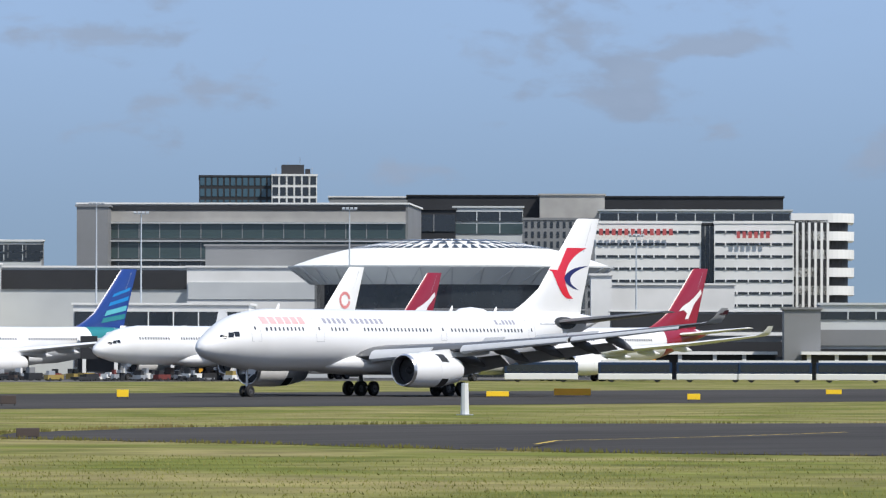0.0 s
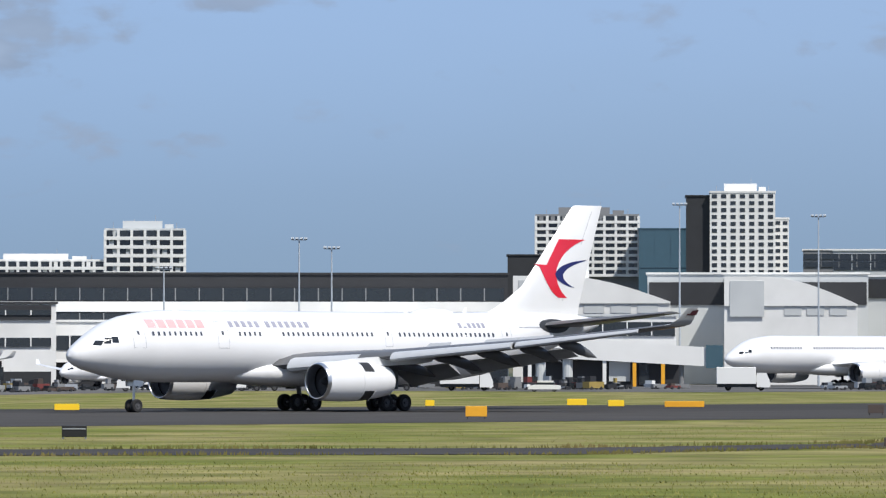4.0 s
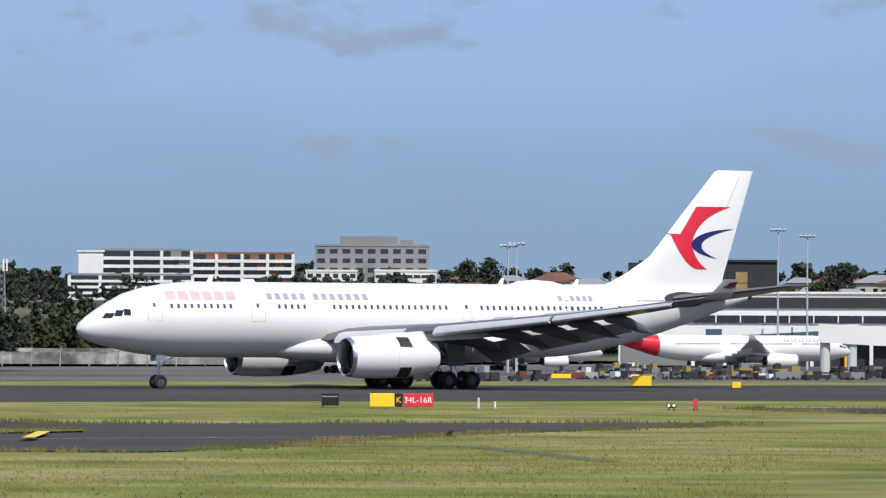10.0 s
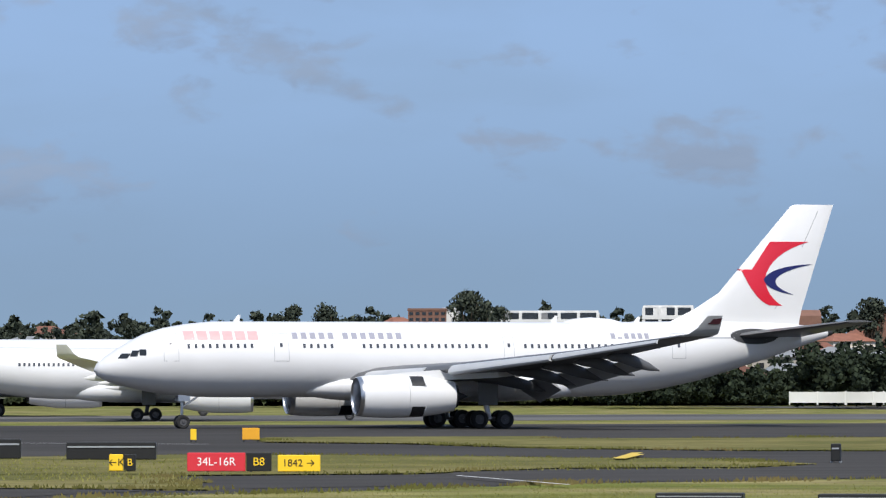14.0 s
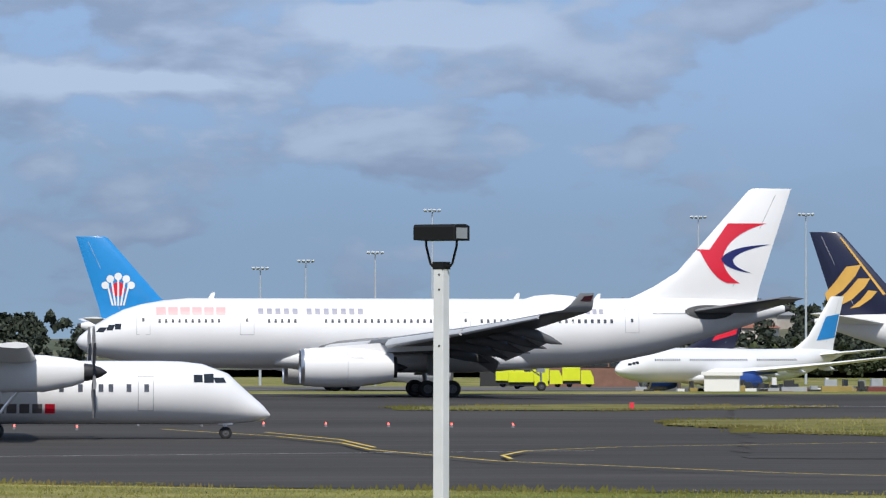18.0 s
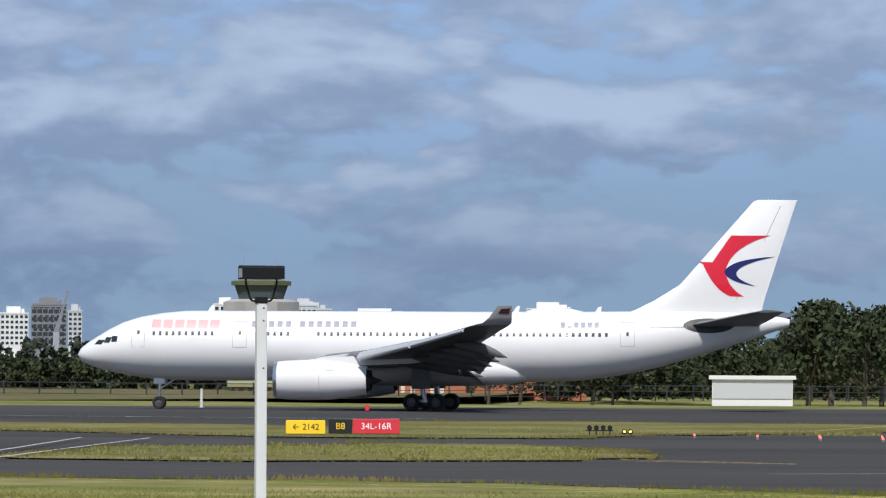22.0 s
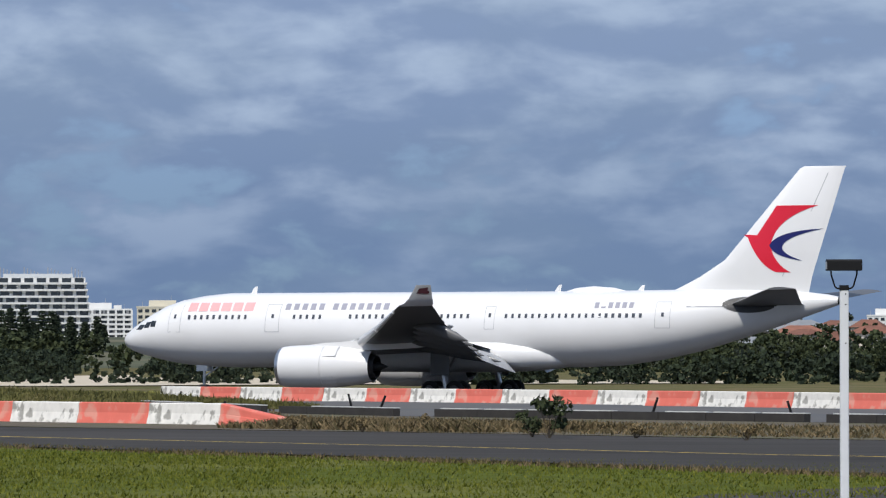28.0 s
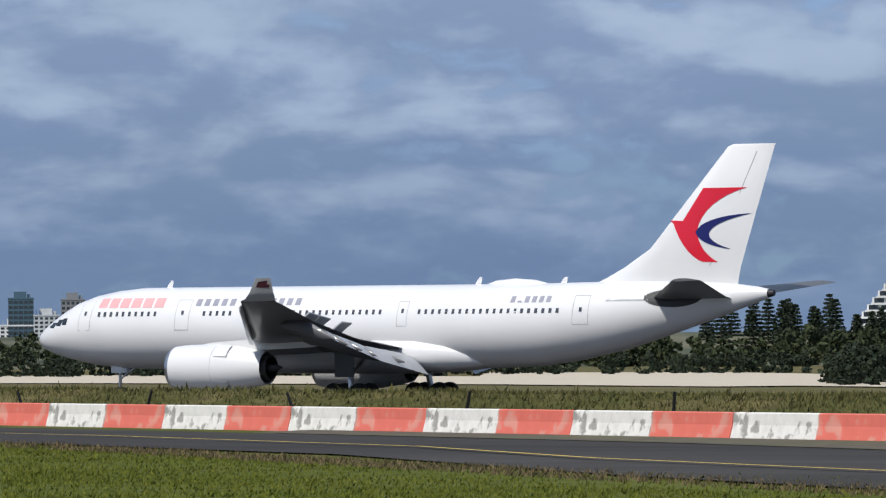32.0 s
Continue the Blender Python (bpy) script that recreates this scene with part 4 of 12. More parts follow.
ISLAND_GRASS = material("island_grass", (0.112, 0.108, 0.032), rough=0.95, vary=0.35, scale=0.6, bump=0.1, bump_scale=2.0, second=(0.19, 0.165, 0.06), second_scale=0.07, second_at=(0.42, 0.66), spec=0.1)
VERGE_OLIVE = material("olive_verge", (0.10, 0.095, 0.035), rough=0.95, vary=0.35, scale=0.6, bump=0.1, bump_scale=2.0, second=(0.15, 0.12, 0.06), second_scale=0.06, second_at=(0.42, 0.66), spec=0.1)
GRASS_GREEN = material("lush_verge_grass", (0.074, 0.09, 0.010), rough=0.95, vary=0.35, scale=0.6, bump=0.1, bump_scale=2.0, second=(0.112, 0.117, 0.027), second_scale=0.06, second_at=(0.45, 0.7), spec=0.1)


PAVED, LAWNS = [], []


def inside(poly, x, y):
    hit = False
    for (x0, y0), (x1, y1) in zip(poly, poly[1:] + poly[:1]):
        if (y0 > y) != (y1 > y) and x < x0 + (x1 - x0) * (y - y0) / (y1 - y0):
            hit = not hit
    return hit


def ragged(pts, amount, step=2.2):
    """The outline with its edges worn uneven by overgrowing turf."""
    rng = random.Random(int(abs(pts[0][0] * 31 + pts[0][1] * 17)))
    out = []
    for (x0, y0), (x1, y1) in zip(pts, pts[1:] + pts[:1]):
        far = math.hypot(x1 - x0, y1 - y0)
        n = max(1, int(far / step))
        nx, ny = (y0 - y1) / far, (x1 - x0) / far
        for i in range(n):
            u = (i + (rng.random() * 0.5 if i else 0)) / n
            d = amount * rng.uniform(-1, 1) * (1.0 if i else 0.2) * rng.random()
            out.append((x0 + (x1 - x0) * u + nx * d, y0 + (y1 - y0) * u + ny * d))
    return out


def sheet(name, pts, z, mat, label, category, kind="structure"):
    if name in ("taxiway", "taxi_apron", "grass_island"):
        pts = ragged(pts, 0.9)
    if mat is ASPHALT:
        PAVED.append(pts)
    elif name == "grass_island":
        LAWNS.append(pts)
    bm = bmesh.new()
    f = bm.faces.new([bm.verts.new((x, y, z)) for x, y in pts])
    bm.normal_update()
    if f.normal.z < 0:
        f.normal_flip()
    bm.normal_update()
    bmesh.ops.triangulate(bm, faces=bm.faces[:], ngon_method="EAR_CLIP")
    ob = part(name, bm, mat)
    return tagged(ob, label, category, kind=kind)


sheet("runway", [(-1400, 335), (1600, 335), (1600, 440), (-1400, 440)], 0.02, ASPHALT, "worn dark asphalt runway", "runway")


# ---- the airliner that rolls past ----
jet = airliner("airliner", pose(495, 410, 0), "white airliner with red and blue tail emblem rolling out")
TITLE_RED = material("title_red", (0.77, 0.40, 0.40), rough=0.4, vary=0.05)
TITLE_BLUE = material("title_blue", (0.31, 0.31, 0.365), rough=0.4, vary=0.05)


def emblem_curve(p0, p1, p2, k=8):
    return [tuple((1 - u) ** 2 * a + 2 * u * (1 - u) * b + u * u * c for a, b, c in zip(p0, p1, p2)) for u in (i / k for i in range(k + 1))]


EMBLEM_RED = [(53.0, 14.15), (56.2, 14.15)] + emblem_curve((56.2, 14.15), (53.0, 13.3), (52.55, 11.3)) + emblem_curve((52.55, 11.3), (52.75, 9.9), (54.05, 9.25))[1:] + [(52.95, 9.28)] + emblem_curve((52.95, 9.28), (51.7, 9.7), (50.75, 11.85))[1:] + [(50.35, 12.05), (51.5, 12.0)]
EMBLEM_BLUE = emblem_curve((56.55, 12.45), (53.0, 12.3), (52.45, 11.25)) + emblem_curve((52.45, 11.25), (52.7, 10.4), (55.0, 10.1))[1:] + emblem_curve((55.0, 10.1), (53.3, 10.6), (53.45, 11.2))[1:] + emblem_curve((53.45, 11.2), (53.7, 11.9), (56.55, 12.45))[1:-1]


def dress_jet():
    # titles reduced to plain blocks in their colours
    for side in (-1, 1):
        for i in range(6):
            s = 6.35 + i * 0.96
            bm = bmesh.new()
            decal(bm, s, s + 0.78, 6.58, 7.24, side, 0.012, 3)
            part("title_block", bm, TITLE_RED, jet)
        s = 14.55
        for i in range(13):
            if i != 5:
                bm = bmesh.new()
                decal(bm, s, s + 0.42, 6.66, 7.14, side, 0.012, 3)
                part("title_bar", bm, TITLE_BLUE, jet)
            s += 0.69 if i != 5 else 0.45
        for i in range(6):
            bm = bmesh.new()
            decal(bm, 39.5 + i * 0.54, 39.5 + i * 0.54 + 0.34, 6.7, 7.12 - 0.3 * (i == 1), side, 0.012, 2)
            part("registration_bar", bm, TITLE_BLUE, jet)
        bm = bmesh.new()
        decal(bm, 46.6, 49.6, 6.72, 6.84, side, 0.012, 1)
        part("small_print_bar", bm, SEAM, jet)
    # tail emblem: a red curved wing form and a blue crescent, on both faces of the fin
    fin = next(o for o in jet.children if o.name.startswith("fin"))

    for name, shape, mat, dy in (("emblem_red", EMBLEM_RED, PAINT_RED, 0.02), ("emblem_blue", EMBLEM_BLUE, PAINT_BLUE, 0.03)):
        for side in (-1, 1):
            part(name, fin_patch(shape, side, dy), mat, fin)
    # aerials and the satellite hump along the spine
    bm = bmesh.new()
    loft(bm, [[(s - 29, w * math.cos(a), 7.92 + h * math.sin(a)) for a in (math.pi * i / 8 for i in range(9))] for s, w, h in ((36.4, 0.05, 0.05), (37.2, 0.5, 0.3), (38.6, 0.55, 0.42), (40.2, 0.4, 0.3), (41.2, 0.05, 0.05))])
    part("satellite_dome", bm, PAINT_WHITE, jet, smooth=True)
    for s, h in ((10.6, 0.5), (35.4, 0.5), (42.0, 0.45)):
        bm = bmesh.new()
        loft(bm, [[(s + dx + q * c - 29, w * t, z) for q, t in ((0, 0), (0.4, 1), (1, 0), (0.4, -1))] for z, dx, c, w in ((7.88, 0.0, 0.5, 0.04), (7.95 + h * 0.6, 0.22, 0.36, 0.03), (7.95 + h, 0.4, 0.2, 0.012))])
        part("blade_aerial", bm, PAINT_WHITE, jet)


dress_jet()
REVERSER_DOORS = []


def reverser_doors():
    """Four pivoting doors round each nacelle, hinged at the rear; dark wells beneath."""
    engines = [o for o in jet.children if o.name.startswith("engine")]
    for eng, side in zip(engines, (-1, 1)):
        y, z, r = side * 9.37, 2.42, 1.55
        for a0 in (40, 140, 220, 320):
            a = radians(a0)
            x0, x1 = 21.3 - 29, 22.35 - 29
            half = radians(21)

            def arc(rad, x):
                return [(x, y + rad * math.sin(a + half * k / 4), z + rad * math.cos(a + half * k / 4)) for k in range(-4, 5)]

            bm = bmesh.new()
            loft(bm, [arc(r + 0.012, x0), arc(r + 0.006, x1 - 0.02)], cap=False, closed=False)
            part("reverser_well", bm, DARK_METAL, eng, "black open reverser well")
            # the door, in its own space about the hinge
            hinge = Vector((x1, y + r * math.sin(a), z + r * math.cos(a)))
            bm = bmesh.new()
            outer = [[Vector(p) - hinge for p in arc(r + 0.045, xx)] for xx in (x0, x1)]
            inner = [[Vector(p) - hinge for p in arc(r + 0.02, xx)] for xx in (x0, x1)]
            loft(bm, outer, cap=False, closed=False)
            loft(bm, inner, cap=False, closed=False)
            door = part("reverser_door", bm, PAINT_WHITE, eng, "hinged thrust reverser door", smooth=True)
            door.matrix_local = Matrix.Translation(hinge)
            axis = Vector((0, math.cos(a), -math.sin(a)))
            REVERSER_DOORS.append((door, hinge, axis))


reverser_doors()


# ---- the turboprop on the taxiway ----
dash = turboprop(pose(-45, 185, 0))


# ---- materials of the place behind ----
WHITE_WALL = material("white_render", (0.74, 0.74, 0.72), rough=0.8, vary=0.06, scale=0.12, second=(0.62, 0.62, 0.60), second_scale=0.05)
PALE_PANEL = material("pale_panel", (0.52, 0.54, 0.54), rough=0.6, vary=0.06, scale=0.1, second=(0.44, 0.46, 0.47), second_scale=0.04)
CREAM_WALL = material("cream_render", (0.62, 0.58, 0.47), rough=0.85, vary=0.06, scale=0.15)
GREY_WALL = material("grey_panel", (0.20, 0.205, 0.21), rough=0.7, vary=0.1, scale=0.1)
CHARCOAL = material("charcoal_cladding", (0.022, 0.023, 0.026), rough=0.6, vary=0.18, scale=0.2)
BROWN_CLAD = material("brown_perforated_cladding", (0.075, 0.055, 0.045), rough=0.6, vary=0.2, scale=0.3)
CONCRETE = material("raw_concrete", (0.36, 0.35, 0.33), rough=0.9, vary=0.12, scale=0.3, second=(0.27, 0.265, 0.25), second_scale=0.05)
APRON = material("apron_concrete", (0.125, 0.122, 0.118), rough=0.9, vary=0.12, scale=0.06, second=(0.075, 0.074, 0.072), second_scale=0.012, spec=0.05)
BRICK = material("orange_brick", (0.40, 0.15, 0.075), rough=0.9, vary=0.15, scale=0.8, per_object=0.05)
BRICK_DARK = material("brown_brick", (0.20, 0.105, 0.075), rough=0.9, vary=0.15, scale=0.8)
ROOF_TILE = material("terracotta_roof", (0.20, 0.085, 0.055), rough=0.9, vary=0.2, scale=0.7, per_object=0.35)
ROOF_GREY = material("grey_roof", (0.24, 0.25, 0.26), rough=0.7, vary=0.12, scale=0.3)
BRONZE_CLAD = material("bronze_perforated_cladding", (0.34, 0.22, 0.09), rough=0.55, vary=0.2, scale=0.4)
FENCE_BOARD = material("weathered_fence_panel", (0.30, 0.29, 0.28), rough=0.85, vary=0.35, scale=0.9, second=(0.14, 0.135, 0.13), second_scale=0.35, second_at=(0.46, 0.6), per_object=0.45)
NET_GREEN = material("green_netting", (0.06, 0.16, 0.10), rough=0.9, vary=0.25, scale=0.3)
FRINGE_BLADE = material("rough_grass_blades", (0.105, 0.105, 0.03), rough=0.95, vary=0.4, scale=0.25, spec=0.1, second=(0.16, 0.13, 0.055), second_scale=0.08)
ROOF_OLIVE = material("olive_roof", (0.27, 0.26, 0.13), rough=0.7, vary=0.12, scale=0.3)
HOUSE_WALL = material("house_wall", (0.55, 0.50, 0.44), rough=0.85, vary=0.1, scale=0.5, per_object=0.35)
DARK_GLASS = glass("dark_facade_glass", (0.022, 0.026, 0.03), 0.12)
BLUE_GLASS = glass("blue_facade_glass", (0.05, 0.10, 0.13), 0.1)
GREEN_GLASS = glass("green_facade_glass", (0.045, 0.07, 0.07), 0.14)
STEEL = material("galvanised_steel", (0.42, 0.44, 0.46), rough=0.5, metal=0.5, vary=0.1, scale=2)
POST_PAINT = material("white_post_paint", (0.66, 0.67, 0.68), rough=0.5, vary=0.06, scale=3, bump=0.002, bump_scale=20)
BLACK_BOX = material("black_lamp_housing", (0.010, 0.010, 0.011), rough=0.7, vary=0.1, scale=3, spec=0.2)
SAND = material("beach_sand", (0.52, 0.45, 0.34), rough=0.95, vary=0.12, scale=0.5, bump=0.1, bump_scale=1.5)
SIGN_YELLOW = glow("yellow_sign_face", (0.85, 0.55, 0.02), 0.12)
SIGN_RED = glow("red_sign_face", (0.60, 0.03, 0.045), 0.12)
SIGN_BLACK = material("black_sign_face", (0.012, 0.012, 0.012), rough=0.5, vary=0.1)
SIGN_WHITE = glow("white_sign_letter", (0.8, 0.8, 0.8), 0.1)
TAXI_YELLOW = material("taxiway_yellow_paint", (0.62, 0.44, 0.06), rough=0.8, vary=0.2, scale=1.5)
LINE_WHITE = material("white_line_paint", (0.55, 0.55, 0.53), rough=0.8, vary=0.2, scale=1.0)
SIGN_ORANGE = material("orange_marker", (0.80, 0.38, 0.02), rough=0.6, vary=0.08)


def leaf_material(name, dark, light):
    m = bpy.data.materials.new(name)
    m.use_nodes = True
    nt = m.node_tree
    b = nt.nodes["Principled BSDF"]
    b.inputs["Roughness"].default_value = 0.8
    b.inputs["Specular IOR Level"].default_value = 0.15
    ramp = nt.nodes.new("ShaderNodeMix")
    ramp.data_type = "RGBA"
    ramp.inputs["A"].default_value, ramp.inputs["B"].default_value = (*dark, 1), (*light, 1)
    nt.links.new(nt.nodes.new("ShaderNodeNewGeometry").outputs["Random Per Island"], ramp.inputs["Factor"])
    nt.links.new(ramp.outputs["Result"], b.inputs["Base Color"])
    return m


LEAF = leaf_material("gum_leaves", (0.018, 0.026, 0.013), (0.062, 0.076, 0.034))
# distance haze is mixed into this grey-green leaf colour
LEAF_HAZE = leaf_material("haze_grey_gum_leaves", (0.022, 0.030, 0.024), (0.066, 0.078, 0.054))
LEAF_DARK = leaf_material("pine_needles", (0.013, 0.020, 0.013), (0.038, 0.052, 0.029))
DRY_LEAF = leaf_material("dry_scrub", (0.10, 0.075, 0.04), (0.24, 0.18, 0.09))
SCRUB_BLADE = leaf_material("mixed_verge_scrub", (0.045, 0.042, 0.018), (0.21, 0.155, 0.085))
GRASS_BLADE = leaf_material("grass_tufts", (0.165, 0.175, 0.038), (0.28, 0.26, 0.09))
GREEN_BLADE = leaf_material("lush_grass_blades", (0.058, 0.078, 0.008), (0.165, 0.17, 0.026))
MAST_GREY = material("mast_pale_grey", (0.40, 0.44, 0.48), rough=0.6, vary=0.08, scale=2)
BARK = material("bark", (0.09, 0.07, 0.05), rough=0.95, vary=0.25, scale=2, bump=0.03)


def facing(x, y, turn=0.0, z=0.0):
    """Pose at x, y whose -y side looks towards the camera's ground."""
    return pose(x, y, z, 0, 0, -math.degrees(math.atan2(x, y)) + turn)


def facade(name, label, category, x, y, turn, w, d, h, wall, floors, bays, style="punched", glassmat=None, slab=None, win=(0.62, 0.5), z=0.0, roof=0.0, roof_mat=None, group="", base=0.0, side_bays=0):
    """A block with its storeys: style punched (single windows), bands (a glass strip a storey), slabs (deep balconies)."""
    glassmat = glassmat or DARK_GLASS
    root = thing(name, facing(x, y, turn, z), label, category, group)
    bm = bmesh.new()
    box(bm, -w / 2, w / 2, 0, d, 0, h)
    box(bm, -w / 2 - 0.15, w / 2 + 0.15, -0.15, d + 0.15, h, h + 0.5)
    part("wall", bm, wall, root)
    fh = (h - base) / floors
    if style == "bands":
        bm = bmesh.new()
        box(bm, -w / 2 * 0.97, w / 2 * 0.97, -0.12, 0.1, fh * 0.22, fh * (0.22 + win[1]))
        first = None
        for i in range(floors):
            if first is None:
                first = part("window_band", bm, glassmat, root)
                first.location = (0, 0, base)
            else:
                shared("window_band", first.data, root, pose(0, 0, base + i * fh))
        mull = None
        for i in range(floors):
            if mull is None:
                bm = bmesh.new()
                for k in range(1, bays):
                    xx = -w / 2 + w * k / bays
                    box(bm, xx - 0.12, xx + 0.12, -0.2, 0.0, fh * 0.2, fh * (0.25 + win[1]))
                mull = part("mullions", bm, slab or wall, root)
                mull.location = (0, 0, base)
            else:
                shared("mullions", mull.data, root, pose(0, 0, base + i * fh))
    elif style == "punched":
        bw = w / bays
        bm = bmesh.new()
        box(bm, -bw * win[0] / 2, bw * win[0] / 2, -0.1, 0.1, fh * 0.25, fh * (0.25 + win[1]))
        first = None
        for i in range(floors):
            for k in range(bays):
                m = pose(-w / 2 + bw * (k + 0.5), 0, base + i * fh)
                if first is None:
                    first = part("window", bm, glassmat, root)
                    first.matrix_local = m
                else:
                    shared("window", first.data, root, m)
    else:
        bm = bmesh.new()
        box(bm, -w / 2 * 0.98, w / 2 * 0.98, -0.12, 0.1, fh * 0.12, fh * 0.95)
        first = part("glazing", bm, glassmat, root)
        first.location = (0, 0, base)
        bm = bmesh.new()
        box(bm, -w / 2 - 0.3, w / 2 + 0.3, -1.5, 0.0, -0.25, 0.12)
        box(bm, -w / 2 - 0.3, w / 2 + 0.3, -1.5, -1.4, 0.12, fh * 0.27)
        bal = part("balcony", bm, slab or wall, root)
        bal.location = (0, 0, base)
        bm = bmesh.new()
        box(bm, -0.35, 0.35, -1.42, 0, 0, fh)
        fins = part("party_wall", bm, slab or wall, root)
        fins.matrix_local = pose(-w / 2, 0, base)
        rng = random.Random(int(x + y))
        bw = w / bays
        bm = bmesh.new()
        box(bm, 0, bw * 0.36, -0.9, -0.75, fh * 0.12, fh * 0.95)
        screen = None
        for i in range(floors):
            for k in range(bays):
                if rng.random() < 0.55:
                    m = pose(-w / 2 + bw * (k + rng.choice((0.05, 0.3, 0.58))), 0, base + i * fh)
                    if screen is None:
                        screen = part("screen", bm, rng.choice((wall, GREY_WALL)), root)
                        screen.matrix_local = m
                    else:
                        shared("screen", screen.data, root, m)
        for i in range(floors):
            if i:
                shared("glazing", first.data, root, pose(0, 0, base + i * fh))
                shared("balcony", bal.data, root, pose(0, 0, base + i * fh))
            for k in range(bays + 1):
                if i or k:
                    shared("party_wall", fins.data, root, pose(-w / 2 + w * k / bays, 0, base + i * fh))
    if side_bays:
        bm = bmesh.new()
        box(bm, -0.1, 0.1, -d / side_bays * 0.3, d / side_bays * 0.3, fh * 0.25, fh * 0.75)
        first = None
        for sx in (-1, 1):
            for i in range(floors):
                for k in range(side_bays):
                    m = pose(sx * w / 2, d * (k + 0.5) / side_bays, base + i * fh)
                    if first is None:
                        first = part("side_window", bm, glassmat, root)
                        first.matrix_local = m
                    else:
                        shared("side_window", first.data, root, m)
    if roof:
        bm = bmesh.new()
        box(bm, -w * 0.28, w * 0.22, d * 0.3, d * 0.7, h + 0.5, h + 0.5 + roof)
        box(bm, w * 0.25, w * 0.36, d * 0.35, d * 0.6, h + 0.5, h + 0.5 + roof * 0.6)
        part("roof_plant", bm, roof_mat or wall, root)
        for k in range(4):
            xx = -w * 0.4 + w * 0.8 * k / 3
            bm = bmesh.new()
            rod(bm, (xx, d * 0.5, h + 0.5), (xx, d * 0.5, h + 0.5 + roof * (0.8 + 0.5 * ((k * 7) % 3))), 0.06, n=5)
            part("aerial", bm, STEEL, root)
    return root


def slab_block(name, label, category, x, y, turn, w, d, h, mat, z=0.0, bands=(), top=None, group=""):
    """A plain volume with bevelled coping and horizontal bands (z0, z1, material, proud)."""
    root = thing(name, facing(x, y, turn, z), label, category, group)
    bm = bmesh.new()
    box(bm, -w / 2, w / 2, 0, d, 0, h)
    part("wall", bm, mat, root)
    bm = bmesh.new()
    box(bm, -w / 2 - 0.3, w / 2 + 0.3, -0.3, d + 0.3, h, h + 0.35)
    part("roof", bm, top or mat, root)
    for z0, z1, m2, proud in bands:
        bm = bmesh.new()
        box(bm, -w / 2 * 0.985, w / 2 * 0.985, -proud, 0.05, z0, z1)
        part("window_band" if m2 in (DARK_GLASS, BLUE_GLASS, GREEN_GLASS) else "fascia", bm, m2, root)
        if m2 in (DARK_GLASS, BLUE_GLASS, GREEN_GLASS):
            bm = bmesh.new()
            n = max(3, int(w / 4))
            for k in range(1, n):
                xx = -w / 2 + w * k / n
                box(bm, xx - 0.1, xx + 0.1, -proud - 0.08, 0, z0, z1)
            part("mullions", bm, GREY_WALL if mat is CHARCOAL else mat, root)
    return root


def light_mast(x, y, h, heads=3):
    root = thing("light_mast", facing(x, y), "tall grey apron floodlight mast", "light mast", "apron light masts")
    bm = bmesh.new()
    rod(bm, (0, 0, -1.6), (0, 0, h), 0.22, 0.1, 8)
    part("pole", bm, MAST_GREY, root, smooth=True)
    bm = bmesh.new()
    box(bm, -1.1, 1.1, -0.06, 0.06, h, h + 0.12)
    box(bm, -0.06, 0.06, -0.7, 0.7, h, h + 0.12)
    part("crossarm", bm, MAST_GREY, root)
    bm = bmesh.new()
    box(bm, -0.24, 0.24, -0.4, 0.2, -0.1, 0.12)
    first = part("floodlight", bm, MAST_GREY, root)
    first.matrix_local = pose(-1.05, -0.1, h + 0.24, -18)
    for k in range(1, heads + 1):
        shared("floodlight", first.data, root, pose(-1.05 + 2.1 * k / heads, -0.1, h + 0.24, -18))
    return root


def leaves(centres, radii, per, size, rng, flat=0.8):
    """Vertices and faces of leaf clumps: quads strewn over blobs."""
    c = np.repeat(np.array(centres), per, axis=0)
    r = np.repeat(np.array(radii), per, axis=0)
    n = len(c)
    u = rng.normal(size=(n, 3))
    u /= np.linalg.norm(u, axis=1)[:, None]
    rad = rng.uniform(0.55, 1.08, (n, 1))
    p = c + u * rad * r[:, None] * np.array([1, 1, flat])
    a = rng.normal(size=(n, 3))
    a /= np.linalg.norm(a, axis=1)[:, None]
    b = np.cross(a, u + 0.3 * rng.normal(size=(n, 3)))
    b /= np.linalg.norm(b, axis=1)[:, None] + 1e-6
    s = size * rng.uniform(0.6, 1.3, (n, 1))
    v = np.stack([p - a * s, p + b * s * 0.7, p + a * s, p - b * s * 0.7], 1).reshape(-1, 3)
    return v, np.arange(4 * n).reshape(-1, 4)


def leaf_object(name, v, f, mat, parent=None):
    me = bpy.data.meshes.new(name)
    me.from_pydata(v.tolist(), [], f.tolist())
    me.materials.append(mat)
    ob = new(name, me)
    if parent is not None:
        ob.parent = parent
    return ob


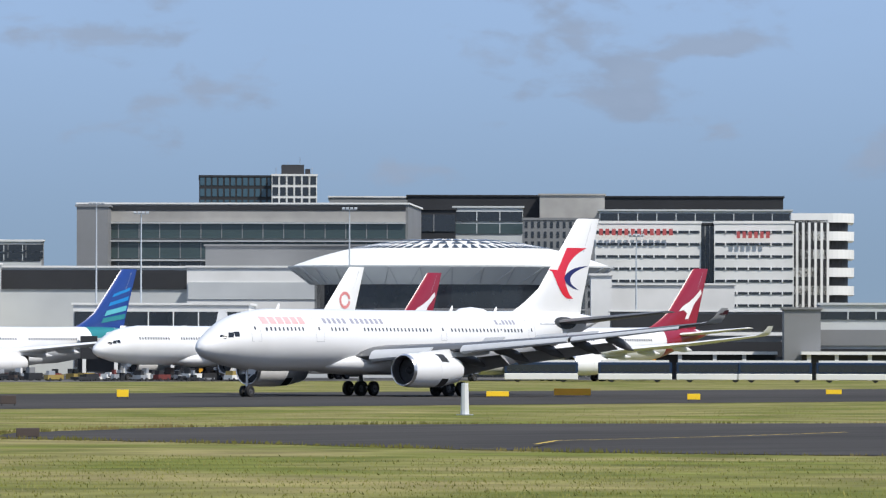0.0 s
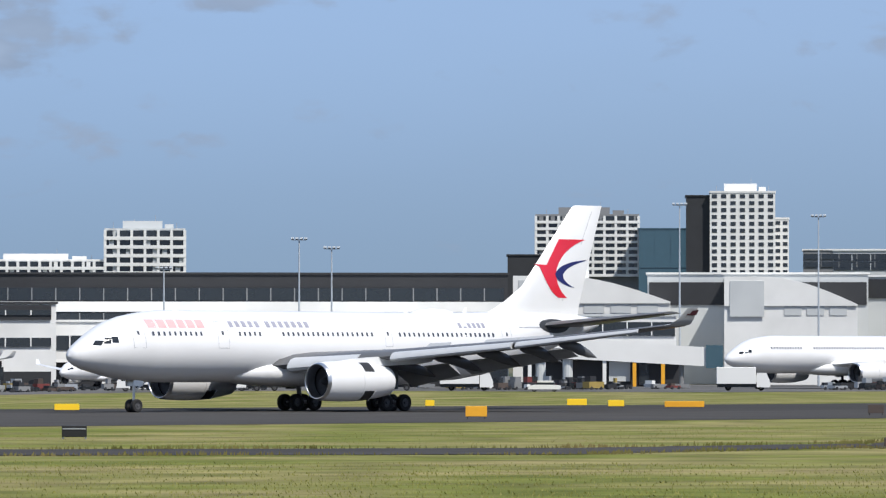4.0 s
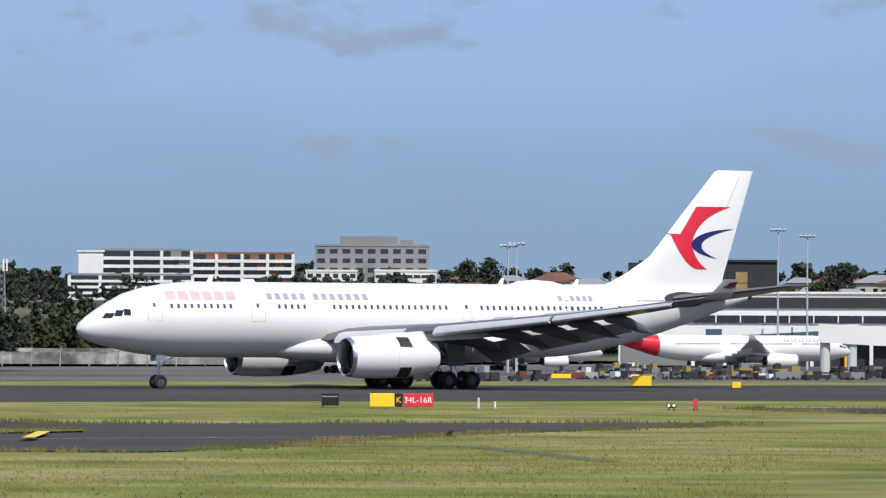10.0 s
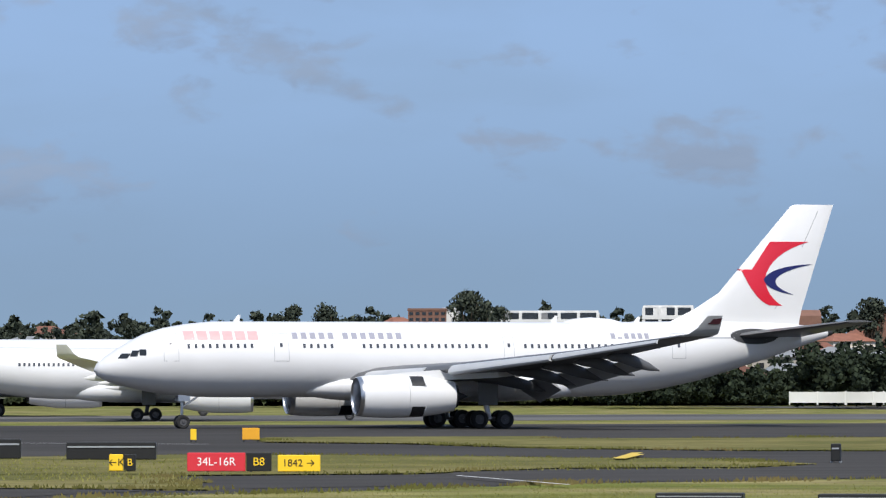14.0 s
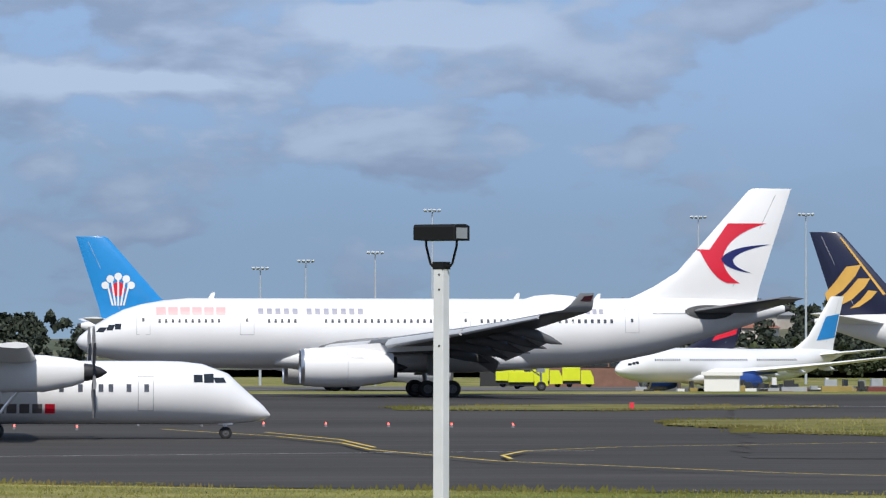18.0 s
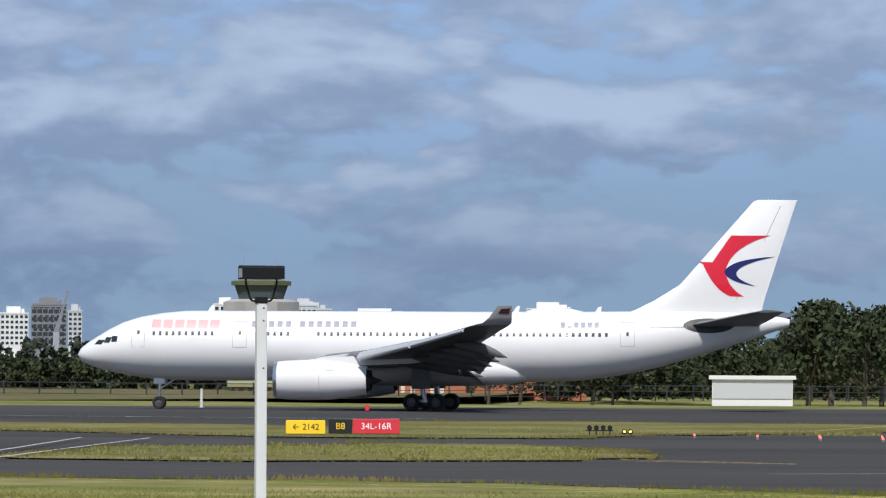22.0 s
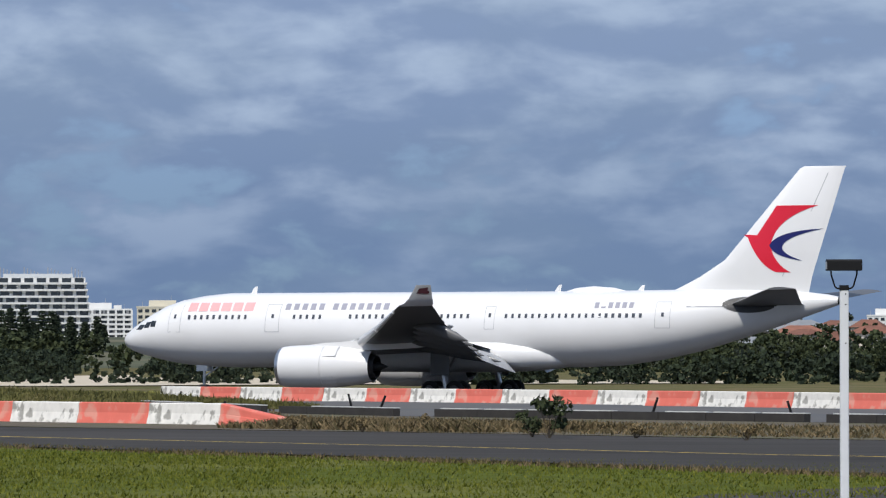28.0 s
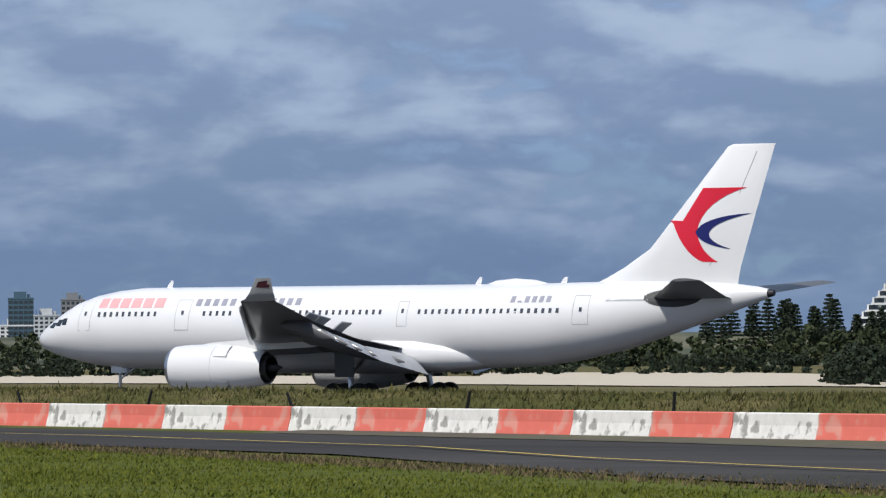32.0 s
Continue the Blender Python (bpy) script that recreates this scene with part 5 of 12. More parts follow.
def woods(name, label, line, depth, h0, h1, count, mat, seed, leaf=0.55, per=26, ground=None):
    """A belt of trees along a line of (x, y), joined as one mass of clumps and trunks."""
    rng = np.random.default_rng(seed)
    line = np.array(line, float)
    seg = np.linalg.norm(np.diff(line, axis=0), axis=1)
    acc = np.concatenate([[0], np.cumsum(seg)])
    cs, rs = [], []
    for _ in range(count):
        q = rng.uniform(0, acc[-1])
        i = min(np.searchsorted(acc, q) - 1 if q > 0 else 0, len(seg) - 1)
        i = max(i, 0)
        p = line[i] + (line[i + 1] - line[i]) * (q - acc[i]) / seg[i]
        far = math.hypot(*p)
        k = rng.uniform(0, depth)
        p = p * (1 + k / far)
        h = rng.uniform(h0, h1) * (0.8 + 0.4 * rng.random())
        g = ground(p[0], p[1]) if ground else 0.0
        for _b in range(7):
            t = rng.uniform(0.0, 1.0)
            w = h * 0.30 * math.sin(math.pi * min(0.95, 0.25 + 0.75 * t)) + 0.3
            cs.append((p[0] + rng.normal() * w * 0.8, p[1] + rng.normal() * w * 0.8, g + h * t * 0.92))
            rs.append(h * rng.uniform(0.10, 0.2))
    v, f = leaves(cs, rs, per, leaf, rng)
    return tagged(leaf_object(name, v, f, mat), label, "trees", kind="stuff")


def tree(name, label, x, y, h, spread, seed, mat=None, z=0.0, group="", trunk_h=0.25, low=0.35):
    """Broad tree: tapered trunk, limbs and a crown of leaf clumps."""
    rng = np.random.default_rng(seed)
    root = thing(name, pose(x, y, z), label, "tree", group)
    bm = bmesh.new()
    rod(bm, (0, 0, 0), (0.1, 0, h * trunk_h), h * 0.03, h * 0.022, 8)
    k_low = (1 - low) / 0.65
    cs, rs = [], []
    for k in range(11):
        a = 2 * math.pi * k / 11 + rng.uniform(-0.3, 0.3)
        t = rng.uniform(low, 0.94)
        w = spread * math.sin(math.pi * (0.22 + 0.68 * (t - low) / (0.94 - low))) * rng.uniform(0.4, 1.0)
        p = (w * math.cos(a), w * math.sin(a), h * t)
        rod(bm, (0.1, 0, h * trunk_h * 0.95), p, h * 0.012, h * 0.004, 5)
        cs.append(p)
        rs.append(h * k_low * rng.uniform(0.12, 0.2))
        cs.append((p[0] * 0.5, p[1] * 0.5, h * min(0.95, t + 0.12 * k_low)))
        rs.append(h * k_low * rng.uniform(0.10, 0.17))
    part("trunk", bm, BARK, root)
    v, f = leaves(cs, rs, 60, h * 0.035 * k_low, rng)
    leaf_object("crown", v, f, mat or LEAF, root)
    return root


def pine(x, y, h, seed, label="tall dark columnar pine with tiered branches"):
    """A tall island pine: straight trunk and tiers of drooping branches."""
    rng = np.random.default_rng(seed)
    root = thing("pine_tree", pose(x, y, 0), label, "tree", "shore pines")
    bm = bmesh.new()
    rod(bm, (0, 0, 0), (0, 0, h), 0.3, 0.05, 7)
    part("trunk", bm, BARK, root)
    cs, rs = [], []
    tiers = 15
    for i in range(tiers):
        t = 0.14 + 0.84 * i / (tiers - 1)
        w = h * 0.2 * (1 - t) ** 0.7 + 0.3
        for k in range(6):
            a = 2 * math.pi * (k + 0.5 * (i % 2)) / 6 + rng.uniform(-0.2, 0.2)
            for q in (0.45, 0.95):
                cs.append((w * q * math.cos(a), w * q * math.sin(a), h * t + rng.uniform(-0.1, 0.1)))
                rs.append(0.28 + 0.3 * w * 0.35)
    v, f = leaves(cs, rs, 14, 0.3, rng, 0.5)
    leaf_object("crown", v, f, LEAF_DARK, root)
    return root


def house(x, y, z, w, d, h, turn, roof_h, seed):
    root = thing("house", facing(x, y, turn, z), "small suburban house with a pitched roof", "house", "hillside houses")
    bm = bmesh.new()
    box(bm, -w / 2, w / 2, 0, d, -2, h)
    part("wall", bm, HOUSE_WALL, root)
    bm = bmesh.new()
    e = 0.5
    v = [bm.verts.new(p) for p in ((-w / 2 - e, -e, h), (w / 2 + e, -e, h), (w / 2 + e, d + e, h), (-w / 2 - e, d + e, h), (-w / 4, d / 2, h + roof_h), (w / 4, d / 2, h + roof_h))]
    for f in ((0, 1, 5, 4), (2, 3, 4, 5), (1, 2, 5), (3, 0, 4), (3, 2, 1, 0)):
        bm.faces.new([v[i] for i in f])
    part("roof", bm, ROOF_TILE if seed % 3 else ROOF_GREY, root)
    n = 3
    bm = bmesh.new()
    box(bm, -0.6, 0.6, -0.08, 0.05, 0.9, 2.1)
    first = part("window", bm, DARK_GLASS, root)
    first.location = (-w * 0.3, 0, 0)
    for k in range(1, n):
        shared("window", first.data, root, pose(-w * 0.3 + w * 0.6 * k / (n - 1), 0, 0))
    return root


def lamp_post(x, y, top, turn, lit_left=True):
    """A square white post with a black floodlight box on a forked bracket, for the near ground."""
    root = thing("floodlight_post", facing(x, y, turn), "square white post with a black floodlight box", "lamp post", "near floodlight posts")
    z0 = top - 0.245
    bm = bmesh.new()
    box(bm, -0.09, 0.09, -0.09, 0.09, 0, z0 - 0.42)
    bmesh.ops.bevel(bm, geom=[e for e in bm.edges if abs(e.verts[0].co.z - e.verts[1].co.z) > 1], offset=0.015, segments=2, affect="EDGES")
    post = part("post", bm, POST_PAINT, root)
    for zz in (0.5, 0.72, 1.55):
        bm = bmesh.new()
        rod(bm, (0.025, -0.085, z0 - zz), (0.025, -0.096, z0 - zz), 0.016, n=10)
        part("bolt", bm, DARK_METAL, post)
    bm = bmesh.new()
    box(bm, -0.095, 0.095, -0.095, 0.095, z0 - 0.42, z0 - 0.31)
    part("cap", bm, BLACK_BOX, root)
    bm = bmesh.new()
    arm = [(0.06, 0, z0 - 0.385), (0.16, 0, z0 - 0.375), (0.20, 0, z0 - 0.33), (0.275, 0, z0 - 0.08), (0.28, 0, z0 + 0.06)]
    pipe(bm, [(-a, b, c) for a, b, c in arm[::-1]] + arm, 0.018, 8)
    part("bracket", bm, BLACK_BOX, root)
    bm = bmesh.new()
    ring = lambda x, k: [(x, -0.2 * k, z0 + 0.01), (x, 0.2 * k, z0), (x, 0.2 * k, z0 + 0.215), (x, 0.1 * k, z0 + 0.245), (x, -0.17 * k, z0 + 0.24), (x, -0.2 * k, z0 + 0.2)]
    loft(bm, [ring(-0.375, 0.94), ring(-0.36, 1.0), ring(0.36, 1.0), ring(0.375, 0.94)])
    lampb = part("lamp_housing", bm, BLACK_BOX, root)
    bm = bmesh.new()
    s = -1 if lit_left else 1
    box(bm, min(s * 0.377, s * 0.383), max(s * 0.377, s * 0.383), -0.15, 0.12, z0 + 0.03, z0 + 0.19)
    part("lens", bm, STEEL, lampb, "grey end plate")
    return root


def sign_text(parent, words, x, z, size, mat, y=-0.13):
    cu = bpy.data.curves.new("lettering", "FONT")
    cu.body, cu.size, cu.align_x, cu.align_y, cu.extrude = words, size, "CENTER", "CENTER", 0.004
    cu.materials.append(mat)
    ob = new("lettering", cu)
    ob.parent = parent
    ob.matrix_local = pose(x, y, z, 90)
    return ob


def airfield_sign(x, y, panels, h=0.9, leg=0.25, label="black, red and yellow lit airfield guidance sign"):
    """panels: (width, face material, words, letter material) from left to right."""
    root = thing("airfield_sign", facing(x, y), label, "airfield sign", "airfield signs")
    total = sum(p[0] for p in panels)
    xx = -total / 2
    for w, mat, words, ink in panels:
        bm = bmesh.new()
        box(bm, xx + 0.02, xx + w - 0.02, -0.12, 0.12, leg, leg + h)
        bmesh.ops.bevel(bm, geom=bm.edges[:], offset=0.025, segments=1, affect="EDGES")
        pan = part("panel", bm, mat, root)
        if words:
            sign_text(pan, words, xx + w / 2, leg + h / 2, h * 0.62, ink)
        xx += w
    n = max(2, int(total / 1.2))
    for k in range(n):
        bm = bmesh.new()
        rod(bm, (-total / 2 + total * (k + 0.5) / n, 0, 0), (-total / 2 + total * (k + 0.5) / n, 0, leg), 0.04, n=6)
        part("leg", bm, STEEL, root)
    return root


def marker_board(x, y, w, h, mat, name="marker_board", label="low orange and black taxiway marker board", leg=0.2):
    root = thing(name, facing(x, y), label, "marker", "marker boards")
    bm = bmesh.new()
    box(bm, -w / 2, w / 2, -0.08, 0.08, leg, leg + h)
    bmesh.ops.bevel(bm, geom=bm.edges[:], offset=0.02, segments=1, affect="EDGES")
    part("board", bm, mat, root)
    for s in (-0.4, 0.4):
        bm = bmesh.new()
        box(bm, s * w - 0.03, s * w + 0.03, -0.03, 0.03, 0, leg)
        part("leg", bm, SIGN_BLACK, root)
    return root


def bus(x, y, turn, length=12.0):
    root = thing("airside_bus", facing(x, y, turn, ground_z(x, y)), "long dark blue airside bus with a white skirt", "bus", "airside buses")
    bm = bmesh.new()
    box(bm, -length / 2, length / 2, 0, 2.6, 0.35, 1.25)
    bmesh.ops.bevel(bm, geom=bm.edges[:], offset=0.08, segments=1, affect="EDGES")
    part("skirt", bm, WHITE_WALL, root)
    bm = bmesh.new()
    box(bm, -length / 2, length / 2, 0.01, 2.59, 1.25, 2.85)
    bmesh.ops.bevel(bm, geom=bm.edges[:], offset=0.12, segments=1, affect="EDGES")
    part("body", bm, material("bus_navy", (0.012, 0.03, 0.07), rough=0.3, vary=0.1, scale=0.5), root)
    bm = bmesh.new()
    box(bm, -length / 2 + 0.4, length / 2 - 0.4, 0.3, 2.3, 2.85, 3.15)
    part("roof_unit", bm, WHITE_WALL, root)
    bm = bmesh.new()
    box(bm, -0.55, 0.55, -0.02, 0.05, 1.5, 2.5)
    first = part("window", bm, DARK_GLASS, root)
    first.location = (-length / 2 + 0.9, 0, 0)
    for k in range(1, 9):
        shared("window", first.data, root, pose(-length / 2 + 0.9 + (length - 1.8) * k / 8, 0, 0))
    for sx in (-0.32, 0.30):
        wheel(root, sx * length, 0.25, 0.48, 0.48, 0.3, 14)
    return root


def truck(x, y, turn, body=None, length=7.5, h=3.3, name="catering_truck", label="white box-bodied catering truck with dark wheels", group="service trucks"):
    root = thing(name, facing(x, y, turn, ground_z(x, y)), label, "truck", group)
    bm = bmesh.new()
    box(bm, -length / 2 + 2.0, length / 2, 0, 2.4, 0.95, h)
    bmesh.ops.bevel(bm, geom=bm.edges[:], offset=0.05, segments=1, affect="EDGES")
    part("box_body", bm, body or WHITE_WALL, root)
    bm = bmesh.new()
    loft(bm, [[(-length / 2 + dx, y0, z0) for dx, z0 in ((0.0, 0.5), (1.9, 0.5), (1.9, 2.5), (0.55, 2.5), (0.1, 1.5))] for y0 in (0.05, 2.35)])
    cab = part("cab", bm, body or WHITE_WALL, root)
    bm = bmesh.new()
    box(bm, -length / 2 + 0.65, -length / 2 + 1.5, 0.02, 0.06, 1.5, 2.3)
    part("cab_window", bm, DARK_GLASS, cab)
    bm = bmesh.new()
    box(bm, -length / 2 + 0.3, length / 2 - 0.1, 0.3, 2.1, 0.5, 0.95)
    part("chassis", bm, CHARCOAL, root)
    for sx in (-0.33, 0.28):
        wheel(root, sx * length, 0.2, 0.45, 0.45, 0.3, 12)
    return root


def car(x, y, turn, paint=None, label="white passenger car with dark windows", name="car"):
    root = thing(name, facing(x, y, turn, ground_z(x, y)), label, "car", "cars")
    bm = bmesh.new()
    prof = ((-2.2, 0.35), (2.2, 0.35), (2.25, 0.85), (1.5, 0.95), (-1.3, 0.98), (-2.15, 0.8))
    loft(bm, [[(px, y0, pz) for px, pz in prof] for y0 in (0, 1.75)])
    part("body", bm, paint or WHITE_WALL, root)
    bm = bmesh.new()
    loft(bm, [[(px, y0, pz) for px, pz in ((-1.4, 0.95), (1.6, 0.93), (1.0, 1.42), (-0.7, 1.45))] for y0 in (0.06, 1.69)])
    part("cabin_glass", bm, DARK_GLASS, root)
    bm = bmesh.new()
    box(bm, -0.95, 1.2, 0.02, 1.73, 1.27, 1.53)
    part("roof", bm, paint or WHITE_WALL, root)
    for sx in (-1.35, 1.35):
        wheel(root, sx, 0.1, 0.32, 0.32, 0.2, 12)
    return root


def jet_bridge(x, y, turn, length=22.0, tint=None):
    root = thing("jet_bridge", facing(x, y, turn, ground_z(x, y)), "white enclosed passenger boarding bridge on a wheeled column", "jet bridge", "boarding bridges")
    bm = bmesh.new()
    loft(bm, [[(xx, y0, z + dz) for y0, dz in ((0, 0), (2.6, 0), (2.6, 2.9), (0, 2.9))] for xx, z in ((-length / 2, 3.4), (length / 2, 4.6))])
    part("tunnel", bm, WHITE_WALL, root)
    bm = bmesh.new()
    loft(bm, [[(xx, y0, z + dz) for y0, dz in ((-0.06, 0), (0.0, 0), (0.0, 0.9), (-0.06, 0.9))] for xx, z in ((-length / 2 + 1, 4.6), (length / 2 - 1, 5.7))])
    part("window_band", bm, tint or DARK_GLASS, root)
    bm = bmesh.new()
    box(bm, -length / 2 - 2.6, -length / 2, -0.3, 2.9, 3.1, 6.6)
    part("cab", bm, tint or CHARCOAL, root)
    bm = bmesh.new()
    rod(bm, (-length / 3, 1.3, 0), (-length / 3, 1.3, 3.7), 0.35)
    box(bm, -length / 3 - 1.2, -length / 3 + 1.2, 0.2, 2.4, 0.15, 0.7)
    part("drive_column", bm, GREY_WALL, root)
    bm = bmesh.new()
    rod(bm, (length / 2 - 1, 1.3, 0), (length / 2 - 1, 1.3, 4.6), 0.8, n=12)
    part("rotunda_column", bm, PALE_PANEL, root)
    return root


def apron_clutter(label, spots, seed):
    """Tugs, dollies, belt loaders and crates strewn on the apron, far off, joined."""
    rng = random.Random(seed)
    bm = bmesh.new()
    mats = [WHITE_WALL, CHARCOAL, GREY_WALL, CHARCOAL, STEEL, DARK_GLASS, CHARCOAL, BROWN_CLAD, GREY_WALL, material("tug_red", (0.16, 0.035, 0.03), rough=0.6), material("tug_yellow", (0.30, 0.22, 0.06), rough=0.6), CHARCOAL, STEEL]
    for x, y, spread in spots:
        g = ground_z(x, y)
        for _ in range(22):
            cx, cy = x + rng.uniform(-spread, spread), y + rng.uniform(-8, 8)
            w, d, h = rng.uniform(0.6, 3.4), rng.uniform(0.6, 1.6), rng.uniform(0.4, 1.7)
            mi = rng.randrange(len(mats))
            box(bm, cx, cx + w, cy, cy + d, g + 0.25, g + 0.25 + h * 0.55, mi)
            if rng.random() < 0.6:
                box(bm, cx + w * 0.1, cx + w * 0.5, cy + 0.1, cy + d - 0.1, g + 0.25 + h * 0.55, g + 0.3 + h, rng.randrange(len(mats)))
            for q in (0.15, 0.8):
                rod(bm, (cx + w * q, cy - 0.05, g + 0.25), (cx + w * q, cy + 0.15, g + 0.25), 0.25, n=8, mi=1)
    return tagged(part("ground_equipment", bm, mats), label, "ground equipment", kind="stuff")


def hill_house(x, y, w, turn, roof_h, seed):
    return house(x, y, hill_z(x, y), w, 8, 3.4, turn, roof_h, seed)


def undercroft(x, y, turn, w, h, seed):
    """The ground level of a pier: recess with its shade in the black backing, columns, service doors and ledges."""
    rng = random.Random(seed)
    root = thing("pier_undercroft", facing(x, y, turn, ground_z(x, y)), "pier ground level with shade-black backing, white columns and doors", "terminal", "pier undercrofts")
    # charcoal stands in for the shade beneath the pier
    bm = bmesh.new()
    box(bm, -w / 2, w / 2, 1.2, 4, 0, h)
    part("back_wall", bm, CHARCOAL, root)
    bm = bmesh.new()
    box(bm, -w / 2 - 0.2, w / 2 + 0.2, -0.8, 4, h, h + 0.5)
    part("ledge", bm, WHITE_WALL, root)
    xx = -w / 2 + 1
    while xx < w / 2 - 1:
        bm = bmesh.new()
        box(bm, xx - 0.3, xx + 0.3, -0.4, 0.2, 0, h)
        part("column", bm, WHITE_WALL if rng.random() < 0.8 else SIGN_ORANGE, root)
        if rng.random() < 0.6:
            a, b = xx + 0.8, xx + 0.8 + rng.uniform(1.4, 3.6)
            bm = bmesh.new()
            box(bm, a, b, 0.9, 1.25, rng.uniform(0, h * 0.3), h * rng.uniform(0.5, 0.95))
            part("service_panel", bm, rng.choice([PALE_PANEL, GREY_WALL, WHITE_WALL, DARK_GLASS]), root)
        xx += rng.uniform(4.0, 6.5)
    return root


# ---- terrain: the apron lies a little lower than the runway ----
def ease01(u):
    u = min(1.0, max(0.0, u))
    return u * u * (3 - 2 * u)


def ground_z(x, y):
    return -1.6 * ease01((y - 470) / 150) * (1 - ease01((x - 430) / 200)) * ease01((x + 120) / 100)


def lattice(name, x0, x1, y0, y1, lift, mat, label, category):
    """A sheet on the common 20 m lattice that follows the terrain."""
    xs = sorted(set([x0, x1] + [20 * i for i in range(math.ceil(x0 / 20), math.floor(x1 / 20) + 1) if -200 <= 20 * i <= 720]))
    ys = sorted(set([y0, y1] + [15 * i for i in range(math.ceil(y0 / 15), math.floor(y1 / 15) + 1) if 450 <= 15 * i <= 660]))
    bm = bmesh.new()
    grid = [[bm.verts.new((x, y, ground_z(x, y) + lift)) for x in xs] for y in ys]
    for j in range(len(ys) - 1):
        for i in range(len(xs) - 1):
            bm.faces.new((grid[j][i], grid[j][i + 1], grid[j + 1][i + 1], grid[j + 1][i]))
    return tagged(part(name, bm, mat), label, category, kind="structure")


lattice("ground", -4600, 4600, -2500, 4600, 0.0, GRASS, "mown dry-green airfield grass", "grass")
lattice("apron", 340, 620, 675, 1020, 0.03, APRON, "pale grey concrete aircraft apron", "apron")
lattice("apron", 620, 1500, 600, 1020, 0.03, APRON, "pale grey concrete aircraft apron", "apron")
lattice("apron", 0, 340, 690, 800, 0.03, APRON, "pale grey concrete aircraft apron", "apron")


def parked_jet(x, y, z, rz, scale, label, fin_mat, emblem=None, paint=None, tail_paint=None, titles=None, engine_paint=None, stripes=None, extra=()):
    m = pose(x, y, z, 0, 0, rz) @ Matrix.Diagonal((scale, scale, scale, 1))
    j = airliner("parked_airliner", m, label, fin_mat, paint, detail=1, flaps=False, group="parked airliners", engine_paint=engine_paint)
    if titles:
        for side in (-1, 1):
            for i in range(6):
                bm = bmesh.new()
                s = 7.2 + i * 1.75
                decal(bm, s, s + 0.3, 6.5, 7.2, side, 0.03, 2)
                decal(bm, s + 0.85, s + 1.15, 6.5, 7.2, side, 0.03, 2)
                decal(bm, s + 0.3, s + 0.85, 6.5, 6.68, side, 0.03, 1)
                part("title_bar", bm, titles, j)
    if emblem:
        fin = next(o for o in j.children if o.name.startswith("fin"))
        for side in (-1, 1):
            part("tail_emblem", fin_patch(emblem[1], side, 0.04), emblem[0], fin)
    for mat, shape in extra:
        fin = next(o for o in j.children if o.name.startswith("fin"))
        for side in (-1, 1):
            part("tail_marking", fin_patch(shape, side, 0.055), mat, fin)
    if stripes:
        fin = next(o for o in j.children if o.name.startswith("fin"))
        for i in range(9):
            lo = 9.2 + i * 0.85
            for side in (-1, 1):
                bm = bmesh.new()
                s0, s1 = 48.3 + (lo - 9.2) * 0.86, 55.9 + (lo - 9.2) * 0.28
                mid = s0 + (s1 - s0) * 0.5
                bm.faces.new([bm.verts.new((s - 29, side * 0.44, zz)) for s, zz in ((s0 + 0.3, lo), (mid, lo), (mid + 0.2, lo + 0.45), (s0 + 0.7, lo + 0.45))])
                part("tail_stripe", bm, stripes[0], fin)
                bm = bmesh.new()
                bm.faces.new([bm.verts.new((s - 29, side * 0.44, zz)) for s, zz in ((mid, lo + 0.2), (s1 - 0.3, lo + 0.2), (s1 - 0.2, lo + 0.6), (mid + 0.2, lo + 0.6))])
                part("tail_stripe", bm, stripes[1], fin)
    if tail_paint:
        bm = bmesh.new()
        loft(bm, [[(px * 1.0, py * 1.012, 7.16 + (pz - 7.16) * 1.0 + (pz - hull_at(px + 29)[0]) * 0.012) for px, py, pz in hull_ring(s, 22)] for s in (46.5, 48, 50, 52, 54, 56, 57.4)])
        part("painted_tail_cone", bm, tail_paint, j, smooth=True)
    return j


def band_shape(lo, hi, lean=0.55):
    """A slanting stripe across the fin."""
    return [(50.4 + (lo - 9) * 0.62, lo), (55.6 + (lo - 9) * 0.3, lo + lean), (55.6 + (hi - 9) * 0.3, hi + lean), (50.4 + (hi - 9) * 0.62, hi)]


def ring_shape(s, z, r, q, n=18):
    """An open ring, as one outline with a narrow gap."""
    arc = [0.15 + (2 * math.pi - 0.3) * i / (n - 1) for i in range(n)]
    return [(s + r * math.cos(a), z + r * math.sin(a)) for a in arc] + [(s + q * math.cos(a), z + q * math.sin(a)) for a in reversed(arc)]


def disc_shape(s, z, r, n=14):
    return [(s + r * math.cos(2 * math.pi * i / n), z + r * math.sin(2 * math.pi * i / n)) for i in range(n)]


FIN_BLUE = material("fin_royal_blue", (0.01, 0.045, 0.22), rough=0.3, vary=0.05, coat=0.3)
FIN_NAVY = material("fin_navy", (0.008, 0.010, 0.035), rough=0.3, vary=0.05, coat=0.3)
FIN_SKY = material("fin_sky_blue", (0.01, 0.22, 0.55), rough=0.3, vary=0.05, coat=0.3)
FIN_GOLD = material("fin_gold", (0.62, 0.36, 0.08), rough=0.35, vary=0.05)
FIN_CRIMSON = material("fin_crimson", (0.25, 0.008, 0.028), rough=0.3, vary=0.05, coat=0.3)
TEAL_TAIL = material("tail_teal", (0.02, 0.20, 0.22), rough=0.3, vary=0.05, coat=0.3)
TEAL_PALE = material("tail_pale_teal", (0.10, 0.42, 0.48), rough=0.3, vary=0.05, coat=0.3)
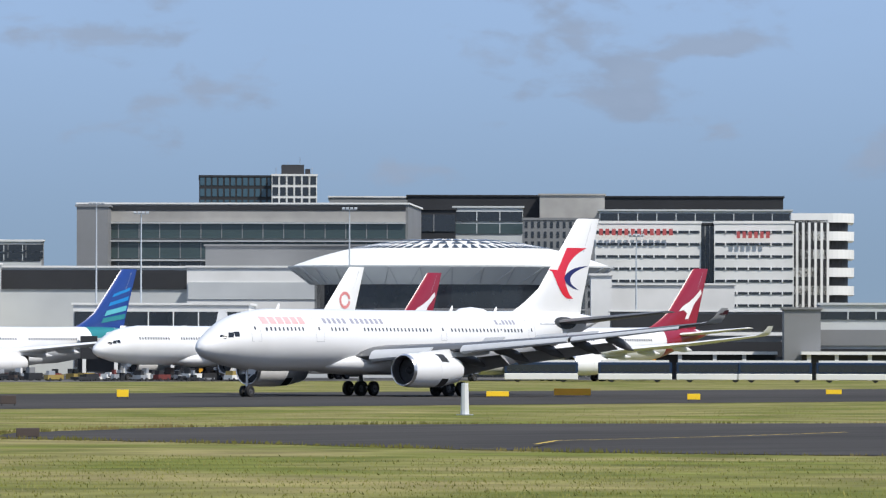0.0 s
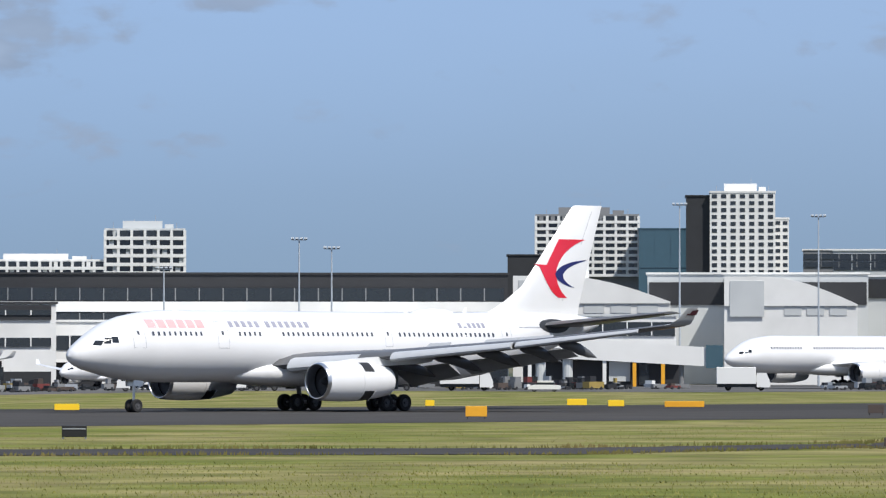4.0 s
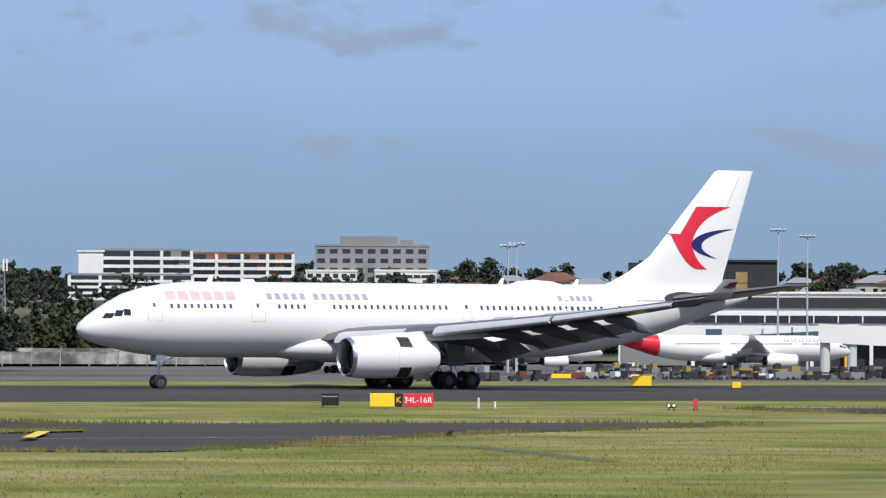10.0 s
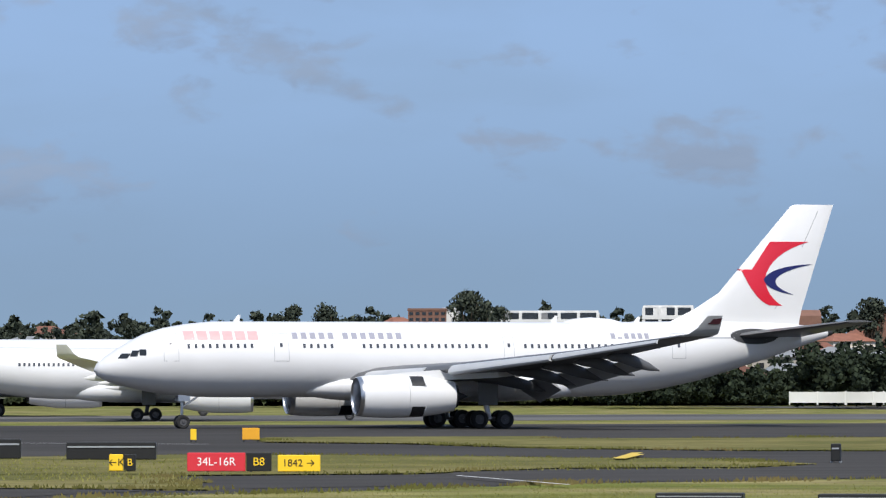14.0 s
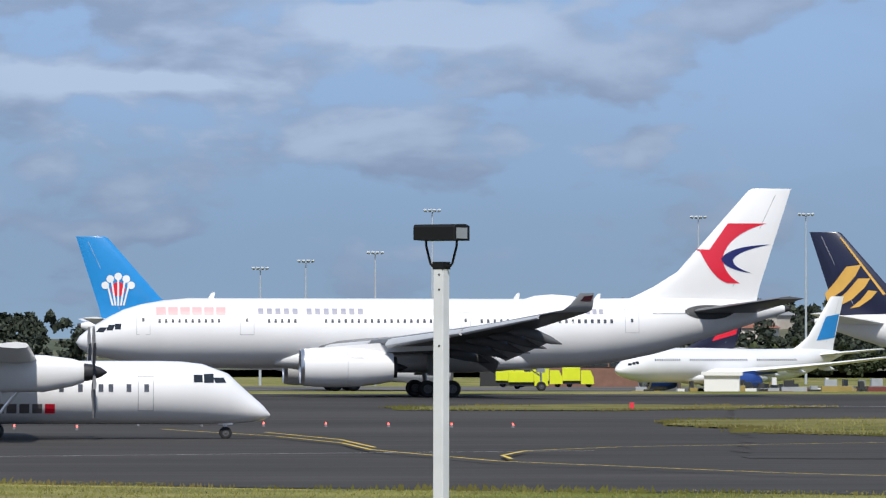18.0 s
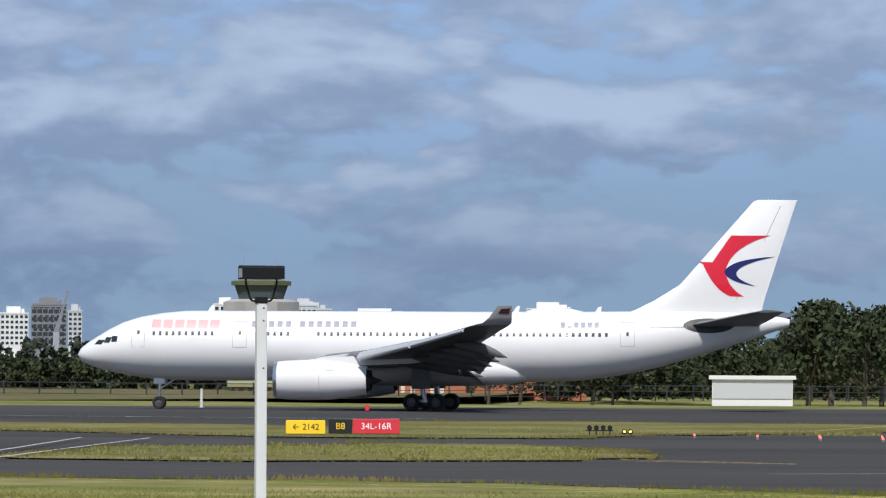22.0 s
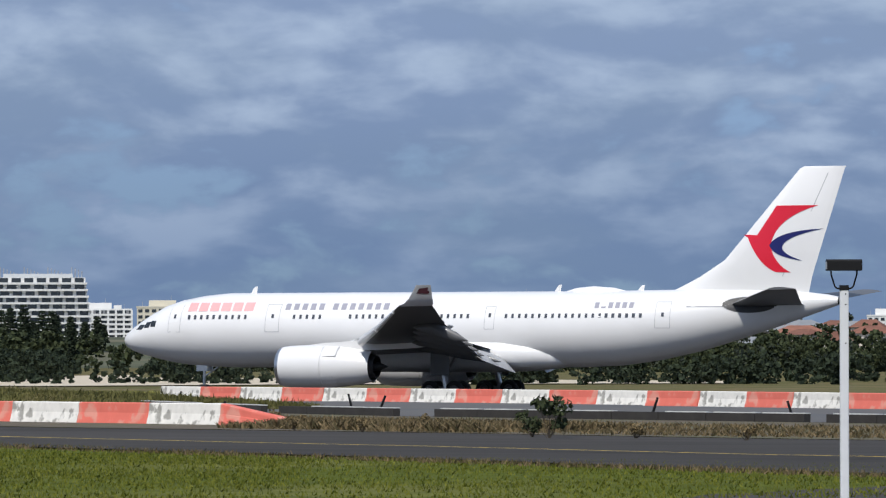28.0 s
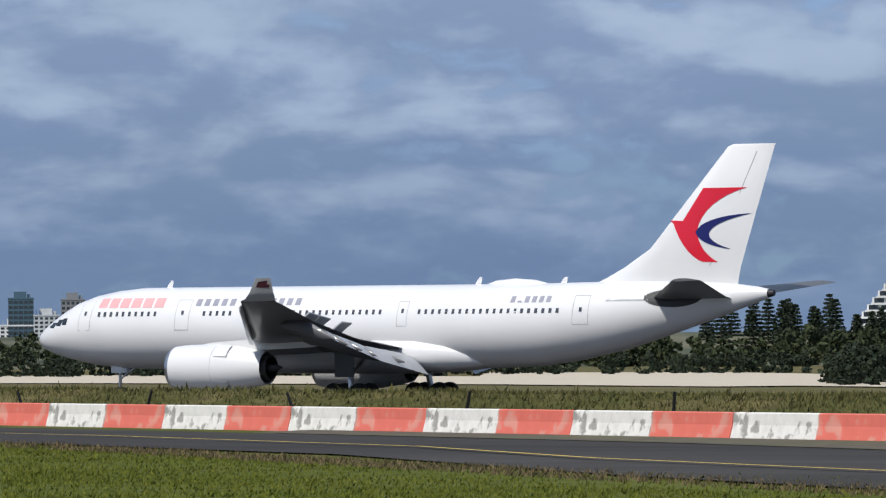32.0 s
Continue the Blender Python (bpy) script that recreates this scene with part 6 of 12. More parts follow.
LEAP_SHAPE = [(56.5, 13.9), (55.0, 12.7), (53.6, 11.9), (52.2, 11.3), (51.2, 10.5), (52.4, 10.7), (53.2, 10.2), (52.7, 9.3), (53.6, 9.4), (54.1, 10.3), (54.8, 11.5), (55.8, 12.4), (56.7, 13.2)]


# ---- the suburban ridge behind the field ----
RIDGE = ((-46, 5), (-29, 7), (-20, 6), (-8, 3), (0, 6), (8, 10), (17, 14), (31, 15), (40, 13), (46, 8), (54, 5))


def hill_z(x, y):
    b, r = math.degrees(math.atan2(x, y)), math.hypot(x, y)
    return max(ground_z(x, y), lerp_table([(q, h) for q, h in RIDGE], b)[0] * ease01((r - 1140) / 330) - 0.15 * (1 - ease01((r - 1100) / 60)))


def ridge():
    bm = bmesh.new()
    rs = [1100, 1140, 1180, 1230, 1290, 1350, 1420, 1480, 1600, 1900, 2600]
    rows = []
    for b in range(-50, 61, 2):
        a = radians(b)
        rows.append([bm.verts.new((r * math.sin(a), r * math.cos(a), hill_z(r * math.sin(a), r * math.cos(a)))) for r in rs])
    for p, q in zip(rows, rows[1:]):
        for i in range(len(rs) - 1):
            bm.faces.new((p[i], p[i + 1], q[i + 1], q[i]))
    bmesh.ops.recalc_face_normals(bm, faces=bm.faces[:])
    scrub = material("ridge_scrub", (0.05, 0.06, 0.025), rough=0.95, vary=0.3, scale=0.05, second=(0.12, 0.11, 0.06), second_scale=0.02)
    return tagged(part("hillside", bm, scrub, smooth=True), "low scrubby hillside behind the airfield", "hillside", kind="structure")


ridge()


# ---- single buildings ----
FIRE_YELLOW = material("fire_engine_yellow", (0.62, 0.68, 0.02), rough=0.4, vary=0.06)
LETTER_RED = material("sign_letter_red", (0.45, 0.09, 0.09), rough=0.5, vary=0.05)


def roof_lettering(x, y, z, n, w, mat=None, h=1.9):
    """A name on a wall reduced to plain upright bars."""
    root = thing("wall_sign", facing(x, y), "raised wall sign of plain coloured bars", "sign", "wall signs")
    for i in range(n):
        bm = bmesh.new()
        x0 = -w / 2 + w * i / n
        box(bm, x0, x0 + w / n * 0.6, -0.3, -0.14, z - h / 2, z + h / 2)
        part("bar", bm, mat or LETTER_RED, root)
    return root


def round_car_park(x, y, w, h):
    root = thing("car_park", facing(x, y), "white multi-storey car park with open decks and a round corner", "car park")
    r = w * 0.42

    def outline(k):
        pts = [(-w / 2, 0), (w / 2 - r, 0)]
        pts += [(w / 2 - r + (r + k) * math.sin(a), r - (r + k) * math.cos(a)) for a in (math.pi / 2 * i / 8 for i in range(9))]
        return pts + [(w / 2 + k, 26), (-w / 2, 26)]
    bm = bmesh.new()
    prism(bm, outline(-1.2), 0, h - 1.5)
    part("core", bm, CHARCOAL, root)
    n = 9
    for i in range(n):
        bm = bmesh.new()
        z = h * (i + 0.45) / n
        prism(bm, outline(0), z, z + h / n * 0.5)
        part("deck", bm, WHITE_WALL, root)
    for i in range(7):
        bm = bmesh.new()
        xx = -w / 2 + (w - r) * i / 6
        box(bm, xx - 0.25, xx + 0.25, -0.05, 0.5, 0, h - 2)
        part("column", bm, WHITE_WALL, root)
    return root


def dome_hall(x, y, w, h, z_rim, z_fascia):
    """White shallow dome with a band of triangular lights over a glass drum."""
    root = thing("domed_hall", facing(x, y), "shallow white domed hall with triangular skylights over dark glass", "terminal")
    R = w / 2
    n, m = 64, 12

    def pt(u, k, lift=0.0):
        a = 2 * math.pi * k / n
        rr = R * u
        z = z_fascia + (h - z_fascia) * (1 - u ** 2.2) + lift
        return (rr * math.cos(a), R * 0.55 + rr * 0.55 * math.sin(a), z)
    bm = bmesh.new()
    loft(bm, [[pt(1 - j / m * 0.985, k) for k in range(n)] for j in range(m + 1)], cap=True)
    part("roof", bm, WHITE_WALL, root, smooth=True)
    bm = bmesh.new()
    ring = lambda rr, z: [(R * rr * math.cos(2 * math.pi * k / n), R * 0.55 + R * rr * 0.55 * math.sin(2 * math.pi * k / n), z) for k in range(n)]
    loft(bm, [ring(0.86, z_rim - 0.6), ring(1.0, z_fascia), ring(1.0, z_fascia + 0.25)], cap=False)
    part("fascia", bm, PALE_PANEL, root)
    bm = bmesh.new()
    for k in range(n):
        a, b = ring(0.865, z_rim - 0.5)[k], ring(1.003, z_fascia)[(k + (1 if k % 2 else 0)) % n]
        rod(bm, a, b, 0.12, n=4)
    part("truss", bm, STEEL, root)
    bm = bmesh.new()
    loft(bm, [ring(0.84, -1), ring(0.84, z_rim)], cap=True)
    part("drum_glass", bm, DARK_GLASS, root)
    for z in (z_rim * 0.35, z_rim * 0.7):
        bm = bmesh.new()
        loft(bm, [ring(0.845, z), ring(0.845, z + 0.25)], cap=False)
        part("transom", bm, GREY_WALL, root)
    for row, (u0, u1) in enumerate(((0.62, 0.50), (0.48, 0.36), (0.34, 0.20))):
        for k in range(0, n):
            if row and k % 2:
                continue
            bm = bmesh.new()
            s = 1 + row
            p = [Vector(pt(u0, k, 0.12)), Vector(pt(u0, k + 0.75 * s, 0.12)), Vector(pt(u1, k + 0.4 * s, 0.12))]
            bm.faces.new([bm.verts.new(q) for q in p])
            part("skylight", bm, DARK_GLASS, root)
    return root


def curved_roof_hall(x, y, w, h, z_eave):
    root = thing("terminal_hall", facing(x, y), "white terminal hall with a curved metal roof", "terminal", "terminal halls")
    bm = bmesh.new()
    box(bm, -w / 2, w / 2, 0, 24, -3, z_eave)
    part("wall", bm, WHITE_WALL, root)
    bm = bmesh.new()
    prof = [(-w / 2 + w * i / 16, z_eave + (h - z_eave) * (math.cos(math.pi * 0.5 * max(0, (i / 16 - 0.28) / 0.72)) if i / 16 > 0.28 else 1.0)) for i in range(17)]
    loft(bm, [[(px, yy, pz) for px, pz in prof] + [(w / 2, yy, z_eave - 0.3), (-w / 2, yy, z_eave - 0.3)] for yy in (-0.4, 24)])
    part("roof", bm, WHITE_WALL, root)
    bm = bmesh.new()
    box(bm, -w / 2 + 1, -w / 2 + w * 0.3, -0.5, -0.35, z_eave - 2.2, h - 0.8)
    part("glazed_gable", bm, PALE_PANEL, root)
    for k in range(3):
        bm = bmesh.new()
        xx = -w * 0.05 + k * w * 0.17
        box(bm, xx, xx + w * 0.13, -0.12, 0.1, z_eave - 2.0, z_eave - 0.4)
        part("panel", bm, PALE_PANEL, root)
    return root


def vaulted_terminal(x, y, w, h, z_eave):
    root = thing("vaulted_terminal", facing(x, y), "white terminal with a long low vaulted roof and ventilator cowls", "terminal")
    bm = bmesh.new()
    box(bm, -w / 2, w / 2, 0, 40, -3, z_eave)
    part("wall", bm, WHITE_WALL, root)
    bm = bmesh.new()
    prof = [(-w / 2 + w * i / 20, z_eave + (h - z_eave) * min(1.0, math.sin(math.pi / 2 * min(1, i / 20 / 0.3)))) for i in range(21)]
    loft(bm, [[(px, yy, pz) for px, pz in prof] + [(w / 2, yy, z_eave - 0.5), (-w / 2, yy, z_eave - 0.5)] for yy in (-0.5, 40)])
    part("roof", bm, WHITE_WALL, root)
    bm = bmesh.new()
    box(bm, w * 0.06, w * 0.44, -0.7, -0.45, z_eave - 1.0, z_eave + 1.2)
    part("clerestory", bm, DARK_GLASS, root)
    bm = bmesh.new()
    box(bm, -w * 0.48, w * 0.48, -0.4, 0.05, z_eave - 5.5, z_eave - 3.5)
    part("window_band", bm, DARK_GLASS, root)
    for k in range(5):
        bm = bmesh.new()
        xx = -w * 0.32 + w * 0.16 * k
        loft(bm, [[(xx, 6, h - 0.3), (xx + 1.6, 6, h - 0.3), (xx + 2.2, 6, h + 1.1), (xx + 0.4, 6, h + 1.5)], [(xx, 8, h - 0.3), (xx + 1.6, 8, h - 0.3), (xx + 2.2, 8, h + 1.1), (xx + 0.4, 8, h + 1.5)]])
        part("ventilator", bm, STEEL, root)
    return root


def church(x, y, z, top):
    root = thing("church", facing(x, y, 8, z), "brown brick church with a pointed spire", "church", "churches")
    h = top - z
    bm = bmesh.new()
    box(bm, -0.75, 0.75, -0.75, 0.75, -4, h * 0.5)
    part("tower", bm, BRICK_DARK, root)
    bm = bmesh.new()
    rod(bm, (0, 0, h * 0.5), (0, 0, h), 0.95, 0.05, 8)
    part("spire", bm, ROOF_GREY, root)
    bm = bmesh.new()
    loft(bm, [[(xx, -2.5, -4), (xx, 2.5, -4), (xx, 2.5, h * 0.08), (xx, 0, h * 0.3), (xx, -2.5, h * 0.08)] for xx in (0.75, 8)])
    part("nave", bm, BRICK_DARK, root)
    return root


def lattice_mast(x, y, h):
    root = thing("telecom_mast", facing(x, y), "lattice telecom mast with panel antennas", "mast")
    bm = bmesh.new()
    for sx in (-1, 1):
        for sy in (-1, 1):
            rod(bm, (sx * 0.9, sy * 0.9, 0), (sx * 0.5, sy * 0.5, h), 0.08, n=5)
    for i in range(14):
        z = h * i / 14
        k = 0.9 - 0.4 * i / 14
        rod(bm, (-k, -k, z), (k, -k, z + h / 14), 0.05, n=4)
        rod(bm, (k, -k, z), (-k, -k, z + h / 14), 0.05, n=4)
    part("lattice", bm, STEEL, root)
    for i in range(5):
        bm = bmesh.new()
        a = 2 * math.pi * i / 5
        box(bm, math.cos(a) - 0.18, math.cos(a) + 0.18, math.sin(a) - 0.1, math.sin(a) + 0.1, h - 2.6, h - 0.2)
        part("antenna", bm, WHITE_WALL, root)
    return root


def tower_crane(x, y, h, lean):
    root = thing("crane", facing(x, y), "distant grey luffing construction crane", "crane", "cranes")
    bm = bmesh.new()
    k = math.tan(radians(lean))
    rod(bm, (-k * h * 0.5, 0, 0), (-k * h * 0.5, 0, h * 0.5), 0.7, 0.7, 4)
    part("mast", bm, STEEL, root)
    bm = bmesh.new()
    rod(bm, (-k * h * 0.5, 0, h * 0.5), (k * h * 0.3, 0, h), 0.6, 0.25, 4)
    part("jib", bm, material("crane_grey", (0.20, 0.21, 0.24), rough=0.6), root)
    return root


def control_tower(x, y, z_cab0, z_cab1):
    root = thing("control_tower", facing(x, y), "brick control tower with a flared glass cab and aerials", "control tower")
    bm = bmesh.new()
    prism(bm, [(-4, -4), (4, -4), (4, 4), (-4, 4)], 0, z_cab0 - 3.0)
    part("shaft", bm, BRICK, root)
    for xx in (-4.4, -1.6, 1.2, 3.8):
        bm = bmesh.new()
        box(bm, xx, xx + 0.7, -4.5, -4.0, 0, z_cab0 - 3.2)
        part("pier", bm, material("pink_render", (0.62, 0.42, 0.34), rough=0.85, vary=0.06), root)

    def octo(r, z):
        return [(r * math.cos(math.pi / 8 + math.pi / 4 * i), r * math.sin(math.pi / 8 + math.pi / 4 * i), z) for i in range(8)]
    bm = bmesh.new()
    loft(bm, [octo(4.4, z_cab0 - 3.0), octo(6.2, z_cab0 - 2.0), octo(6.2, z_cab0 - 0.4), octo(4.8, z_cab0)])
    part("gallery", bm, CONCRETE, root)
    bm = bmesh.new()
    loft(bm, [octo(3.6, z_cab0), octo(4.4, z_cab1 - 0.8)])
    part("cab_glass", bm, GREEN_GLASS, root)
    bm = bmesh.new()
    loft(bm, [octo(4.9, z_cab1 - 0.8), octo(4.9, z_cab1 - 0.2), octo(3.5, z_cab1)])
    part("cab_roof", bm, material("olive_fascia", (0.10, 0.11, 0.05), rough=0.7, vary=0.1), root)
    for xx, hh in ((-2.6, 3.4), (2.2, 3.2), (0.4, 1.6), (-1.0, 1.2)):
        bm = bmesh.new()
        rod(bm, (xx, 0, z_cab1), (xx, 0, z_cab1 + hh), 0.07, n=5)
        part("aerial", bm, STEEL, root)
    return root


def brick_hall(x, y, w, h):
    root = thing("brick_hall", facing(x, y), "orange brick hall with pale columns and an olive roof", "building", "brick halls")
    bm = bmesh.new()
    box(bm, -w / 2, w / 2, 0, 18, -1, h - 1.2)
    part("wall", bm, BRICK, root)
    bm = bmesh.new()
    loft(bm, [[(-w / 2 - 0.6, yy, zz), (w / 2 + 0.6, yy, zz), (w / 2 + 0.6, yy, zz + 0.3), (-w / 2 - 0.6, yy, zz + 0.3)] for yy, zz in ((-0.9, h - 1.2), (9, h), (19, h - 0.6))])
    part("roof", bm, ROOF_OLIVE, root)
    n = max(5, int(w / 1.35))
    bm = bmesh.new()
    box(bm, 0, 0.5, -0.45, 0.0, 0, h - 1.4)
    first = part("column", bm, material("pale_column", (0.66, 0.58, 0.48), rough=0.8, vary=0.06), root)
    first.location = (-w / 2 + 0.4, 0, 0)
    for k in range(1, n):
        shared("column", first.data, root, pose(-w / 2 + 0.4 + (w * 0.86) * k / n, 0, 0))
    return root


def road_sign(x, y, top):
    root = thing("road_sign", facing(x, y), "green and blue direction boards on white posts", "road sign")
    green = material("road_sign_green", (0.02, 0.16, 0.08), rough=0.5)
    blue = material("road_sign_blue", (0.03, 0.16, 0.32), rough=0.5)
    for x0, x1, z0, z1, m in ((-2.1, 2.7, top - 1.3, top, green), (-2.9, 0.6, top - 3.0, top - 1.4, blue)):
        bm = bmesh.new()
        box(bm, x0, x1, -0.06, 0.06, z0, z1)
        b = part("board", bm, m, root)
        for i in range(3):
            bm = bmesh.new()
            box(bm, x0 + 0.3 + i * 1.0, x0 + 0.95 + i * 1.0, -0.085, -0.06, z0 + 0.45, z0 + 0.62)
            part("word_bar", bm, SIGN_YELLOW if i == 2 else LINE_WHITE, b)
    for xx in (-0.6, 1.3):
        bm = bmesh.new()
        rod(bm, (xx, 0.1, 0), (xx, 0.1, top - 0.2), 0.09, n=8)
        part("post", bm, POST_PAINT, root)
    return root


def brown_cube(x, y, w, h):
    """A dark clad cube with two tall bronze bays and a dark strip for the recess between them."""
    root = thing("cube_building", facing(x, y, 0, 0), "dark clad cube building with tall bronze bays", "building", "cube buildings")
    bm = bmesh.new()
    box(bm, -w / 2, w / 2, 0, 25, 0, h)
    part("wall", bm, CHARCOAL, root)
    bm = bmesh.new()
    box(bm, -w * 0.36, w * 0.5, -0.4, 24, h, h + 0.5)
    part("roof", bm, CHARCOAL, root)
    for a, b in ((0.01, 0.21), (0.40, 0.57)):
        bm = bmesh.new()
        n = 7
        for k in range(n):
            z0, z1 = h * (0.06 + 0.84 * k / n), h * (0.06 + 0.84 * (k + 0.94) / n)
            box(bm, -w / 2 + a * w, -w / 2 + b * w, -0.5, 0.05, z0, z1)
        part("bronze_bay", bm, BRONZE_CLAD, root)
    # proud dark strip painted in for the shade of a recess
    bm = bmesh.new()
    box(bm, -w / 2 + w * 0.25, -w / 2 + w * 0.37, -0.12, 0.05, 0, h * 0.9)
    part("glazed_slot", bm, DARK_GLASS, root)


def green_hall(x, y, w, h):
    """A long shed roofed in green netting."""
    root = thing("netted_shed", facing(x, y, 0, ground_z(x, y)), "long shed under a sagging green net roof", "shed")
    bm = bmesh.new()
    box(bm, -w / 2, w / 2, 0, 14, 0, h * 0.62)
    part("wall", bm, GREY_WALL, root)
    bm = bmesh.new()
    rings = []
    for k in range(9):
        u = k / 8
        top = h * (0.80 + 0.2 * math.sin(math.pi * u)) + 0.25 * math.sin(u * 19)
        rings.append([(-w / 2 - 0.4 + (w + 0.8) * u, yy, zz) for yy, zz in ((-0.4, h * 0.6), (0.6, top * 0.86), (7, top), (13.4, top * 0.86), (14.4, h * 0.6))])
    loft(bm, rings)
    part("net_roof", bm, NET_GREEN, root)


def stepped_hotel(x, y, w, h):
    """White hotel whose storeys step back on both sides."""
    root = thing("stepped_hotel", facing(x, y), "white stepped seaside hotel with rows of balconies", "hotel")
    n = 13
    fh = h / n
    for i in range(n):
        u = i / (n - 1)
        x0 = -w / 2 + w * 0.36 * u ** 1.25
        x1 = w / 2 - w * 0.07 * u
        bm = bmesh.new()
        box(bm, x0, x1, 0, 20 - 6 * u, i * fh, (i + 1) * fh)
        st = part("storey", bm, WHITE_WALL, root)
        k = max(6, int((x1 - x0) / 3.0))
        bm = bmesh.new()
        box(bm, 0, (x1 - x0) / k * 0.72, -0.1, 0.05, i * fh + fh * 0.16, i * fh + fh * 0.93)
        pane = part("window", bm, DARK_GLASS, st)
        pane.location.x = x0 + (x1 - x0) * 0.14 / k
        for j in range(1, k):
            shared("window", pane.data, st, pose(x0 + (x1 - x0) * (j + 0.14) / k, 0, 0))
        bm = bmesh.new()
        box(bm, x0 - 0.4, x1 + 0.4, -1.1, 0.0, i * fh - 0.1, i * fh + 0.42)
        part("balcony", bm, WHITE_WALL, st)
    for i in range(26):
        bm = bmesh.new()
        xx = -w * 0.14 + w * 0.55 * i / 25
        rod(bm, (xx, 6, h), (xx, 6, h + 0.8 + 2.2 * ((i * 13) % 7) / 7), 0.14, n=5)
        part("roof_aerial", bm, STEEL, root)
    bm = bmesh.new()
    box(bm, -w * 0.1, w * 0.35, 4, 9, h, h + 1.0)
    part("roof_plant", bm, PALE_PANEL, root)
    return root


# ---- things on the field ----
DIRT = material("dry_verge", (0.095, 0.075, 0.047), rough=0.95, vary=0.3, scale=0.7, bump=0.08, bump_scale=3, second=(0.090, 0.086, 0.038), second_scale=0.1)
OLD_ASPHALT = material("old_grey_asphalt", (0.096, 0.092, 0.086), rough=0.9, vary=0.15, scale=0.4, second=(0.085, 0.085, 0.085), second_scale=0.05)
BARRIER_RED = material("barrier_faded_red", (0.68, 0.155, 0.112), rough=0.75, vary=0.1, scale=1.2, second=(0.62, 0.26, 0.2), second_scale=1.1, second_at=(0.52, 0.62))
BARRIER_WHITE = material("barrier_flaking_white", (0.74, 0.72, 0.67), rough=0.8, vary=0.12, scale=2.0, second=(0.33, 0.32, 0.29), second_scale=1.6, second_at=(0.54, 0.62))
LIGHT_RED = glow("red_stop_bar_light", (1.0, 0.08, 0.06), 4.0)
LIGHT_AMBER = glow("amber_light", (1.0, 0.55, 0.1), 3.0)
LIGHT_WHITE = glow("white_approach_light", (1.0, 0.9, 0.7), 4.0)


def painted_line(name, pts, width, mat, z, label):
    """A painted line along ground points."""
    bm = bmesh.new()
    left, right = [], []
    for i, p in enumerate(pts):
        a, b = Vector(pts[max(0, i - 1)]), Vector(pts[min(len(pts) - 1, i + 1)])
        n = Vector((-(b - a).y, (b - a).x)).normalized() * width / 2
        left.append(bm.verts.new((p[0] + n.x, p[1] + n.y, z)))
        right.append(bm.verts.new((p[0] - n.x, p[1] - n.y, z)))
    for i in range(len(pts) - 1):
        bm.faces.new((right[i], right[i + 1], left[i + 1], left[i]))
    bmesh.ops.recalc_face_normals(bm, faces=bm.faces[:])
    ob = part(name, bm, mat)
    if ob.data.polygons[0].normal.z < 0:
        ob.data.flip_normals()
    return tagged(ob, label, "ground marking", kind="structure")


BARRIER_MESH = {}


def barrier_unit_mesh(length, h):
    key = (round(length, 2), h)
    if key not in BARRIER_MESH:
        bm = bmesh.new()
        hl = length / 2 - 0.015
        loft(bm, [[(x, y, z) for y, z in ((-0.42, 0), (0.42, 0), (0.40, 0.12), (0.26, h * 0.55), (0.22, h - 0.04), (0.16, h), (-0.16, h), (-0.22, h - 0.04), (-0.26, h * 0.55), (-0.40, 0.12))] for x in (-hl, hl)])
        me = bpy.data.meshes.new("barrier")
        bm.to_mesh(me)
        bm.free()
        BARRIER_MESH[key] = me
    return BARRIER_MESH[key]


def barrier_end_mesh(length, h):
    """The first block of a run, sloping down to its free end."""
    bm = bmesh.new()
    hl = length / 2 - 0.015
    loft(bm, [[(x, y, z) for y, z in ((-0.42, 0), (0.42, 0), (0.40, 0.12), (0.26, q * 0.55), (0.22, q - 0.04), (0.16, q), (-0.16, q), (-0.22, q - 0.04), (-0.26, q * 0.55), (-0.40, 0.12))] for x, q in ((-hl, 0.34), (hl, h))])
    me = bpy.data.meshes.new("barrier_end")
    bm.to_mesh(me)
    bm.free()
    return me


def barrier_run(pts, unit, h, start=0, taper=False):
    """Red and white barrier units end to end along ground points."""
    line = [Vector(p) for p in pts]
    seg = [(b - a).length for a, b in zip(line, line[1:])]
    n = int(sum(seg) / unit)
    for k in range(n):
        q, i = (k + 0.5) * unit, 0
        while i < len(seg) - 1 and q > seg[i]:
            q -= seg[i]
            i += 1
        p = line[i] + (line[i + 1] - line[i]) * (q / seg[i])
        d = line[i + 1] - line[i]
        red = (k + start) % 2 == 0
        me = barrier_end_mesh(unit, h) if taper and k == 0 else barrier_unit_mesh(unit, h)
        ob = new("barrier_unit", me)
        ob.matrix_world = pose(p.x, p.y, 0, 0, 0, math.degrees(math.atan2(d.y, d.x)) + random.uniform(-0.6, 0.6))
        if not me.materials:
            me.materials.append(None)
        ob.material_slots[0].link = "OBJECT"
        ob.material_slots[0].material = BARRIER_RED if red else BARRIER_WHITE
        tagged(ob, "faded red concrete barrier block on the verge" if red else "flaking white concrete barrier block on the verge", "barrier", "red and white barriers")


def inset_light(x, y, mat, label):
    root = thing("taxiway_light", pose(x, y, 0), label, "airfield light", "airfield lights")
    bm = bmesh.new()
    rod(bm, (0, 0, 0.0), (0, 0, 0.15), 0.07, 0.06, 8)
    part("housing", bm, GREY_WALL, root)
    bm = bmesh.new()
    rod(bm, (0, 0, 0.15), (0, 0, 0.24), 0.055, 0.03, 8)
    part("lens", bm, mat, root)
    return root


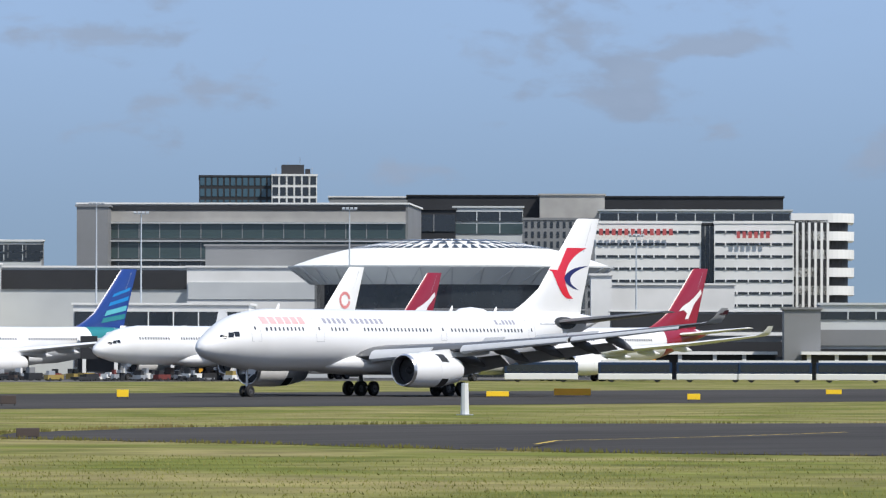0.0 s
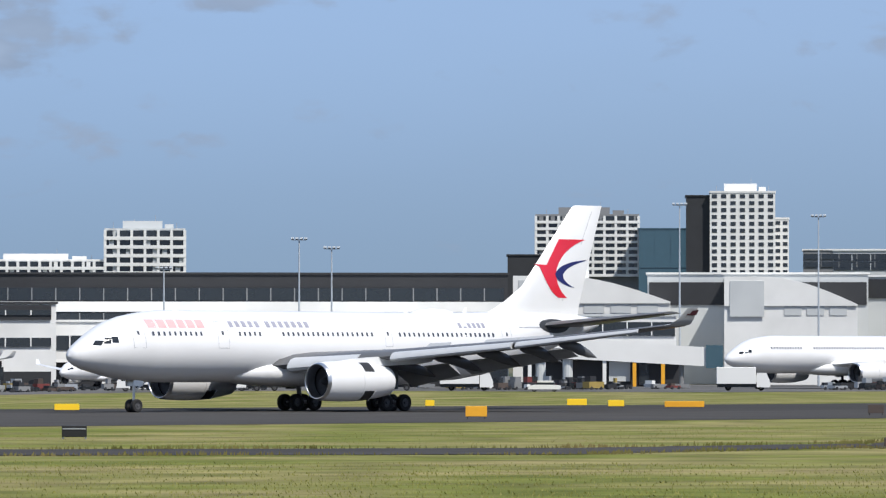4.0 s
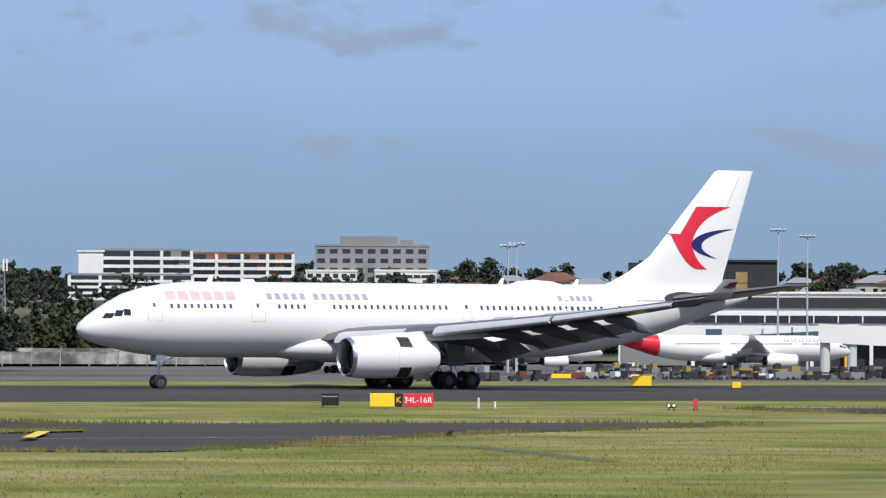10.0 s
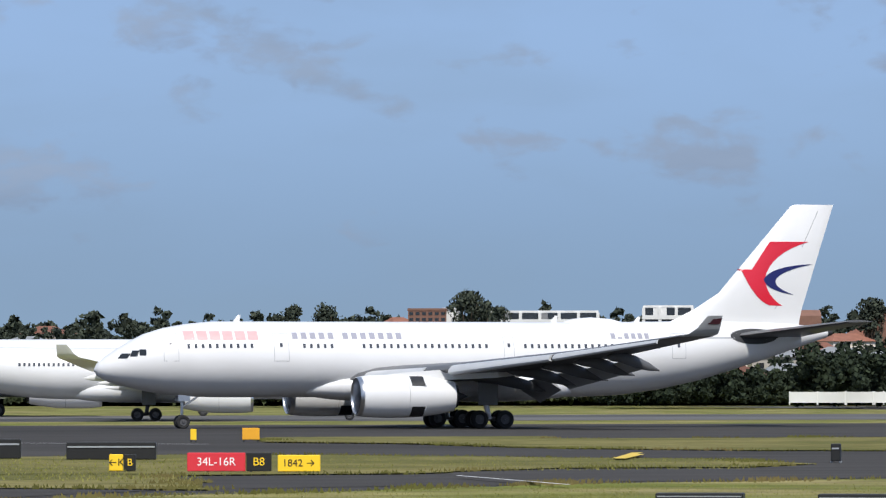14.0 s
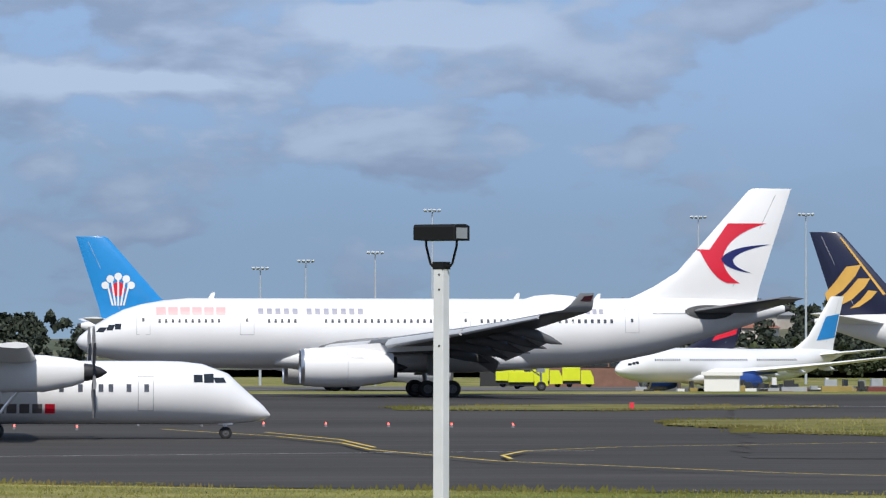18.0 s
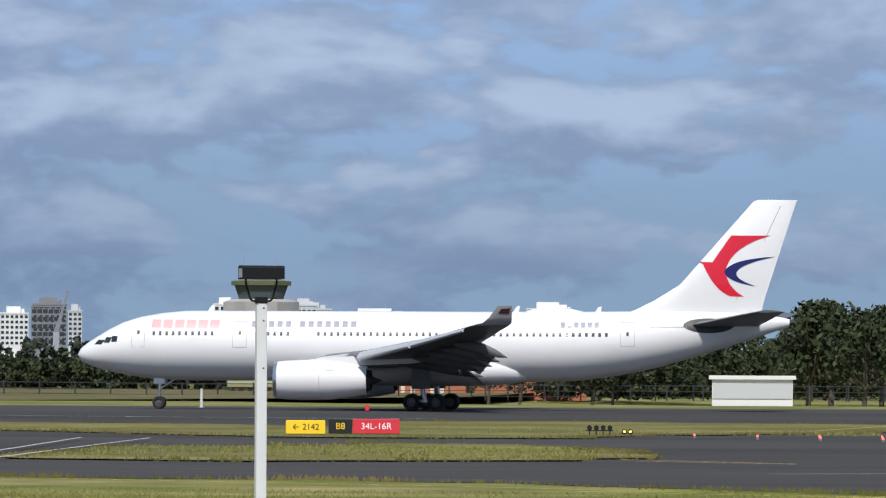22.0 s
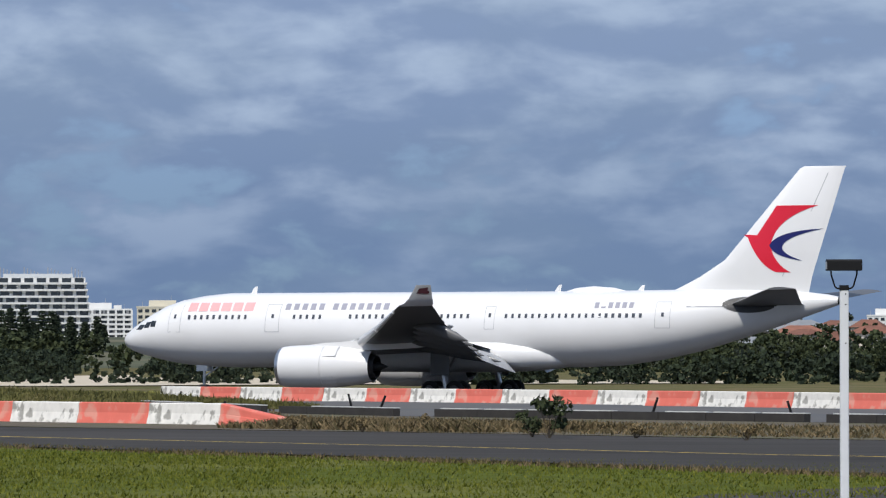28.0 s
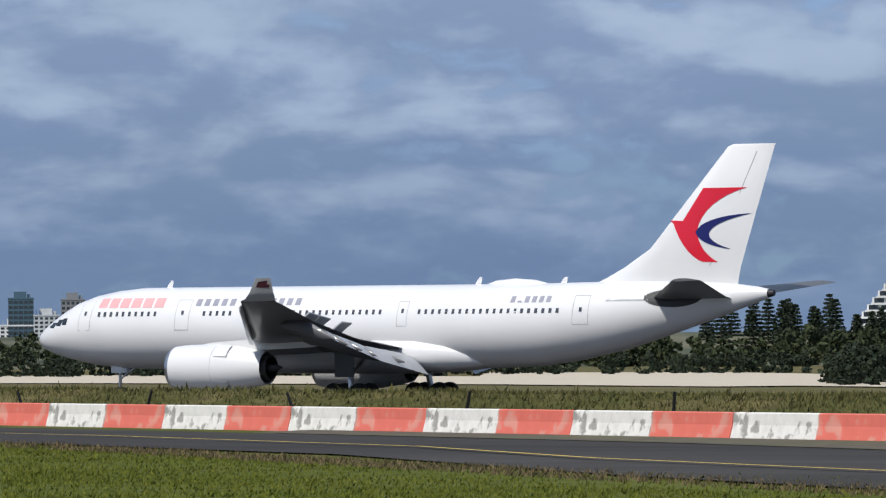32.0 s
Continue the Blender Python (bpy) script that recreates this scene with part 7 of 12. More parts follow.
def light_bar(x, y, w, h, n, mat):
    """A low bar of lamps on short legs."""
    root = thing("light_bar", facing(x, y), "low black frame carrying a row of field lamps", "airfield light", "light bars")
    bm = bmesh.new()
    box(bm, -w / 2, w / 2, -0.06, 0.06, h * 0.5, h * 0.62)
    for k in range(n):
        xx = -w / 2 + w * (k + 0.5) / n
        box(bm, xx - 0.03, xx + 0.03, -0.03, 0.03, 0, h * 0.5)
    part("frame", bm, SIGN_BLACK, root)
    for k in range(n):
        bm = bmesh.new()
        xx = -w / 2 + w * (k + 0.5) / n
        rod(bm, (xx, -0.1, h * 0.8), (xx, 0.16, h * 0.8), 0.13, 0.1, 10)
        lamp = part("lamp", bm, BLACK_BOX, root)
        bm = bmesh.new()
        rod(bm, (xx, -0.105, h * 0.8), (xx, -0.12, h * 0.8), 0.06, n=10)
        part("lens", bm, mat, lamp)
    return root


def ground_box(x, y, w, h, d=0.8):
    root = thing("equipment_box", facing(x, y), "low black ribbed equipment box on the grass", "equipment box", "equipment boxes")
    bm = bmesh.new()
    box(bm, -w / 2, w / 2, 0, d, 0.1, h)
    bmesh.ops.bevel(bm, geom=bm.edges[:], offset=0.03, segments=1, affect="EDGES")
    part("body", bm, SIGN_BLACK, root)
    bm = bmesh.new()
    box(bm, -w / 2 + 0.05, w / 2 - 0.05, -0.03, 0, h * 0.72, h * 0.8)
    part("rail", bm, STEEL, root)
    for s in (-0.45, 0.45):
        bm = bmesh.new()
        box(bm, s * w - 0.05, s * w + 0.05, 0.1, d - 0.1, 0, 0.1)
        part("foot", bm, STEEL, root)
    return root


def stake(x, y, h, mat, label, w=0.12):
    root = thing("marker_post", facing(x, y), label, "marker post", "marker posts")
    bm = bmesh.new()
    rod(bm, (0, 0, 0), (0, 0, h), w / 2, w / 2 * 0.8, 8)
    part("post", bm, mat, root)
    bm = bmesh.new()
    rod(bm, (0, 0, 0), (0, 0, 0.06), w, n=8)
    part("foot", bm, STEEL, root)
    return root


def mesh_fence(pts, h, mat, label, step=2.5, boards=0):
    root = thing("fence", pose(pts[0][0], pts[0][1], 0), label, "fence")
    o = Vector(pts[0])
    line = [Vector(p) - o for p in pts]
    bm = bmesh.new()
    box(bm, -0.08, 0.08, -0.08, 0.08, -0.3, h + 0.1)
    first = part("post", bm, mat, root)
    first.matrix_local = pose(0, 0, hill_z(o.x, o.y))
    for a, b in zip(line, line[1:]):
        n = max(1, int((b - a).length / max(step, 4.0)))
        for k in range(1, n + 1):
            p = a + (b - a) * k / n
            shared("post", first.data, root, pose(p.x, p.y, hill_z(p.x + o.x, p.y + o.y)))
        m = max(1, int((b - a).length / (4.5 if boards else 14)))
        for k in range(m):
            p, q = a + (b - a) * k / m, a + (b - a) * (k + 1) / m
            z0, z1 = hill_z(p.x + o.x, p.y + o.y), hill_z(q.x + o.x, q.y + o.y)
            d = (q - p).normalized()
            side = Vector((-d.y, d.x)) * 0.05
            for lo, hi in ([(0.05, h)] if boards else [(h - 0.1, h), (h * 0.5, h * 0.5 + 0.08), (0.1, 0.18)]):
                bm = bmesh.new()
                v = [bm.verts.new((c.x + s * side.x, c.y + s * side.y, z + t)) for c, z in ((p, z0), (q, z1)) for s in (-1, 1) for t in (lo, hi)]
                for f in ((0, 1, 5, 4), (2, 6, 7, 3), (1, 3, 7, 5), (0, 4, 6, 2), (0, 2, 3, 1), (4, 5, 7, 6)):
                    bm.faces.new([v[i] for i in f])
                part("board" if boards else "rail", bm, mat, root)
    return root


def tufts(label, quad4, count, h, seed, mat=None, lean=0.5, wide=0.5):
    """Grass or scrub blades strewn over a ground quad."""
    rng = np.random.default_rng(seed)
    a, b, c, d = (np.array(p, float) for p in quad4)
    u, v = rng.random((count, 1)), rng.random((count, 1))
    p = (a * (1 - u) + b * u) * (1 - v) + (d * (1 - u) + c * u) * v
    keep = np.sin(p[:, 0] * 0.21 + 1.3) * np.sin(p[:, 1] * 0.33) + rng.normal(size=count) * 0.8 > -0.5
    p = p[keep]
    n = len(p)
    hh = h * rng.uniform(0.25, 0.8, n)
    ang = rng.uniform(0, math.pi, n)
    w = wide * hh * rng.uniform(0.4, 1.0, n)
    dx, dy = np.cos(ang) * w, np.sin(ang) * w
    lx, ly = rng.normal(size=n) * lean * hh, rng.normal(size=n) * lean * hh * 0.4
    z = np.zeros(n)
    V = np.stack([np.stack([p[:, 0] - dx, p[:, 1] - dy, z - 0.02], 1), np.stack([p[:, 0] + dx, p[:, 1] + dy, z - 0.02], 1), np.stack([p[:, 0] + lx + dx * 0.25, p[:, 1] + ly, z + hh], 1)], 1).reshape(-1, 3)
    me = bpy.data.meshes.new("grass_tufts")
    me.from_pydata(V.tolist(), [], np.arange(3 * n).reshape(-1, 3).tolist())
    me.materials.append(mat or GRASS_BLADE)
    return tagged(new("grass_tufts", me), label, "grass", kind="stuff")


def bush(x, y, h, seed, mat=None):
    rng = np.random.default_rng(seed)
    root = thing("bush", pose(x, y, 0), "small scrubby bush on the dry verge", "bush", "verge bushes")
    bm = bmesh.new()
    cs, rs = [], []
    for k in range(9):
        a = rng.uniform(0, 6.28)
        q = (h * 0.5 * math.cos(a) * rng.random(), h * 0.5 * math.sin(a) * rng.random(), h * rng.uniform(0.35, 0.9))
        rod(bm, (0, 0, 0), q, 0.02, 0.01, 4)
        cs.append(q)
        rs.append(h * 0.2)
    part("branching_stem", bm, BARK, root)
    v, f = leaves(cs, rs, 40, h * 0.07, rng)
    leaf_object("crown", v, f, mat or LEAF, root)
    return root


def sand_heap(x, y, w, h, seed):
    """A low uneven heap of pale sand."""
    rng = random.Random(seed)
    bm = bmesh.new()
    n, rows = 26, []
    for j in range(7):
        v = j / 6 * 2 - 1
        row = []
        for i in range(n + 1):
            u = i / n * 2 - 1
            k = max(0.0, 1 - u * u) ** 0.6 * max(0.0, 1 - v * v)
            row.append(bm.verts.new((u * w / 2, v * min(w * 0.2, 3.0), -0.05 + h * k * (0.75 + 0.25 * math.sin(u * 9 + seed) + rng.uniform(-0.12, 0.12)))))
        rows.append(row)
    for a, b in zip(rows, rows[1:]):
        for i in range(n):
            bm.faces.new((a[i], a[i + 1], b[i + 1], b[i]))
    root = thing("sand_heap", facing(x, y), "low heap of pale bare sand beside the runway", "sand", "sand heaps")
    part("sand", bm, SAND, root, smooth=True)
    return root



# ---- terminal quarter, first bearings ----
slab_block("terminal_office_block", "long office block with pale bands and green glass", "building", 961.8, 813.9, -6, 66.0, 40, 33.69, GREY_WALL, z=-0.00, bands=((30.2, 32.34, CONCRETE, 0.05), (26.9, 29.8, GREEN_GLASS, 0.3), (26.25, 26.5, PALE_PANEL, 0.9), (22.91, 26.1, GREEN_GLASS, 0.3), (32.57, 33.4, CHARCOAL, 0.2), (29.85, 30.1, PALE_PANEL, 0.9), (22.4, 22.7, PALE_PANEL, 0.7), (19.0, 22.2, DARK_GLASS, 0.25), (18.4, 18.8, WHITE_WALL, 0.6), ), top=WHITE_WALL)
slab_block("roof_block", "dark end block of the office building", "building", 939.4, 833.9, -6, 6.2, 30, 33.04, GREY_WALL, z=-0.00, bands=())
slab_block("plant_block", "dark grey plant block beneath the offices", "building", 923.1, 766.4, -6, 37.8, 30, 24.31, GREY_WALL, z=-0.00, bands=())
facade("dark_tower", "dark glazed tower with pale corner frames", "building", 1168.5, 987.6, 0, 18.0, 25, 47.16, CHARCOAL, 12, 12, "punched", z=-0.00, win=(0.7, 0.7), glassmat=BLUE_GLASS, base=14.85)
facade("tower_wing", "white framed wing of the dark tower", "building", 1169.8, 970.3, 0, 11.0, 25, 47.18, WHITE_WALL, 12, 6, "punched", z=-0.00, win=(0.75, 0.75), roof=2.5, roof_mat=CHARCOAL, base=14.81)
slab_block("far_low_block", "grey far block with a white roof edge", "building", 1231.9, 988.7, 0, 32.3, 30, 43.62, GREY_WALL, z=-0.00, bands=(), top=WHITE_WALL)
slab_block("glass_link_block", "dark glass link block with a stepped roof", "building", 1023.7, 816.7, 0, 13.6, 30, 33.89, CHARCOAL, z=-0.00, bands=((29.44, 32.95, DARK_GLASS, 0.2), ))
slab_block("grey_wing", "grey glazed wing behind the dome", "building", 1047.9, 818.1, 0, 14.6, 30, 34.89, PALE_PANEL, z=-0.00, bands=((32.03, 34.05, DARK_GLASS, 0.2), (29.41, 31.55, GREEN_GLASS, 0.2), ))
slab_block("dark_roof_canopy", "low dark wavy roof canopy", "building", 1085.9, 850.7, 0, 29.7, 30, 38.60, CHARCOAL, z=-0.00, bands=())
slab_block("concrete_core", "raw concrete lift core under construction", "building", 1082.6, 821.8, 0, 14.0, 20, 38.35, CONCRETE, z=-0.00, bands=())
slab_block("dark_roof_range", "dark roof range behind the hotel", "building", 1138.7, 829.6, 0, 40.2, 30, 39.23, CHARCOAL, z=-0.00, bands=())
slab_block("plant_screen", "pale screened plant level with louvres", "building", 1081.9, 788.8, 0, 40.8, 25, 34.49, PALE_PANEL, z=-0.00, bands=((32.45, 34.01, DARK_GLASS, 0.15), ))
facade("grey_office", "grey office with narrow windows", "building", 1017.0, 776.0, 0, 15.4, 20, 31.16, GREY_WALL, 9, 12, "punched", z=-0.00, win=(0.4, 0.6), base=13.10)
facade("hotel_wing", "white hotel wing with slit window rows", "hotel", 970.6, 720.9, 0, 20.2, 18, 28.94, WHITE_WALL, 7, 9, "bands", z=-0.00, win=(0.6, 0.2), base=12.59)
slab_block("hotel_joint", "dark glass joint between hotel wings", "hotel", 980.4, 714.0, 0, 2.6, 16, 28.83, CHARCOAL, z=-0.00, bands=((13.51, 28.62, DARK_GLASS, 0.2), ))
facade("hotel_wing", "white hotel wing with slit window rows", "hotel", 980.6, 703.3, 0, 15.1, 18, 28.92, WHITE_WALL, 7, 7, "bands", z=-0.00, win=(0.6, 0.2), base=12.61)
roof_lettering(968.6, 722.0, 27.30, 12, 14.5, h=1.25)
roof_lettering(979.8, 702.7, 26.76, 6, 6.7, h=1.25)
round_car_park(1006.2, 704.9, 12.3, 31.6)
dome_hall(853.3, 677.4, 56.2, 23.90, 16.49, 18.90)
slab_block("stair_tower", "white stair tower beside the dome", "building", 860.5, 651.2, 0, 3.5, 12, 17.28, WHITE_WALL, z=-0.00, bands=())
slab_block("lower_concourse", "white hotel podium wall", "building", 908.2, 670.6, 0, 22.0, 20, 16.27, WHITE_WALL, z=-0.00, bands=())
slab_block("pier_end", "grey pier end with an open undercroft", "building", 837.4, 614.9, 0, 28.3, 20, 10.92, GREY_WALL, z=-0.00, bands=((7.90, 10.55, CHARCOAL, 0.3), (7.08, 7.63, WHITE_WALL, 0.6), (3.61, 6.08, CHARCOAL, 0.3), ), top=WHITE_WALL)
slab_block("service_building", "plain grey service building beside the apron", "building", 822.2, 584.1, 0, 5.7, 20, 11.08, GREY_WALL, z=-0.00, bands=())
slab_block("service_building", "grey service building with dark openings", "building", 831.6, 579.2, 0, 13.2, 20, 11.85, PALE_PANEL, z=-0.00, bands=((9.54, 10.78, DARK_GLASS, 0.2), (5.45, 7.94, GREY_WALL, 0.5), (2.97, 4.92, CHARCOAL, 0.4), ))
slab_block("pier_hall", "long dark-fronted terminal hall with a pale roof", "terminal", 872.5, 779.9, -4, 81.0, 60, 19.70, PALE_PANEL, z=-0.00, bands=((15.76, 19.28, CHARCOAL, 0.3), ), top=WHITE_WALL)
slab_block("white_hall", "white terminal hall block with pale bands", "terminal", 873.1, 732.8, -4, 31.3, 30, 19.36, WHITE_WALL, z=-0.00, bands=((13.71, 16.74, PALE_PANEL, 0.2), ))
slab_block("gate_lounge", "white gate lounge with dark window openings", "terminal", 803.1, 699.6, -4, 29.1, 25, 12.02, WHITE_WALL, z=-0.00, bands=((8.46, 10.90, DARK_GLASS, 0.3), (1.72, 6.40, CHARCOAL, 0.3), ))
slab_block("gate_lounge", "pale gate lounge with a dark opening", "terminal", 821.9, 676.8, -4, 30.0, 25, 10.60, PALE_PANEL, z=-0.00, bands=((6.47, 8.82, CHARCOAL, 0.2), ))
slab_block("far_block_left", "grey banded office block", "building", 1168.6, 1063.8, 0, 18.9, 20, 32.17, PALE_PANEL, z=-0.00, bands=((29.61, 31.32, DARK_GLASS, 0.2), (27.33, 29.04, DARK_GLASS, 0.2), ))
light_mast(807.4, 717.6, 29.0)
light_mast(812.3, 711.9, 27.4)
light_mast(834.7, 684.9, 28.2)
light_mast(831.6, 623.0, 23.0)
facade("apartment_block", "apartment block with deep balconies", "apartment building", 1190.6, 1186.2, 0, 27.7, 20, 43.60, GREY_WALL, 9, 9, "slabs", z=-0.00, slab=WHITE_WALL, roof=2, base=27.47)
slab_block("blue_glass_tower", "tall office tower clad in blue glass", "building", 1190.4, 1157.7, 0, 12.9, 20, 39.54, BLUE_GLASS, z=-0.00, bands=((29.31, 39.24, BLUE_GLASS, 0.2), ))
slab_block("dark_gable", "dark gable of the white tower", "building", 1139.1, 1095.6, 0, 6.3, 18, 46.03, CHARCOAL, z=-0.00, bands=())
facade("white_tower", "white apartment tower with punched windows", "apartment building", 1145.3, 1086.2, 0, 16.5, 18, 46.85, WHITE_WALL, 12, 7, "punched", z=-0.00, win=(0.55, 0.55), roof=2, base=26.01)
facade("white_tower_wing", "lower wing of the white tower", "apartment building", 1154.9, 1081.7, 0, 3.7, 18, 40.25, WHITE_WALL, 8, 2, "punched", z=-0.00, base=26.09)
slab_block("grey_banded_block", "low grey banded office block", "building", 1166.3, 1066.4, 0, 27.1, 20, 32.36, GREY_WALL, z=-0.00, bands=((30.08, 31.51, DARK_GLASS, 0.3), (28.08, 29.51, DARK_GLASS, 0.3), ), top=WHITE_WALL)
slab_block("dark_low_block", "dark low office block with a flat roof", "building", 1108.7, 1126.6, 0, 9.7, 15, 31.09, CHARCOAL, z=-0.00, bands=())
slab_block("white_shaft", "plain white lift shaft", "building", 819.5, 821.8, 0, 5.3, 10, 25.11, WHITE_WALL, z=-0.00, bands=())
curved_roof_hall(807.5, 805.5, 28.1, 19.48, 14.84)
slab_block("pier_hall", "dark glass front of the pier", "terminal", 839.0, 794.4, 0, 39.9, 30, 19.95, PALE_PANEL, z=-0.00, bands=((14.42, 18.52, CHARCOAL, 0.3), ), top=WHITE_WALL)
curved_roof_hall(830.6, 778.5, 23.7, 19.30, 14.36)
slab_block("gate_lounge", "white gate lounge with square dark windows", "terminal", 755.5, 751.5, 0, 24.4, 25, 11.63, WHITE_WALL, z=-0.00, bands=((8.44, 10.69, DARK_GLASS, 0.3), (2.82, 6.38, GREY_WALL, 0.3), ), top=PALE_PANEL)
light_mast(775.2, 752.7, 30.4)
light_mast(791.2, 735.7, 28.4)

# ---- charcoal pier and hotel ----
slab_block("charcoal_pier", "long charcoal pier with a strip of windows", "terminal", 728.0, 812.2, 3, 93.3, 40, 18.96, CHARCOAL, z=-0.00, bands=((14.53, 16.65, DARK_GLASS, 0.3), (12.61, 14.34, WHITE_WALL, 0.5), (11.07, 12.42, DARK_GLASS, 0.3), ))
slab_block("charcoal_pier", "charcoal pier wing with white wall below", "terminal", 629.4, 828.5, 2, 111.5, 30, 13.46, WHITE_WALL, z=-0.00, bands=((10.91, 13.28, CHARCOAL, 0.4), (11.64, 12.46, DARK_GLASS, 0.6), (6.53, 7.99, DARK_GLASS, 0.3), (-1.13, 2.52, CHARCOAL, 0.3), ), top=CHARCOAL)
slab_block("pier_lower_level", "white lower level of the pier", "terminal", 719.9, 792.5, 3, 77.3, 20, 10.74, WHITE_WALL, z=-0.00, bands=((6.02, 8.47, DARK_GLASS, 0.15), (-1.33, 3.38, GREY_WALL, 0.3), ))
slab_block("hotel_tower", "tall black hotel lift tower without windows", "hotel", 824.8, 1018.5, 0, 6.2, 20, 29.07, CHARCOAL, z=-0.00, bands=())
slab_block("hotel_block", "black hotel block with a lettered wall", "hotel", 825.2, 1011.8, 0, 12.4, 20, 24.53, CHARCOAL, z=-0.00, bands=((17.30, 19.05, DARK_GLASS, 0.2), ))
roof_lettering(826.0, 1009.8, 20.79, 6, 8.2, SIGN_WHITE, 1.2)
facade("white_apartments", "white apartment range with balconies", "apartment building", 1017.8, 1209.4, 0, 32.9, 15, 29.62, WHITE_WALL, 4, 12, "slabs", z=-0.00, roof=1.5, base=22.04)
facade("apartment_tower", "pale apartment tower with curved balconies", "apartment building", 1038.0, 1192.2, 0, 20.1, 18, 37.47, PALE_PANEL, 7, 6, "slabs", z=-0.00, slab=WHITE_WALL, roof=2, base=22.04)
facade("cream_apartments", "cream apartment block with balcony slabs", "apartment building", 897.5, 1177.4, 0, 8.3, 18, 29.60, CREAM_WALL, 6, 4, "slabs", z=-0.00, slab=CREAM_WALL, base=20.82)
slab_block("cream_gable", "blank cream gable wall", "apartment building", 890.5, 1180.1, 0, 6.7, 18, 29.73, CREAM_WALL, z=-0.00, bands=())
facade("cream_apartments", "white apartment wing with punched windows", "apartment building", 887.4, 1187.4, 0, 7.5, 18, 29.40, WHITE_WALL, 6, 3, "punched", z=-0.00, base=21.39)
facade("white_villas", "white stepped apartment villas", "apartment building", 937.1, 1210.1, 0, 18.0, 14, 26.15, WHITE_WALL, 4, 9, "punched", z=-0.00, win=(0.5, 0.5), roof=3, base=22.01)
slab_block("small_white_block", "small plain white block with a flat roof", "building", 917.4, 1162.1, 0, 8.0, 12, 20.29, WHITE_WALL, z=-0.00, bands=())
facade("low_block", "low pale office block with window bands", "building", 893.9, 1116.9, 0, 9.0, 12, 20.99, PALE_PANEL, 2, 5, "bands", z=-0.00, base=20.22)
light_mast(636.0, 785.4, 22.9)
light_mast(625.6, 793.6, 21.7)
light_mast(666.3, 760.0, 18.5)
light_mast(682.1, 745.9, 23.1)
light_mast(685.8, 742.4, 21.7)
light_mast(592.5, 818.2, 24.0)
light_mast(604.7, 809.4, 23.3)
light_mast(625.6, 793.6, 21.7)
truck(610.4, 675.8, 0)
truck(618.8, 668.2, 180)
truck(624.0, 663.3, 0)
truck(631.6, 656.1, 180)
truck(598.3, 686.6, 0)
truck(603.5, 682.1, 0)
truck(608.6, 677.5, 0)
truck(658.7, 628.5, 180)
car(618.2, 627.2, 0)
car(708.6, 570.3, 0)
bus(730.4, 566.4, 0, 10.5)
bus(738.4, 555.7, 0, 10.5)
bus(744.8, 546.6, 0, 10.5)
bus(749.8, 539.4, 0, 10.5)
bus(756.1, 530.3, 0, 10.5)
jet_bridge(671.6, 721.5, 0, tint=None)
jet_bridge(684.7, 709.0, 0, tint=None)
jet_bridge(701.8, 692.0, 180, tint=BLUE_GLASS)
jet_bridge(506.4, 843.8, 0, tint=BLUE_GLASS)
jet_bridge(500.9, 803.3, 180, tint=BLUE_GLASS)
jet_bridge(511.2, 797.1, 0, tint=None)
jet_bridge(573.1, 801.3, 0, tint=None)
jet_bridge(743.1, 646.6, 0, tint=None)
apron_clutter("ground service vehicles, dollies and crates on the apron", [(696, 632, 14), (707, 620, 14), (711, 614, 14), (695, 618, 14), (713, 612, 14), (658, 672, 14), (674, 671, 14), (571, 709, 14), (578, 703, 14), (562, 729, 14), (617, 697, 14), (536, 748, 14), (584, 712, 14), (595, 703, 14)], 3)
apron_clutter("ground service vehicles, dollies and crates on the apron", [(482, 759, 14), (566, 713, 14), (576, 706, 14), (445, 781, 14), (452, 777, 14), (456, 727, 14), (463, 723, 14), (409, 716, 14), (416, 712, 14), (432, 702, 14), (90, 597, 14), (97, 596, 14), (92, 566, 14), (363, 679, 14)], 17)

# ---- parked aircraft ----
parked_jet(722.4, 662.7, -0.00, -4.2, 1, "parked white airliner with blue and teal tail", FIN_BLUE, emblem=(FIN_SKY, band_shape(12.6, 13.1, 1.1)), tail_paint=TEAL_TAIL, extra=((FIN_SKY, band_shape(11.2, 11.8, 1.0)), (TEAL_PALE, band_shape(9.7, 10.5, 0.9)), (TEAL_TAIL, band_shape(8.6, 9.4, 0.7))))
parked_jet(722.3, 617.0, -0.00, -3.0, 1, "parked white airliner with a red disc on its tail", PAINT_WHITE, emblem=(material("faded_tail_red", (0.62, 0.22, 0.22), rough=0.35, vary=0.05), ring_shape(53.6, 12.0, 1.3, 0.85)))
parked_jet(776.7, 645.4, -0.00, -4.9, 1, "parked white airliner with a crimson tail", FIN_CRIMSON, emblem=(PAINT_WHITE, LEAP_SHAPE), tail_paint=FIN_CRIMSON)
parked_jet(761.6, 583.2, -0.00, -6.4, 1, "parked white airliner with a crimson tail", FIN_CRIMSON, emblem=(PAINT_WHITE, LEAP_SHAPE), tail_paint=FIN_CRIMSON)
parked_jet(601.0, 749.3, -0.09, 8.9, 0.7, "parked white narrow-body airliner with crimson tail", FIN_CRIMSON, emblem=(PAINT_WHITE, LEAP_SHAPE), tail_paint=FIN_CRIMSON)
parked_jet(599.3, 750.7, -0.10, 4.5, 0.74, "parked white narrow-body airliner with crimson tail", FIN_CRIMSON, emblem=(PAINT_WHITE, LEAP_SHAPE), tail_paint=FIN_CRIMSON)
